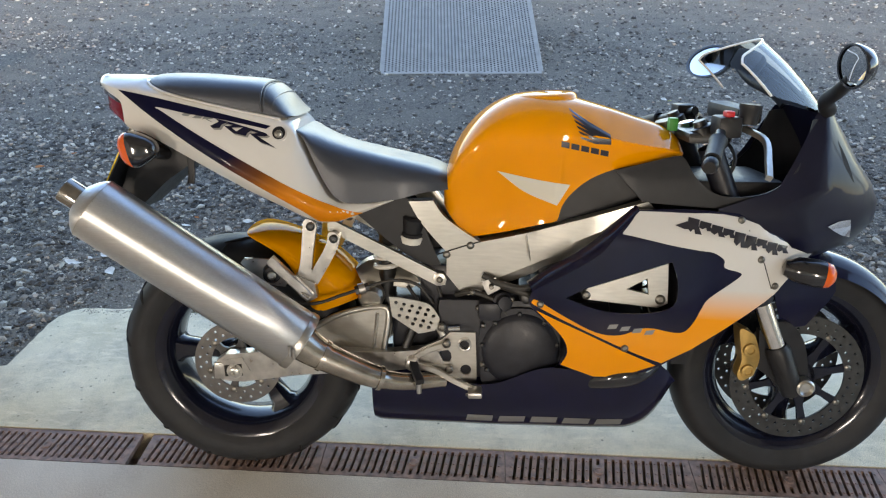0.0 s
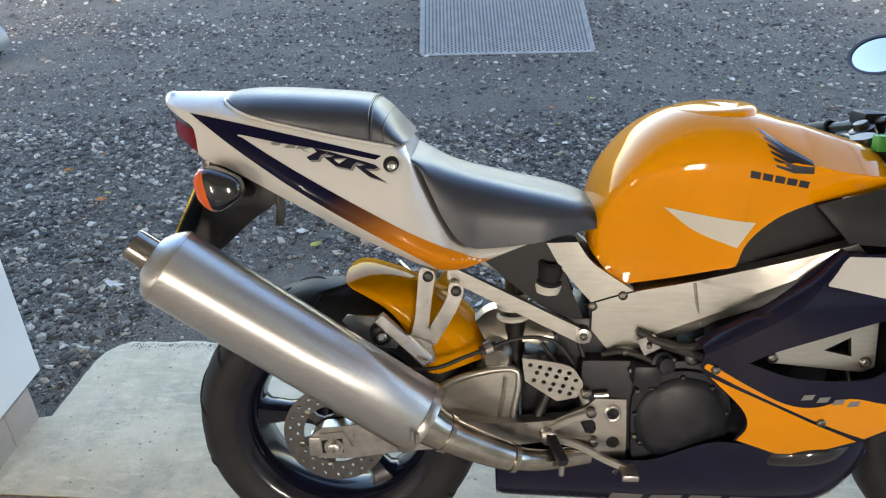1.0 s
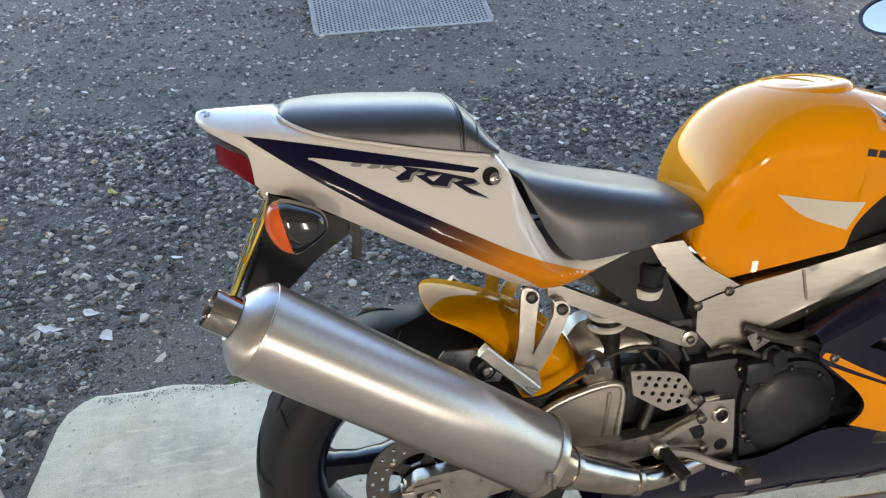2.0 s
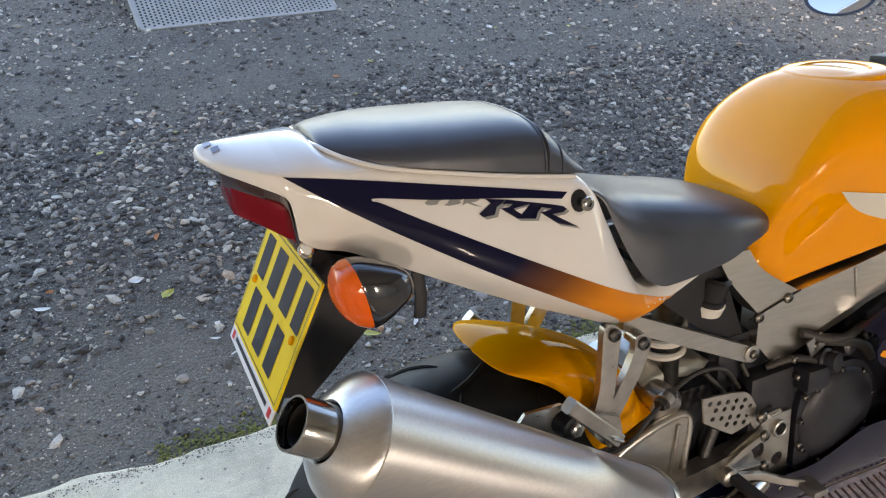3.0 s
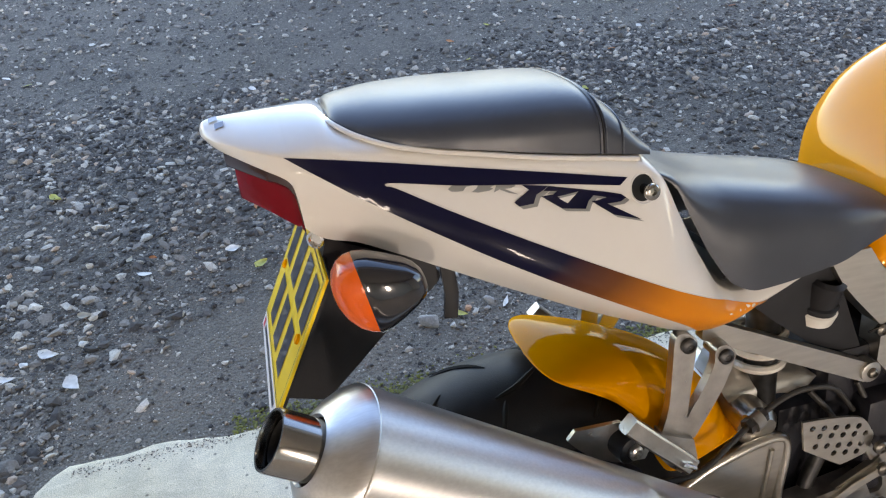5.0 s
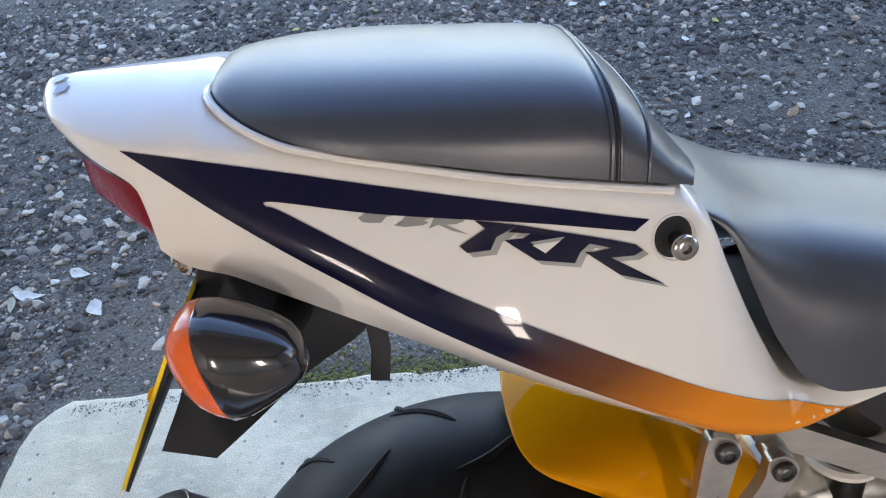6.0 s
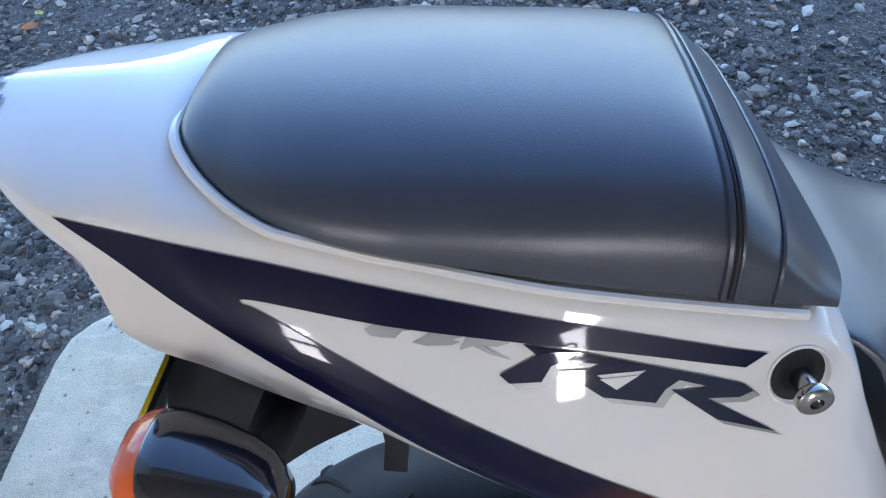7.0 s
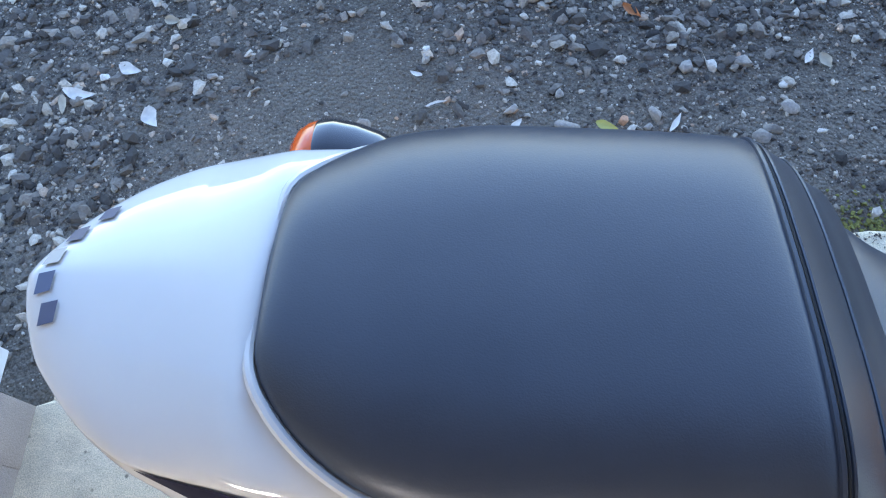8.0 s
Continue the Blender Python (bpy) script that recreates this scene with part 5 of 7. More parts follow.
part("footrest_tip", lathe([(0, 0.007), (0.024, 0.006), (0.026, 0.0)], (0.461, -0.183, 0.311), (0.0, 0, -1), 10), steel, footpeg)
part("pivot_clamp", lathe([(-0.012, 0.017), (0.012, 0.017), (0.015, 0.013), (0.015, 0.0)], (0.440, -0.122, 0.338), (0, -1, 0), 18), cast_alloy, bike)
part("brake_pedal", bar(spline([(0.448, -0.135, 0.340), (0.50, -0.138, 0.325), (0.545, -0.145, 0.303), (0.590, -0.158, 0.288)], 4), 0.011, 0.014), alloy, bike, "bright alloy brake pedal")
part("pedal_tip", box(0.578, 0.612, -0.195, -0.150, 0.280, 0.294, 0.004), cast_alloy, bike)
part("master_cylinder", tube([(0.440, -0.085, 0.415), (0.425, -0.085, 0.375), (0.415, -0.088, 0.345)], 0.011, 14), dark_steel, bike)
hose_path = spline([(0.10, -0.140, 0.505), (0.20, -0.137, 0.492), (0.27, -0.115, 0.508), (0.325, -0.095, 0.522), (0.39, -0.085, 0.538), (0.45, -0.085, 0.528), (0.49, -0.085, 0.48)], 8)
part("brake_hose", tube(hose_path, 0.0042, 10), rubber_hose, bike, "black rear brake hose")
part("hose_nut", tube([(0.300, -0.103, 0.515), (0.332, -0.094, 0.524)], 0.011, 6), dark_steel, bike)
part("hose_clip", tube([(0.309, -0.1005, 0.5175), (0.323, -0.0965, 0.5215)], 0.0145, 12), cast_alloy, bike)
part("side_stand", bar([(0.50, 0.12, 0.30), (0.47, 0.20, 0.13), (0.45, 0.275, -0.035)], 0.022, 0.022), dark_steel, bike)
part("stand_foot", box(0.42, 0.49, 0.25, 0.30, -0.055, -0.045, 0.003), dark_steel, bike)

# -- tail fairing --
t_top = sm([(-0.330, 1.0085), (-0.3275, 1.0140), (-0.322, 1.0170), (-0.30, 1.0185), (-0.25, 1.0185), (-0.215, 1.0175), (-0.197, 1.0155), (-0.185, 1.006), (-0.157, 0.998), (-0.12, 0.990), (-0.05, 0.975), (0.0, 0.965), (0.14, 0.937), (0.166, 0.912), (0.184, 0.870), (0.218, 0.798), (0.247, 0.751), (0.272, 0.738), (0.33, 0.736), (0.395, 0.743)])
t_low = sm([(-0.330, 1.0025), (-0.322, 0.998), (-0.305, 0.9905), (-0.286, 0.984), (-0.262, 0.974), (-0.246, 0.966), (-0.239, 0.958), (-0.2355, 0.935), (-0.234, 0.911), (-0.18, 0.888), (-0.14, 0.868), (-0.10, 0.8455), (-0.06, 0.823), (-0.02, 0.801), (0.02, 0.780), (0.06, 0.759), (0.10, 0.740), (0.14, 0.7205), (0.18, 0.700), (0.215, 0.687), (0.235, 0.684), (0.266, 0.688), (0.302, 0.701), (0.395, 0.739)])
# half widths: the shoulder, the crease below it and the lower edge, with the heights of the first two
t_wide = sm([(-0.330, 0.004), (-0.328, 0.012), (-0.322, 0.024), (-0.312, 0.038), (-0.30, 0.049), (-0.277, 0.067), (-0.242, 0.084), (-0.20, 0.091), (-0.14, 0.098), (-0.06, 0.107), (0.02, 0.112), (0.10, 0.112), (0.15, 0.108), (0.22, 0.107), (0.30, 0.104), (0.395, 0.098)])
t_shoulder = sm([(-0.330, 1.0045), (-0.30, 0.9995), (-0.27, 0.9935), (-0.243, 0.9885), (-0.21, 0.984), (-0.18, 0.980), (-0.10, 0.965), (-0.02, 0.948), (0.06, 0.931), (0.12, 0.917), (0.15, 0.908), (0.166, 0.893), (0.184, 0.855), (0.218, 0.786), (0.247, 0.742), (0.272, 0.731), (0.33, 0.731), (0.395, 0.742)])
t_crease = sm([(-0.330, 0.004), (-0.328, 0.012), (-0.322, 0.024), (-0.312, 0.038), (-0.30, 0.0495), (-0.277, 0.068), (-0.242, 0.086), (-0.22, 0.092), (-0.18, 0.106), (-0.14, 0.118), (-0.10, 0.128), (-0.06, 0.138), (-0.02, 0.144), (0.04, 0.148), (0.14, 0.147), (0.20, 0.140), (0.25, 0.126), (0.30, 0.112), (0.395, 0.099)])
t_fold = sm([(-0.330, 1.0035), (-0.30, 0.996), (-0.27, 0.985), (-0.243, 0.974), (-0.18, 0.946), (-0.14, 0.922), (-0.10, 0.900), (-0.06, 0.876), (-0.02, 0.853), (0.02, 0.830), (0.06, 0.808), (0.10, 0.786), (0.14, 0.764), (0.18, 0.743), (0.22, 0.726), (0.26, 0.714), (0.30, 0.716), (0.395, 0.7405)])
t_foot = sm([(-0.330, 0.003), (-0.322, 0.022), (-0.30, 0.047), (-0.277, 0.0665), (-0.242, 0.0845), (-0.22, 0.0900), (-0.18, 0.099), (-0.14, 0.104), (-0.06, 0.106), (0.10, 0.112), (0.16, 0.108), (0.22, 0.100), (0.30, 0.098), (0.395, 0.096)])


rings = []
for x in np.concatenate([np.linspace(-0.330, -0.242, 36), np.linspace(-0.2395, -0.2325, 10), np.linspace(-0.228, 0.14, 54), np.linspace(0.144, 0.30, 50), np.linspace(0.305, 0.395, 14)]):
    zt, zl, zs = t_top(x), t_low(x), t_shoulder(x)
    zs = min(zs, zt - 0.0008)
    zf = min(max(t_fold(x), zl + 0.0006), zs - 0.0006)
    roof = min(1.0, max(0.0, (-0.15 - x) / 0.09))
    half = []
    for j in range(9):
        u = j / 9
        half.append((-(t_foot(x) + (t_crease(x) - t_foot(x)) * math.sin(math.pi / 2 * u)), zl + (zf - zl) * u))
    for j in range(13):
        u = j / 12
        half.append((-(t_crease(x) + (t_wide(x) - t_crease(x)) * u ** 1.25), zf + (zs - zf) * u))
    for j in range(1, 11):
        a = math.pi / 2 * j / 10
        half.append((-t_wide(x) * math.cos(a) ** (0.74 + 0.70 * roof), zs + (zt - zs) * math.sin(a) ** (1.05 + 0.40 * roof)))
    x += 0.006 * min(1.0, max(0.0, (-0.25 - x) / 0.07))
    rings.append([(x, y, z) for y, z in half] + [(x, -y, z) for y, z in half[-2::-1]])
tail = part("tail_fairing", loft(rings, False, False), white_paint, bike, "glossy white tail fairing with a navy stripe fading to orange", 50)
cap = bmesh.new()
cap.faces.new([cap.verts.new(p) for p in rings[0]])
part("tail_tip", cap, white_paint, tail)
tree = bvh_of(tail)
stripe_fade = fade("stripe_fade", [(-2.3, NAVY), (-1.66, NAVY), (-1.52, (0.14, 0.045, 0.012)), (-1.36, (0.60, 0.19, 0.01)), (-1.0, (0.80, 0.26, 0.01))], (1, 0, -2), 0.3, 0.22)
STRIPE = [(-0.243, 0.988, 1), (-0.20, 0.9805), (-0.14, 0.969), (-0.06, 0.9523), (0.02, 0.9348), (0.117, 0.9115, 1), (0.106, 0.9050, 1), (0.022, 0.9222), (-0.076, 0.9378), (-0.141, 0.9500), (-0.1475, 0.9478), (-0.138, 0.9442),
          (-0.10, 0.9222), (-0.06, 0.8997), (0.02, 0.8547), (0.10, 0.8097), (0.18, 0.7657), (0.26, 0.7255), (0.322, 0.7095, 1), (0.290, 0.6985), (0.262, 0.6885), (0.218, 0.6885, 1), (0.18, 0.722), (0.10, 0.770), (0.02, 0.8175), (-0.06, 0.8665), (-0.14, 0.917), (-0.21, 0.9640)]
SWASHES = [[(-0.0074, 0.9269), (0.0222, 0.9205), (0.0139, 0.9170), (0.007, 0.9145), (0.0021, 0.9065), (-0.0142, 0.9066), (-0.0191, 0.9115), (-0.0003, 0.9207)],
           [(0.0222, 0.9205), (0.0874, 0.9020), (0.0725, 0.9012), (0.0655, 0.8965), (0.0610, 0.8895), (0.0336, 0.8955), (0.0261, 0.9012), (0.0122, 0.9117), (0.0255, 0.9112), (0.0310, 0.9137), (0.0153, 0.9166)],
           [(0.0874, 0.9020), (0.1059, 0.8960), (0.1115, 0.8912), (0.1045, 0.8885), (0.0876, 0.8895), (0.1270, 0.8645), (0.0938, 0.8765), (0.0687, 0.8960), (0.0757, 0.8952), (0.0880, 0.8962), (0.0725, 0.9012)]]
PALE_SWASHES = [[(-0.0861, 0.936), (-0.0802, 0.9393), (-0.0605, 0.9379), (-0.0544, 0.9356), (-0.0668, 0.9351), (-0.0707, 0.9317), (-0.0778, 0.9321), (-0.0834, 0.9331)],
                [(-0.0522, 0.9361), (-0.0382, 0.9337), (-0.0354, 0.9317), (-0.0416, 0.9303), (-0.0383, 0.9288), (-0.0425, 0.9274), (-0.0552, 0.9275), (-0.0623, 0.9293), (-0.0565, 0.9316)],
                [(-0.0343, 0.9325), (-0.0158, 0.9292), (-0.0136, 0.9271), (-0.0200, 0.9258), (-0.0265, 0.9262), (-0.0123, 0.9184), (-0.0228, 0.9217), (-0.0321, 0.9267), (-0.0389, 0.9247), (-0.0360, 0.9291)]]
NOTCH = [(0.0290, 0.9072), (0.0400, 0.8990), (0.0540, 0.9075)]
for sgn in (-1, 1):
    part("stripe", decal(rim(STRIPE, 5), tree, 0.0010, 0.008, sgn), stripe_fade, tail, "navy arrow stripe fading to orange")
    for loop in PALE_SWASHES:
        part("grey_mark", decal(loop, tree, 0.0006, 0.01, sgn), grey_mark, tail)
    for lift, du, dz, mt in ((0.0006, 0.0042, -0.0036, grey_mark), (0.0012, 0, 0, navy_paint)):
        for loop in SWASHES:
            part("dark_mark", decal([(p + du, q + dz) for p, q in loop], tree, lift, 0.006, sgn), mt, tail)
    part("grey_mark", decal([(p + 0.001, q + 0.001) for p, q in NOTCH], tree, 0.0017, 0.006, sgn), grey_mark, tail)
    part("pale_mark", decal([(p * 0.8 + 0.0082, q * 0.8 + 0.1803) for p, q in NOTCH], tree, 0.0021, 0.006, sgn), white_paint, tail)
    # a round cup, its shaded hollow a flat dark disc, with a bungee knob standing out of it
    hub = tree.ray_cast(Vector((0.136, sgn * 0.6, 0.895)), Vector((0, -sgn, 0)))
    out = hub[1] if hub[1].y * sgn > 0 else -hub[1]
    part("cup_rim", lathe([(-0.001, 0.0185), (0.0008, 0.0180), (0.0010, 0.0168), (0.0001, 0.0155)], hub[0], out, 32), white_paint, tail)
    # disc set up and back of centre paints the cup's inner shade
    part("recess", decal(circle(0.1345, 0.8965, 0.0145, 22), tree, 0.0008, 0.006, sgn), bore, tail)
    part("knob", lathe([(-0.010, 0.0060), (0.012, 0.0058), (0.0135, 0.0090), (0.0155, 0.0098), (0.0185, 0.0092), (0.0200, 0.0070), (0.0200, 0.0036), (0.0175, 0.0030), (0.0175, 0.0)], hub[0], (0.10, sgn, 0.06), 22), outlet_steel, tail, "bright steel bungee knob")
for k in range(5):
    y0 = -0.026 + 0.0140 * k
    x0 = -0.3135 + 0.075 * ((y0 + 0.004) / 0.07) ** 2
    bm = bmesh.new()
    vs = []
    for px, py in ((x0, y0), (x0 + 0.0095, y0 + 0.001), (x0 + 0.0095, y0 + 0.0105), (x0, y0 + 0.0095)):
        h = tree.ray_cast(Vector((px, py, 1.3)), Vector((0, 0, -1)))
        vs.append(bm.verts.new((px, py, (h[0].z if h[0] else t_top(px)) + 0.0016)))
    bm.faces.new(vs)
    part("tail_mark", bm, slate_mark, tail)

# -- pillion pad and rider's seat --
p_wide = sm([(-0.1890, 0.016), (-0.1880, 0.034), (-0.184, 0.047), (-0.176, 0.058), (-0.165, 0.069), (-0.148, 0.082), (-0.125, 0.094), (-0.095, 0.102), (-0.06, 0.106), (0.0, 0.106), (0.06, 0.104), (0.12, 0.101), (0.166, 0.096)])
p_top = sm([(-0.1890, 1.012), (-0.185, 1.0165), (-0.17, 1.0205), (-0.13, 1.0225), (-0.08, 1.0215), (0.0, 1.0165), (0.06, 1.0120), (0.086, 1.0080), (0.110, 0.9935), (0.135, 0.968), (0.155, 0.942), (0.166, 0.929)])
p_low = sm([(-0.1890, 1.008), (-0.18, 1.003), (-0.165, 0.996), (-0.14, 0.988), (-0.10, 0.979), (-0.06, 0.971), (0.0, 0.958), (0.06, 0.9455), (0.10, 0.938), (0.14, 0.930), (0.166, 0.924)])


def pad_ring(x, grow=0.0):
    """A cross-section of the pad; towards the front its sides lie further back than its middle."""
    slant = -0.013 * min(1.0, max(0.0, (x - 0.10) / 0.06))
    square = 0.62 - 0.14 * min(1.0, max(0.0, (x + 0.10) / 0.18))
    pts = []
    for j in range(41):
        a = math.pi * j / 40
        c, s = math.cos(a), math.sin(a)
        q = x + slant * abs(c) ** 1.8
        zt, zl, w = p_top(q) + grow, p_low(q), p_wide(q) + grow
        side = math.copysign(abs(c) ** square, c)
        pts.append((q, -w * side, zl + (zt - zl) * abs(s) ** (square - 0.02) - 0.013 * min(1.0, (zt - zl) / 0.03) * side * side * abs(s) ** 0.3))
    return pts


rings = [pad_ring(x) for x in np.concatenate([np.linspace(-0.1890, -0.18, 12), np.linspace(-0.177, -0.15, 10), np.linspace(-0.145, 0.07, 34), np.linspace(0.074, 0.166, 26)])]
pad = part("pillion_seat", loft(rings, False, True), vinyl, bike, "black vinyl pillion seat pad with stitched front band", 50)
for x, r in ((0.092, 0.0020), (0.0985, 0.0013), (0.124, 0.0014)):
    part("piping", tube(pad_ring(x, 0.0003), r, 6), vinyl, pad)
part("stitch_line", tube(pad_ring(0.0955), 0.0010, 6), bore, pad)
lip = []
for side in (-1, 1):
    run = [(x - 0.003, side * (p_wide(x) + 0.002)) for x in np.concatenate([np.linspace(-0.1890, -0.17, 24), np.linspace(-0.165, 0.14, 46)])]
    lip += run[::-1] if side < 0 else run
lip_pts = [(x, math.copysign(min(abs(y), 0.965 * t_wide(x)), y), p_low(x) - 0.0015 - 0.003 * min(1.0, max(0.0, (x + 0.16) / 0.08))) for x, y in lip]
part("seat_lip", tube(lip_pts, 0.0030, 8), white_paint, tail, "raised white lip round the pad")
s_wide = sm([(0.165, 0.090), (0.2, 0.101), (0.3, 0.116), (0.4, 0.116), (0.47, 0.104), (0.52, 0.084), (0.55, 0.055), (0.566, 0.012)])
s_top = sm([(0.165, 0.905), (0.2, 0.893), (0.25, 0.876), (0.35, 0.854), (0.47, 0.822), (0.53, 0.795), (0.566, 0.77)])
s_low = sm([(0.165, 0.900), (0.186, 0.882), (0.204, 0.843), (0.233, 0.784), (0.262, 0.746), (0.293, 0.734), (0.394, 0.744), (0.481, 0.762), (0.53, 0.765), (0.566, 0.755)])
rings = []
for x in np.linspace(0.165, 0.566, 70):
    zt, zl, w = s_top(x), s_low(x), s_wide(x)
    pts = []
    for j in range(33):
        a = math.pi * j / 32
        c, s = math.cos(a), math.sin(a)
        dish = 0.010 * (1 - abs(c)) * math.sin(math.pi * min(1, max(0, (x - 0.2) / 0.3)))
        pts.append((x, -w * math.copysign(abs(c) ** 0.62, c), zl + (zt - zl) * abs(s) ** 0.55 - dish))
    rings.append(pts)
part("rider_seat", loft(rings, False, True), vinyl, bike, "black vinyl rider seat", 50)

# -- tail light, undertail, plate holder, signals --
def lamp_loft(z_hi, z_lo, inset, x0, x1):
    out = []
    for x in np.linspace(x0, x1, 16):
        hi, lo, w = z_hi(x), z_lo(x), max(0.004, t_wide(x) - inset)
        half = [(-w * 0.94, lo), (-w, lo + 0.25 * (hi - lo)), (-w, hi)]
        out.append([(x, y, z) for y, z in half] + [(x, -y, z) for y, z in half[::-1]])
    return loft(out, True, True)


lamp = part("tail_light", lamp_loft(lambda x: t_low(x) - 0.016, sm([(-0.300, 0.940), (-0.27, 0.925), (-0.232, 0.899)]), 0.018, -0.294, -0.2335), red_lens, bike, "dark red tail light lens", 50)
part("lamp_surround", lamp_loft(lambda x: t_low(x) - 0.001, lambda x: t_low(x) - 0.0155, 0.012, -0.302, -0.2335), material("smoked_trim", (0.02, 0.004, 0.006), 0.2, 0, 0.6, vary=0.1), lamp, "smoked dark band")
rings = []
for x in np.linspace(-0.225, 0.30, 20):
    zb = t_low(x) + 0.006 - (0.022 * max(0, 1 - abs(x + 0.14) / 0.09))
    rings.append([(x, -0.078, t_low(x) + 0.05), (x, -0.076, zb + 0.004), (x, -0.06, zb), (x, 0.06, zb), (x, 0.076, zb + 0.004), (x, 0.078, t_low(x) + 0.05)])
part("undertail", loft(rings, False, True), black_plastic, bike, "black plastic undertail")
hold = rim([(-0.215, 0.890, 1), (-0.10, 0.835, 1), (-0.098, 0.812), (-0.150, 0.775), (-0.205, 0.725), (-0.245, 0.690, 1), (-0.290, 0.705, 1), (-0.252, 0.780)], 4)
hb = sheet(hold, lambda x, z: 0.072, 0.144, (), 0.0)
holder = part("plate_holder", hb, black_plastic, bike, "black plastic plate hanger and mudguard")
part("lock", lathe([(0, 0.0100), (0.005, 0.0100), (0.006, 0.0075), (0.002, 0.0066), (0.002, 0.0)], (-0.224, -0.072, 0.892), (-0.5, -1, 0), 18), chrome, bike, "round chrome helmet lock")
part("hook", bar([(-0.088, -0.080, 0.835), (-0.086, -0.082, 0.80), (-0.090, -0.083, 0.770)], 0.006, 0.016), black_plastic, bike)

PT, PB = Vector((-0.221, -0.018, 0.868)), Vector((-0.2975, -0.018, 0.723))
pd = (PB - PT).normalized()
pn = Vector((0, 1, 0)).cross(pd).normalized()
pn = pn if pn.x < 0 else -pn


def on_plate(u, v, off):
    return PT + Vector((0, u, 0)) + pd * v + pn * off


def plate_patch(u0, u1, v0, v1, off, thick=0.0):
    bm = bmesh.new()
    top = [bm.verts.new(on_plate(u, v, off)) for u, v in ((u0, v0), (u1, v0), (u1, v1), (u0, v1))]
    bm.faces.new(top)
    if thick:
        low = [bm.verts.new(on_plate(u, v, off - thick)) for u, v in ((u0, v0), (u1, v0), (u1, v1), (u0, v1))]
        bm.faces.new(low[::-1])
        for k in range(4):
            bm.faces.new((top[k], low[k], low[(k + 1) % 4], top[(k + 1) % 4]))
    return bm


H = (PB - PT).length
number = part("number_plate", plate_patch(-0.1145, 0.1145, 0, H, 0.004, 0.003), yellow_plate, bike, "yellow number plate with dark bars and a white strip")
for a, b, c, d in ((-0.110, 0.110, 0.004, 0.0052), (-0.110, 0.110, H - 0.0052, H - 0.004), (-0.110, -0.1088, 0.0052, H - 0.0052), (0.1088, 0.110, 0.0052, H - 0.0052)):
    part("border", plate_patch(a, b, c, d, 0.0046), dark_mark, number)
for row, n, u0 in ((0, 4, 0.092), (1, 3, 0.076)):
    for k in range(n):
        u = u0 - 0.0525 * k
        v = 0.014 + 0.075 * row
        part("bar", plate_patch(u - 0.034, u, v, v + 0.060, 0.0047), dark_mark, number)
for u in (0.088, -0.09):
    part("plate_screw", lathe([(0, 0.006), (0.003, 0.0055), (0.004, 0.003), (0.004, 0.0)], on_plate(u, 0.083, 0.0042), pn, 12), amber_paint, number)
part("backing", plate_patch(-0.1145, 0.1145, -0.001, H + 0.001, 0.0005, 0.003), black_plastic, number, "black backing plate")
strip = part("strip", plate_patch(-0.1145, 0.1145, H + 0.0005, H + 0.020, 0.0035, 0.002), white_strip, number, "white plastic strip with small writing as bars")
part("bar", plate_patch(-0.082, 0.082, H + 0.006, H + 0.012, 0.0041), dark_mark, number)
for u in (0.097, -0.10):
    part("badge", plate_patch(u - 0.006, u + 0.006, H + 0.004, H + 0.016, 0.0041), red_mark, number)

def signal_loft(stations, sgn):
    """A squarish tapered housing: stations of (x, height, half height, half width), raked forwards at the foot."""
    rings = []
    for x, zc, hh, hw in stations:
        ring = []
        for j in range(36):
            c, q = math.cos(2 * math.pi * j / 36), math.sin(2 * math.pi * j / 36)
            dz = hh * math.copysign(abs(q) ** 0.72, q)
            ring.append((x + (0.004 - 0.08 * (x + 0.133) if sgn < 0 else -0.010) - 0.20 * dz, sgn * (0.163 + 0.12 * (x + 0.133) if sgn < 0 else 0.187 - 0.10 * (x + 0.2)) + hw * math.copysign(abs(c) ** 0.72, c), zc - (0.008 if sgn < 0 else 0.0) + dz))
        rings.append(ring)
    return loft(rings, True, True)


for sgn in (-1, 1):
    sig = part("turn_signal", signal_loft([(-0.199, 0.867, 0.0410, 0.0345), (-0.197, 0.867, 0.0418, 0.0352), (-0.185, 0.8685, 0.0395, 0.0345), (-0.168, 0.8705, 0.0325, 0.0310), (-0.150, 0.8725, 0.0235, 0.0250), (-0.140, 0.8730, 0.0170, 0.0190), (-0.1345, 0.8730, 0.0100, 0.0120), (-0.133, 0.8730, 0.0030, 0.0040)], sgn), gloss_black, bike, "gloss black indicator with amber lens", 40)
    part("lens", signal_loft([(-0.233, 0.866, 0.0040, 0.0040), (-0.231, 0.866, 0.0140, 0.0130), (-0.226, 0.866, 0.0250, 0.0225), (-0.217, 0.8665, 0.0345, 0.0300), (-0.207, 0.867, 0.0395, 0.0335), (-0.1992, 0.867, 0.0410, 0.0345)], sgn), amber_lens, sig, "amber lens")
    part("stalk", tube([(-0.158, sgn * 0.17, 0.862), (-0.154, sgn * 0.12, 0.848), (-0.150, sgn * 0.06, 0.838)], [0.012, 0.013, 0.016], 14), black_plastic, sig)

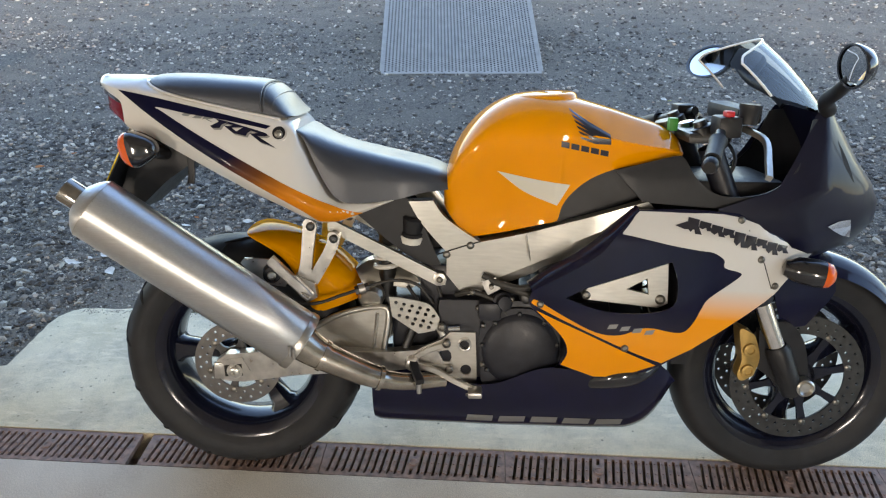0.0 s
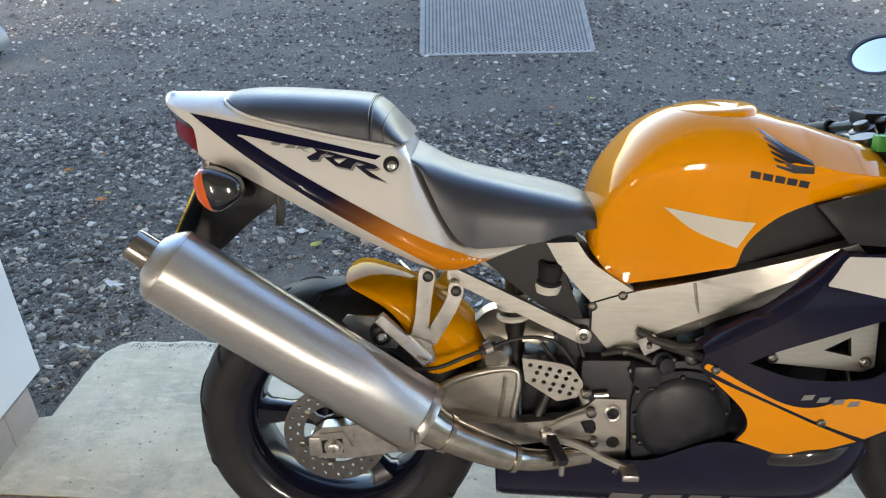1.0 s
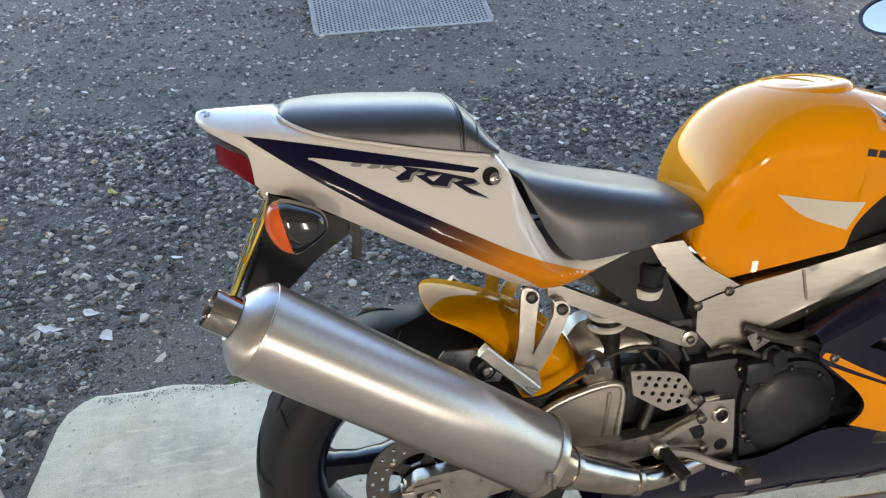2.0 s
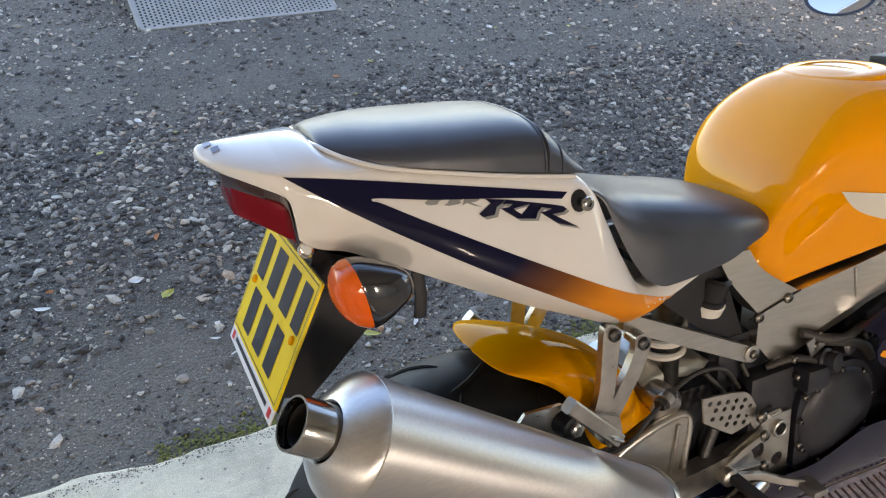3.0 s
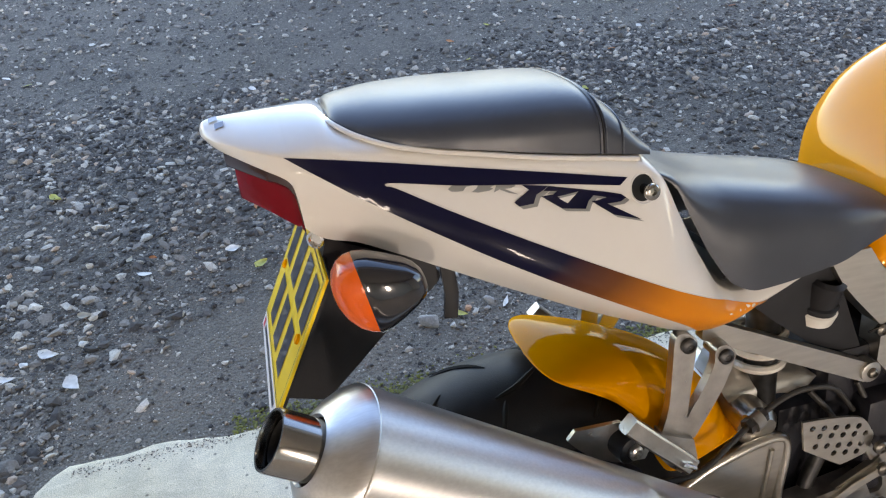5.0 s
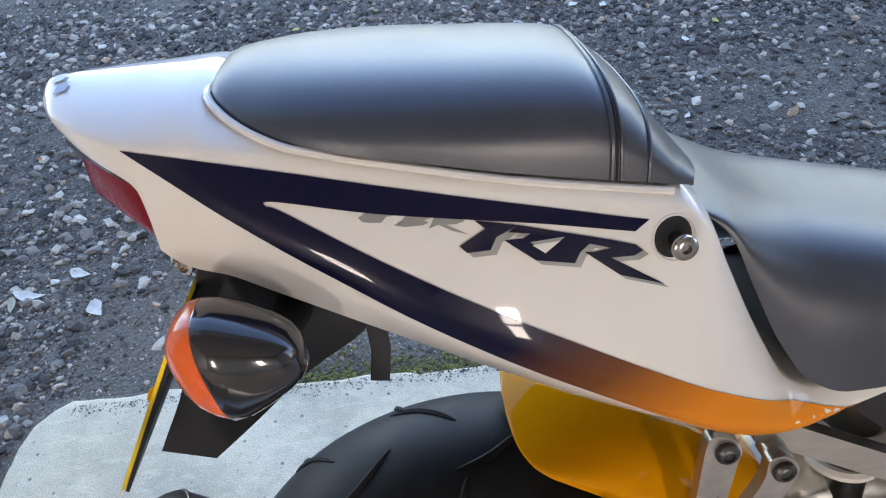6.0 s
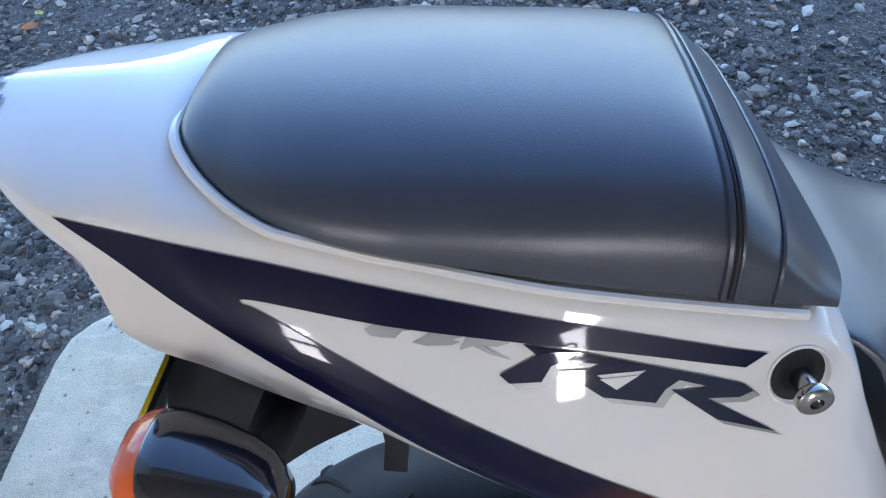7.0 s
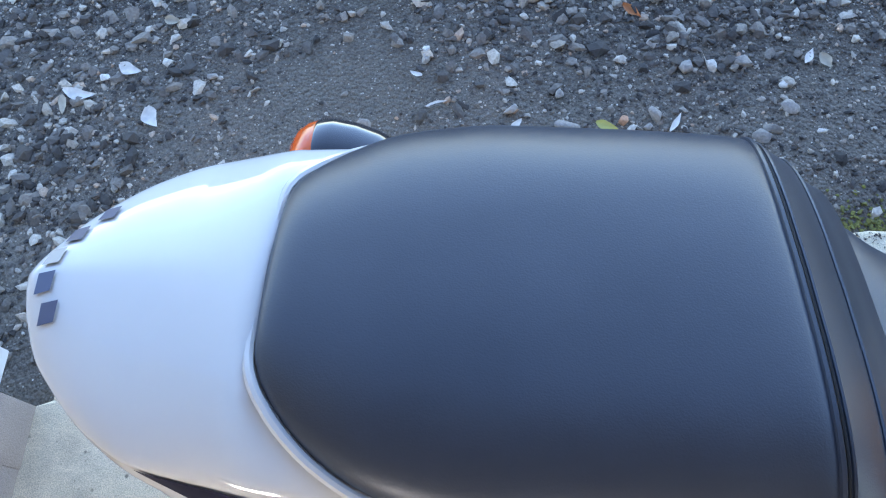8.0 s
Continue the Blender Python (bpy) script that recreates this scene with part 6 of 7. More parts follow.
# -- fuel tank --
k_top = sm([(0.512, 0.775), (0.520, 0.815), (0.534, 0.852), (0.556, 0.890), (0.596, 0.936), (0.636, 0.964), (0.676, 0.981), (0.729, 0.989), (0.80, 0.981), (0.88, 0.961), (0.96, 0.936), (1.029, 0.913), (1.058, 0.894), (1.072, 0.876), (1.078, 0.858)])
k_low = sm([(0.512, 0.722), (0.519, 0.709), (0.585, 0.650), (0.613, 0.654), (0.748, 0.692), (0.778, 0.702), (0.787, 0.735), (0.812, 0.772), (0.859, 0.808), (0.917, 0.829), (0.98, 0.838), (1.045, 0.838), (1.078, 0.848)])
k_wide = sm([(0.512, 0.050), (0.518, 0.075), (0.530, 0.096), (0.56, 0.116), (0.60, 0.128), (0.66, 0.136), (0.72, 0.141), (0.80, 0.146), (0.88, 0.146), (0.97, 0.138), (1.03, 0.116), (1.064, 0.080), (1.078, 0.035)])
k_mid = sm([(0.512, 0.755), (0.55, 0.835), (0.62, 0.885), (0.72, 0.895), (0.82, 0.902), (0.88, 0.898), (0.94, 0.886), (1.03, 0.870), (1.078, 0.853)])
rings = []
for x in np.concatenate([np.linspace(0.512, 0.56, 22), np.linspace(0.565, 0.775, 40), np.linspace(0.778, 0.83, 18), np.linspace(0.835, 1.078, 44)]):
    zt, zb, w, zm = k_top(x), k_low(x), k_wide(x), k_mid(x)
    zm = min(max(zm, zb + 0.004), zt - 0.004)
    half = []
    facet = min(1.0, max(0.0, (x - 0.79) / 0.10))
    knee = 0.42 * math.exp(-((x - 0.61) / 0.13) ** 2)
    for j in range(15):
        u = j / 14
        s = u * u * (3 - 2 * u)
        half.append((-w * (0.86 - knee * 0.7 + (0.14 + knee * 0.7) * s - knee * 0.35 * math.sin(math.pi * u) * (1 - u)), zb + (zm - zb) * u))
    for j in range(1, 15):
        a = math.pi / 2 * j / 14
        y, z = w * math.cos(a) ** 0.85, zm + (zt - zm) * math.sin(a) ** 0.95
        u = j / 14
        flat_y, flat_z = w * (1 - 0.62 * u / 0.6 if u < 0.6 else 0.38 * (1 - u) / 0.4), zm + (zt - zm) * (0.90 * u / 0.6 if u < 0.6 else 1 - 0.10 * ((1 - u) / 0.4) ** 2)
        half.append((-(y + facet * (flat_y - y)), z + facet * (flat_z - z)))
    rings.append([(x, y, z) for y, z in half] + [(x, -y, z) for y, z in half[-2::-1]])
tank = part("fuel_tank", loft(rings, False, True), orange_paint, bike, "glossy orange fuel tank with dark wing mark and cream flash", 55)
tank_tree = bvh_of(tank)
for sgn in (-1, 1):
    part("cream_flash", decal(rim([(0.636, 0.817, 1), (0.72, 0.800), (0.803, 0.788, 1), (0.776, 0.738, 1), (0.70, 0.768)], 5), tank_tree, 0.0018, 0.012, sgn), white_mark, tank)
    for k in range(6):
        t = k / 5
        ax0, az0 = 0.792 + 0.024 * t, 0.957 - 0.058 * t
        bx0, bz0 = 0.884 + 0.002 * t, 0.902 - 0.017 * t
        mx0, mz0 = (ax0 + bx0) / 2, (az0 + bz0) / 2 - 0.004
        d = 0.0044 - 0.0010 * t
        part("wing_bar", decal([(ax0, az0 + d * 0.6), (mx0, mz0 + d), (bx0, bz0 + d * 0.5), (bx0, bz0 - d * 0.5), (mx0, mz0 - d), (ax0 + 0.004, az0 - d)], tank_tree, 0.0009, 0.012, sgn), dark_mark, tank)
    for k in range(5):
        u = 0.776 + 0.0222 * k
        z = 0.890 - 0.0045 * k
        part("tank_mark", decal([(u, z), (u + 0.018, z - 0.0035), (u + 0.018, z - 0.0165), (u, z - 0.013)], tank_tree, 0.0009, 0.012, sgn), dark_mark, tank)
plateau = part("filler_plateau", lathe([(-0.020, 0.085), (0.000, 0.080), (0.005, 0.074), (0.007, 0.066), (0.007, 0.050), (0.004, 0.048), (0.004, 0.0)], (0.745, 0, k_top(0.745) - 0.009), (-0.06, 0, 1), 40), orange_paint, tank, "raised orange filler surround", 50)
part("fuel_cap", lathe([(0.0, 0.046), (0.004, 0.045), (0.006, 0.036), (0.006, 0.0)], (0.745, 0, k_top(0.745) - 0.008), (-0.06, 0, 1), 36), cast_alloy, tank, "metal filler cap")
for sgn in (-1, 1):
    intake = rim([(0.775, 0.690, 1), (0.795, 0.745), (0.830, 0.790), (0.89, 0.818), (0.96, 0.840, 1), (0.985, 0.765, 1), (0.88, 0.722)], 4)
    part("intake_cover", sheet(intake, lambda x, z: 0.098, 0.01, (), 0.02, sgn), black_plastic, bike, "black plastic air duct cover")

# -- fairings --
sx = sm([(0.70, 0.165), (0.80, 0.188), (0.95, 0.200), (1.08, 0.198), (1.20, 0.180), (1.32, 0.145), (1.40, 0.110)])


def side_y(x, z):
    y = sx(x)
    y -= 0.55 * max(0, 0.42 - z) ** 1.2
    y -= 0.35 * max(0, z - 0.68)
    return y


outline = rim([(0.722, 0.545, 1), (0.793, 0.591), (0.867, 0.642), (0.905, 0.690), (0.955, 0.744, 1), (1.074, 0.745), (1.185, 0.735, 1), (1.376, 0.643, 1), (1.303, 0.571), (1.254, 0.524), (1.10, 0.425), (1.026, 0.372, 1),
               (0.99, 0.352), (0.888, 0.330), (0.793, 0.362, 1), (0.806, 0.402), (0.790, 0.445), (0.727, 0.500), (0.716, 0.525, 1)], 5)
vent = rim([(0.798, 0.536, 1), (0.846, 0.563), (0.94, 0.600), (1.030, 0.630, 1), (1.047, 0.580), (1.041, 0.526), (0.978, 0.506), (0.875, 0.511)], 4)
white_fade = fade("white_to_orange", [(0.50, ORANGE), (0.605, ORANGE), (0.680, WHITE), (0.85, WHITE)], (0.10, 0, 1))
for sgn in (-1, 1):
    ob = part("side_fairing", sheet(outline, side_y, 0.004, [vent], 0.02, sgn), navy_paint, bike, "navy side fairing with white and orange paint and a vent", 60)
    ft = bvh_of(ob)
    wo = rim([(0.906, 0.693, 1), (0.953, 0.741, 1), (1.044, 0.738), (1.180, 0.727), (1.372, 0.642, 1), (1.303, 0.573), (1.254, 0.527), (1.028, 0.381, 1), (0.963, 0.408), (0.745, 0.505), (0.722, 0.521, 1), (0.735, 0.525),
              (0.80, 0.490), (0.870, 0.457), (0.925, 0.453), (0.983, 0.472), (1.045, 0.462), (1.072, 0.465), (1.092, 0.490), (1.105, 0.520), (1.122, 0.546), (1.184, 0.590), (1.188, 0.603), (1.150, 0.616), (1.146, 0.635), (1.120, 0.652), (1.090, 0.657, 1), (1.033, 0.667), (0.951, 0.685)], 4)
    part("white_panel", decal(wo, ft, 0.0012, 0.016, sgn), white_fade, ob, "white paint fading to orange")
    lo = rim([(0.734, 0.500, 1), (0.850, 0.4515), (0.962, 0.4005), (1.016, 0.374, 1), (0.936, 0.340), (0.876, 0.334, 1), (0.797, 0.364, 1), (0.809, 0.402), (0.793, 0.443)], 4)
    part("orange_panel", decal(lo, ft, 0.0012, 0.016, sgn), orange_paint, ob, "orange lower panel")
    low_line = [(0.722, 0.545), (0.793, 0.591), (0.867, 0.642), (0.905, 0.690), (0.953, 0.742)]
    top_line = [(0.712, 0.556), (0.762, 0.596), (0.830, 0.642), (0.885, 0.690), (0.945, 0.748)]
    flange = loft([[(a[0], sgn * (side_y(*a) - 0.001), a[1]) for a in spline(low_line, 5)], [(0.5 * (a[0] + b[0]), sgn * (side_y(*a) - 0.010), 0.5 * (a[1] + b[1]) + 0.005) for a, b in zip(spline(low_line, 5), spline(top_line, 5))],
                   [(b[0], sgn * (side_y(*a) - 0.042), b[1]) for a, b in zip(spline(low_line, 5), spline(top_line, 5))]], False, False)
    bmesh.ops.solidify(flange, geom=flange.faces[:], thickness=0.002)
    part("top_flange", flange, navy_paint, ob, "folded navy upper edge", 50)
    for bx, bz in ((0.742, 0.516), (0.938, 0.421), (1.235, 0.632), (1.182, 0.722), (1.278, 0.566)):
        bolt(bx, sgn * (side_y(bx, bz) + 0.0012), bz, ob, 0.0085, sgn)
    for k in range(9):
        u = 1.062 + 0.0265 * k
        z = 0.728 - 0.30 * (u - 1.062)
        hgt = (0.036, 0.022, 0.026, 0.021, 0.035, 0.034, 0.023, 0.032, 0.022)[k]
        part("script_mark", decal([(u - 0.002, z + 0.002), (u + 0.023, z - 0.004), (u + 0.020, z - hgt * 0.5), (u + 0.027, z - hgt), (u + 0.012, z - hgt + 0.002), (u + 0.010, z - hgt * 0.6), (u + 0.002, z - hgt + 0.006), (u - 0.006, z - hgt * 0.55)], ft, 0.0032, 0.008, sgn), dark_mark, ob)
    part("script_line", decal([(1.030, 0.712), (1.062, 0.722), (1.075, 0.703), (1.050, 0.704)], ft, 0.0034, 0.008, sgn), dark_mark, ob)
    part("panel_gap", tube([(1.20, sgn * (side_y(1.20, 0.70) + 0.0005), 0.70), (1.245, sgn * (side_y(1.245, 0.62) + 0.0005), 0.62), (1.27, sgn * (side_y(1.27, 0.56) + 0.0005), 0.56)], 0.0016, 6), bore, ob)
    br = rim([(0.838, 0.538, 1), (0.851, 0.553, 1), (1.031, 0.616, 1), (1.037, 0.520, 1), (1.016, 0.509, 1), (0.852, 0.526, 1)], 2)
    tri2 = [(0.940, 0.553), (0.986, 0.580), (0.992, 0.541)]
    st = part("engine_hanger", sheet(br, lambda x, z: 0.165, 0.012, [tri2], 0, sgn), alloy, bike, "triangular alloy engine hanger")
    bolt(1.019, sgn * 0.166, 0.529, st, 0.012, sgn)
    bolt(0.848, sgn * 0.166, 0.537, st, 0.010, sgn)
    for k in range(4):
        part("grey_mark", decal([(0.90 + 0.028 * k, 0.478 - 0.004 * k), (0.92 + 0.028 * k, 0.480 - 0.004 * k), (0.915 + 0.028 * k, 0.469 - 0.004 * k), (0.895 + 0.028 * k, 0.467 - 0.004 * k)], ft, 0.002, 0.02, sgn), grey_mark, ob)

b_top = sm([(0.337, 0.276), (0.42, 0.284), (0.62, 0.290), (0.78, 0.345), (0.89, 0.335), (1.00, 0.355), (1.045, 0.350), (1.088, 0.300)])
b_low = sm([(0.337, 0.139), (0.345, 0.133), (0.40, 0.131), (0.70, 0.131), (0.97, 0.133), (1.03, 0.154), (1.065, 0.205), (1.088, 0.285)])
b_wide = sm([(0.337, 0.105), (0.5, 0.120), (0.8, 0.150), (0.98, 0.155), (1.05, 0.140), (1.088, 0.11)])
rings = []
for x in np.linspace(0.337, 1.088, 56):
    zt, zb, w = b_top(x), b_low(x), b_wide(x)
    zb = min(zb, zt - 0.005)
    half = [(-w * a, zt - k * (zt - zb)) for a, k in ((1, 0), (0.985, 0.15), (0.95, 0.32), (0.88, 0.50), (0.77, 0.67), (0.62, 0.82), (0.46, 0.93), (0.32, 0.985), (0.16, 1.0), (0, 1.0))]
    rings.append([(x, y, z) for y, z in half] + [(x, -y, z) for y, z in half[-2::-1]])
bl = loft(rings, False, False)
bmesh.ops.solidify(bl, geom=bl.faces[:], thickness=0.003)
belly = part("belly_pan", bl, navy_paint, bike, "dark navy belly pan", 50)
bt = bvh_of(belly)
for k in range(5):
    u = 0.575 + 0.081 * k
    part("pale_mark", decal([(u + 0.004, 0.194), (u + 0.068, 0.195), (u + 0.066, 0.171), (u, 0.169)], bt, 0.0015, 0.02), grey_mark, belly)

# upper cowl: stacked outlines that run from the back of one side round the nose to the other
levels = [(0.625, 1.30, 1.45, 0.120), (0.655, 1.25, 1.51, 0.150), (0.70, 1.16, 1.55, 0.165), (0.745, 1.13, 1.555, 0.165), (0.79, 1.26, 1.53, 0.155), (0.84, 1.29, 1.49, 0.140), (0.90, 1.32, 1.45, 0.125), (0.955, 1.345, 1.41, 0.105)]
rings = []
for z, xb, xn, w in levels:
    ring = []
    for k in range(41):
        u = -1 + 2 * k / 40
        a = abs(u)
        x = xb + (xn - xb) * (1 - a ** 2.2)
        y = w * math.copysign(min(1, a * 1.25) ** 0.9, u)
        ring.append((x, y, z))
    rings.append(ring)
cw = loft([[tuple(q) for q in r] for r in rings], False, False)
bmesh.ops.solidify(cw, geom=cw.faces[:], thickness=0.004)
cowl = part("upper_cowl", cw, cowl_paint, bike, "navy upper cowl round the headlamp", 50)
cowl_tree = bvh_of(cowl)
for sgn in (-1, 1):
    part("headlamp", decal(rim([(1.384, 0.704, 1), (1.415, 0.714), (1.445, 0.716, 1), (1.456, 0.672, 1), (1.425, 0.682)], 4), cowl_tree, 0.004, 0.010, sgn), lamp_sky_glint, cowl, "pale metal foil for the sky reflection on the headlamp glass")
for sgn in (-1, 1):
    inn = rim([(0.90, 0.826, 1), (1.03, 0.858), (1.055, 0.852, 1), (1.085, 0.806), (1.14, 0.772), (1.22, 0.775), (1.27, 0.800), (1.31, 0.85), (1.335, 0.94, 1), (1.365, 0.945, 1), (1.42, 0.86), (1.45, 0.79, 1), (1.30, 0.752), (1.18, 0.742), (0.965, 0.755, 1)], 4)
    part("inner_cowl", sheet(inn, lambda x, z: 0.150 - 0.25 * max(0, x - 1.30) - 0.20 * max(0, z - 0.80), 0.004, (), 0.02, sgn), black_plastic, bike, "matt black inner cowl trim", 50)
    bolt(1.184, sgn * 0.152, 0.752, bike, 0.0075, sgn)
    fs = part("front_signal", lathe([(0, 0.030), (0.02, 0.033), (0.06, 0.030), (0.085, 0.018), (0.09, 0.0)], (1.375, sgn * 0.185, 0.602), (-1, -sgn * 0.3, 0.12), 28), gloss_black, bike, "gloss black front indicator with amber lens")
    part("lens", lathe([(0, 0.030), (-0.012, 0.027), (-0.022, 0.015), (-0.024, 0.0)], (1.375, sgn * 0.185, 0.602), (-1, -sgn * 0.3, 0.12), 28), amber_lens, fs)

# windscreen
rings = []
for k in range(22):
    ring = []
    for u in np.linspace(-1, 1, 33):
        a = abs(u)
        t0, t1 = -0.28 + 0.42 * a ** 1.5, 1 - 0.12 * max(0.0, (a - 0.82) / 0.18) ** 2
        t = t0 + (t1 - t0) * k / 21
        cx0, cz0 = 1.382 - 0.138 * t, 0.986 + 0.127 * t - 0.03 * t * (t - 1)
        sx0, sz0 = 1.236 - 0.093 * t, 0.978 + 0.092 * t - 0.02 * t * (t - 1)
        q = math.sqrt(u * u + 0.03) - 0.173 + 0.155 * u * u
        ring.append((cx0 + (sx0 - cx0) * q, (0.146 - 0.004 * max(0, t) ** 2) * math.copysign(a ** 0.9, u), cz0 + (sz0 - cz0) * q))
    rings.append(ring)
sc = loft(rings, False, False)
bmesh.ops.solidify(sc, geom=sc.faces[:], thickness=0.003)
screen = part("windscreen", sc, clear_screen, bike, "clear bubble windscreen", 60)
screen.visible_shadow = False
edge = [r[0] for r in rings] + list(rings[-1][1:-1]) + [r[-1] for r in rings[::-1]]
part("screen_edge", tube(edge, 0.0028, 6), material("screen_edge", (0.80, 0.82, 0.83), 0.25, vary=0.05), screen)

# mirrors
for sgn in (-1, 1):
    cx, cy, cz = (1.305, -0.320, 1.062) if sgn < 0 else (1.262, 0.405, 1.053)
    face = (0.98, 0.05, 0.10) if sgn < 0 else (0.72, 0.42, -0.50)
    sh = lathe([(0.040, 0.0), (0.036, 0.022), (0.020, 0.045), (0.0, 0.056), (-0.004, 0.056), (-0.004, 0.050)], (cx, cy, cz), face, 32, (1.0, 0.78) if sgn < 0 else (1.45, 0.95))
    mi = part("mirror", sh, gloss_black, bike, "black oval rear-view mirror on a stalk", 60)
    part("mirror_glass", lathe([(-0.001, 0.051), (-0.0022, 0.040), (-0.0032, 0.025), (-0.0037, 0.010), (-0.0038, 0.0)], (cx, cy, cz), face, 32, (1.0, 0.78) if sgn < 0 else (1.45, 0.95)), mirror_glass, mi)
    part("stalk", tube(spline([(1.315, sgn * 0.30, 1.04), (1.325, sgn * 0.23, 1.01), (1.35, sgn * 0.13, 0.985), (1.37, sgn * 0.10, 0.96)], 5), [0.013 + 0.0004 * k for k in range(16)], 14), black_plastic, mi)

# fork, caliper, front mudguard
rake = Vector((-math.sin(radians(23.5)), 0, math.cos(radians(23.5))))
for sgn in (-1, 1):
    foot = Vector((1.372, sgn * 0.100, 0.290))
    leg = part("fork_leg", lathe([(-0.02, 0.026), (0.02, 0.028), (0.10, 0.030), (0.115, 0.024)], foot, rake, 24), black_plastic, bike, "black fork foot with a chromed slider")
    part("slider", lathe([(0.10, 0.0215), (0.27, 0.0215)], foot, rake, 24), chrome, leg)
    part("outer_tube", lathe([(0.235, 0.026), (0.24, 0.029), (0.265, 0.029), (0.27, 0.027), (0.64, 0.027)], foot, rake, 24), engine_paint, leg)
    part("axle_clamp", lathe([(-0.01, 0.022), (0.015, 0.022), (0.018, 0.018), (0.012, 0.012), (0.012, 0.0)], (1.400, sgn * 0.112, 0.295), (0, sgn, 0), 20), alloy, leg)
    part("caliper_mount", sheet(rim([(1.285, 0.430, 1), (1.345, 0.455), (1.392, 0.410), (1.415, 0.330), (1.420, 0.275, 1), (1.360, 0.268), (1.330, 0.300), (1.292, 0.330, 1)], 4), lambda x, z: 0.094, 0.022, (), 0, sgn), black_plastic, leg, "black cast caliper mount")
    cal = part("brake_caliper", sheet(rim([(1.236, 0.436), (1.262, 0.428), (1.276, 0.412), (1.292, 0.360), (1.280, 0.320), (1.250, 0.303), (1.240, 0.320), (1.246, 0.356), (1.240, 0.395)], 4), lambda x, z: 0.108 - 0.3 * abs(x - 1.255), 0.045, (), 0.012, sgn), gold, bike, "gold anodised brake caliper")
    for bz in (0.330, 0.385):
        part("piston_cap", lathe([(0, 0.017), (0.006, 0.016), (0.007, 0.010), (0.004, 0.008), (0.004, 0.0)], (1.262, sgn * 0.107, bz), (0, sgn, 0), 18), gold, cal)
rings = []
for t in np.linspace(0, 1, 26):
    a = math.radians(20 + 115 * t)
    r = 0.318
    rings.append([(FC[0] + (r - 0.045 * abs(u) ** 2.5) * math.cos(a), 0.076 * u, FC[2] + (r - 0.045 * abs(u) ** 2.5) * math.sin(a)) for u in np.linspace(-1, 1, 13)])
fm = loft(rings, False, False)
bmesh.ops.solidify(fm, geom=fm.faces[:], thickness=0.003)
part("front_mudguard", fm, navy_paint, bike, "navy front mudguard", 60)
for sgn in (-1, 1):
    part("mudguard_stay", sheet(rim([(1.30, 0.56, 1), (1.42, 0.575), (1.46, 0.53), (1.40, 0.44, 1), (1.345, 0.43, 1)], 3), lambda x, z: 0.078, 0.004, (), 0.03, sgn), navy_paint, bike)

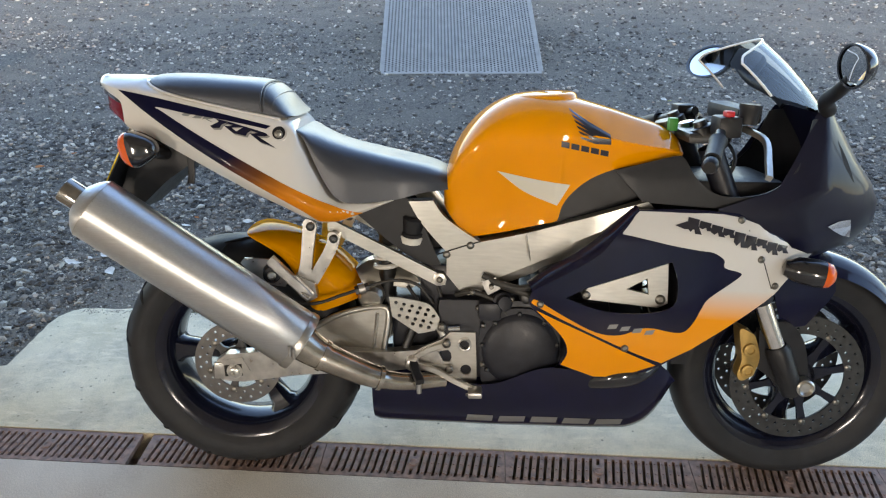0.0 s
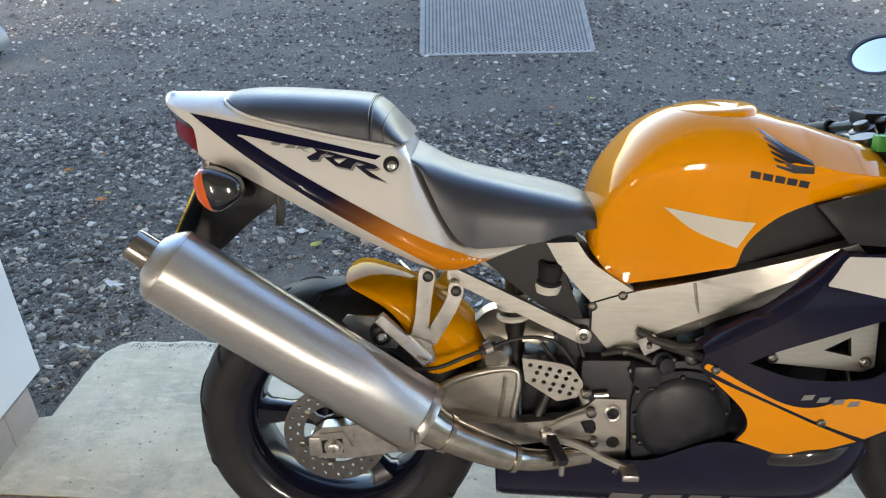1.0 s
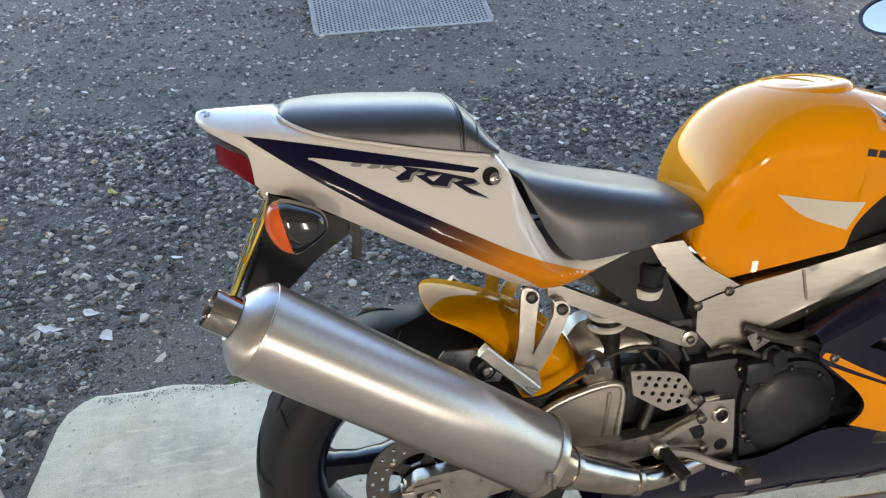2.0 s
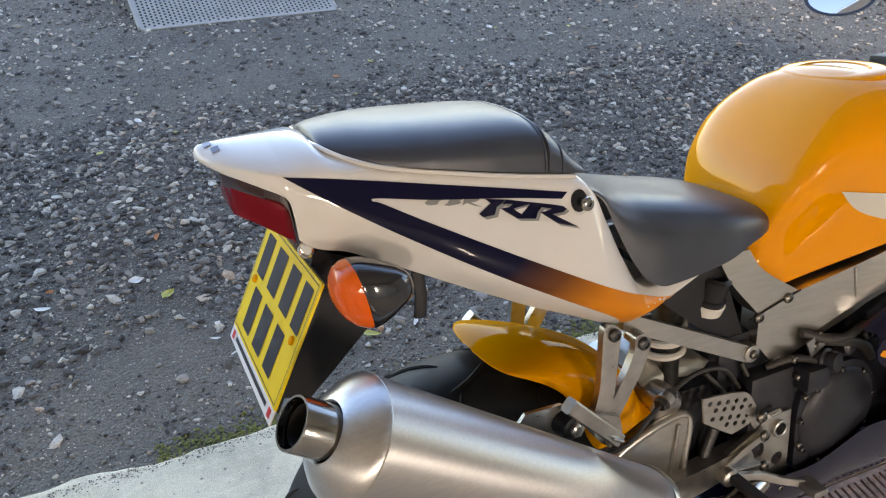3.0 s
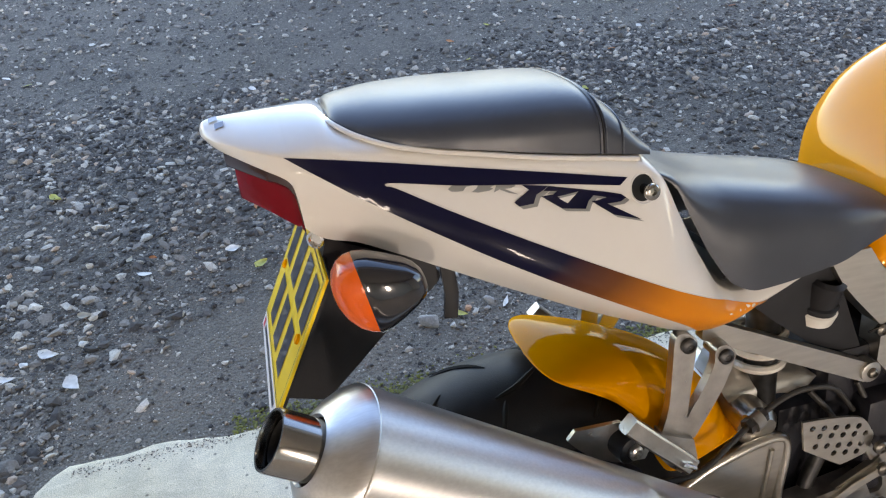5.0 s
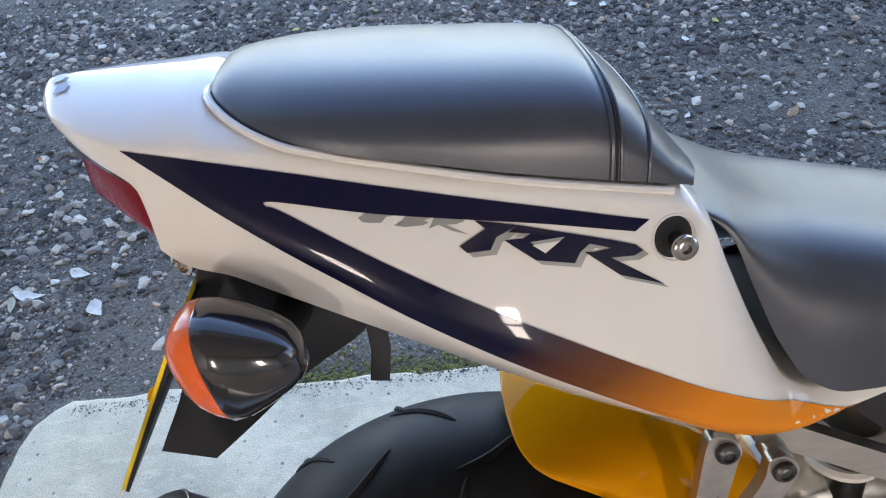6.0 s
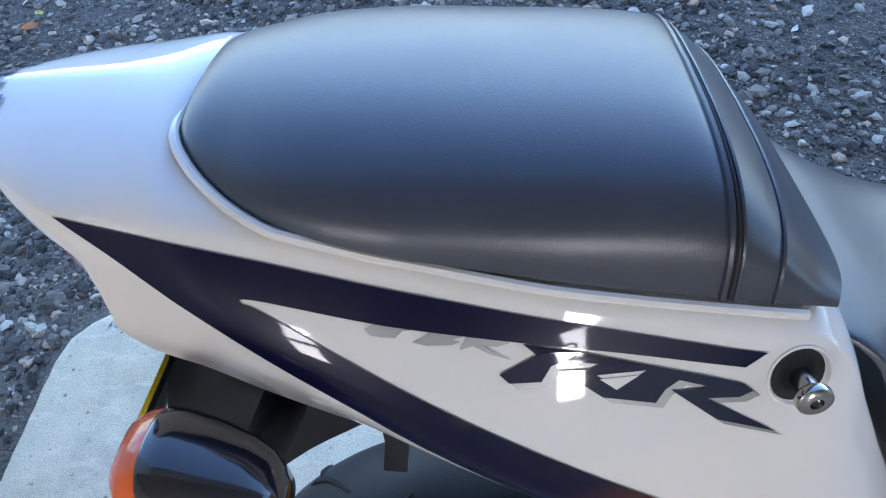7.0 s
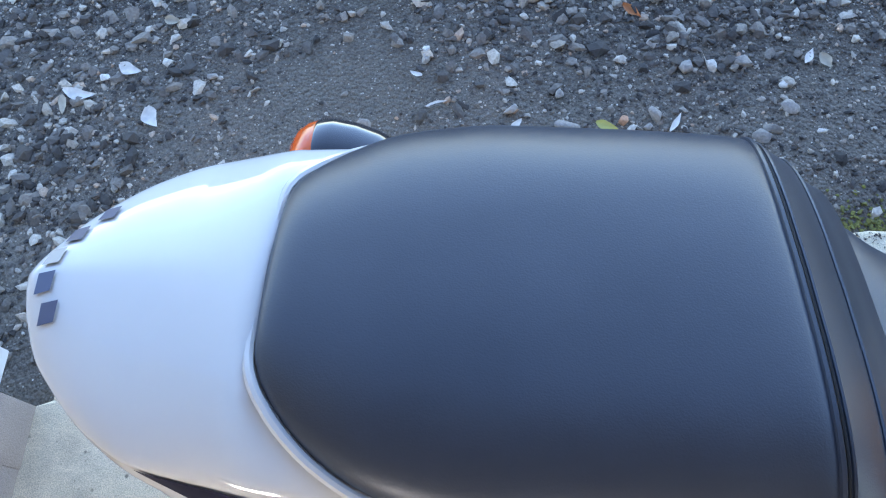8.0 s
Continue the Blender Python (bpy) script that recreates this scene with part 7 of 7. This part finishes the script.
# handlebars and controls
part("top_yoke", box(1.06, 1.15, -0.125, 0.125, 0.885, 0.91, 0.01), dark_steel, bike, "dark top yoke")
for sgn in (-1, 1):
    g0, g1 = Vector((1.125, sgn * 0.150, 0.925)), Vector((1.045, sgn * 0.345, 0.875))
    hb = part("handlebar", tube([g0 - (g1 - g0) * 0.25, g0, g0.lerp(g1, 0.5), g1], 0.011, 14), dark_steel, bike, "black clip-on handlebar with rubber grip")
    part("grip", lathe([(0, 0.017), (0.004, 0.020), (0.015, 0.0175), (0.10, 0.0172), (0.115, 0.0185), (0.118, 0.015)], g0.lerp(g1, 0.42), g1 - g0, 22), rubber, hb, "black rubber grip")
    part("bar_end", lathe([(0, 0.015), (0.018, 0.016), (0.024, 0.012), (0.025, 0.0)], g1, g1 - g0, 18), black_plastic, hb)
    part("switch_box", box(g0.x - 0.02, g0.x + 0.03, min(g0.y - 0.03 * sgn, g0.y + 0.04 * sgn), max(g0.y - 0.03 * sgn, g0.y + 0.04 * sgn), g0.z - 0.02, g0.z + 0.026, 0.008), black_plastic, hb)
    part("lever", bar(spline([(1.165, sgn * 0.165, 0.925), (1.195, sgn * 0.215, 0.905), (1.178, sgn * 0.290, 0.868), (1.165, sgn * 0.335, 0.845)], 5), 0.012, 0.013), alloy, hb, "bare alloy lever")
    part("fork_cap", lathe([(0, 0.026), (0.018, 0.025), (0.02, 0.016), (0.032, 0.014), (0.033, 0.0)], (1.10, sgn * 0.100, 0.905), (-0.4, 0, 0.92), 20), dark_steel, bike)
part("kill_switch", box(1.118, 1.138, -0.185, -0.160, 0.950, 0.963, 0.004), red_mark, bike, "red engine stop switch")
part("brake_reservoir", lathe([(0, 0.020), (0.03, 0.022), (0.034, 0.024), (0.042, 0.024), (0.044, 0.0)], (1.17, -0.17, 0.935), (0.1, 0, 1), 22), black_plastic, bike, "black brake fluid reservoir")
part("green_fitting", box(1.035, 1.055, -0.055, -0.035, 0.905, 0.935, 0.003), green_mark, bike)
part("steering_nut", lathe([(0, 0.020), (0.012, 0.020), (0.014, 0.014), (0.014, 0.0)], (1.095, 0, 0.910), (-0.3, 0, 1), 6), chrome, bike)
part("ignition_lock", lathe([(0, 0.024), (0.02, 0.022), (0.02, 0.0)], (1.045, 0, 0.905), (-0.3, 0, 1), 22), dark_steel, bike)
part("clocks", box(1.17, 1.23, -0.10, 0.10, 0.925, 0.965, 0.014), black_plastic, bike, "black instrument panel")
for k, (y0, y1) in enumerate(((-0.12, 0.05), (-0.10, 0.09), (0.03, -0.11))):
    part("cable", tube(spline([(1.13, y0, 0.93), (1.17, y0 * 0.6, 0.90), (1.19, y1 * 0.6, 0.84), (1.12, y1, 0.74)], 6), 0.005, 8), rubber_hose, bike)
part("head_inner", box(1.02, 1.30, -0.10, 0.10, 0.60, 0.80, 0.02), black_plastic, bike)


# the body stands a little over its left side: the far half is the broader one
more = sm([(-0.33, 0.028), (-0.24, 0.036), (-0.18, 0.044), (0.14, 0.046), (0.30, 0.036), (0.45, 0.030), (0.60, 0.030)])


def broaden(x, y):
    t = min(1.0, max(0.0, (y + 0.085) / 0.17))
    return y + more(x) * t * t * (3 - 2 * t)


for ob in bike.children_recursive:
    up = ob
    while up.parent is not bike:
        up = up.parent
    if up.name.split(".")[0] in ("rear_wheel", "front_wheel", "rear_hugger"):
        continue
    for v in ob.data.vertices:
        v.co.y = broaden(v.co.x, v.co.y)
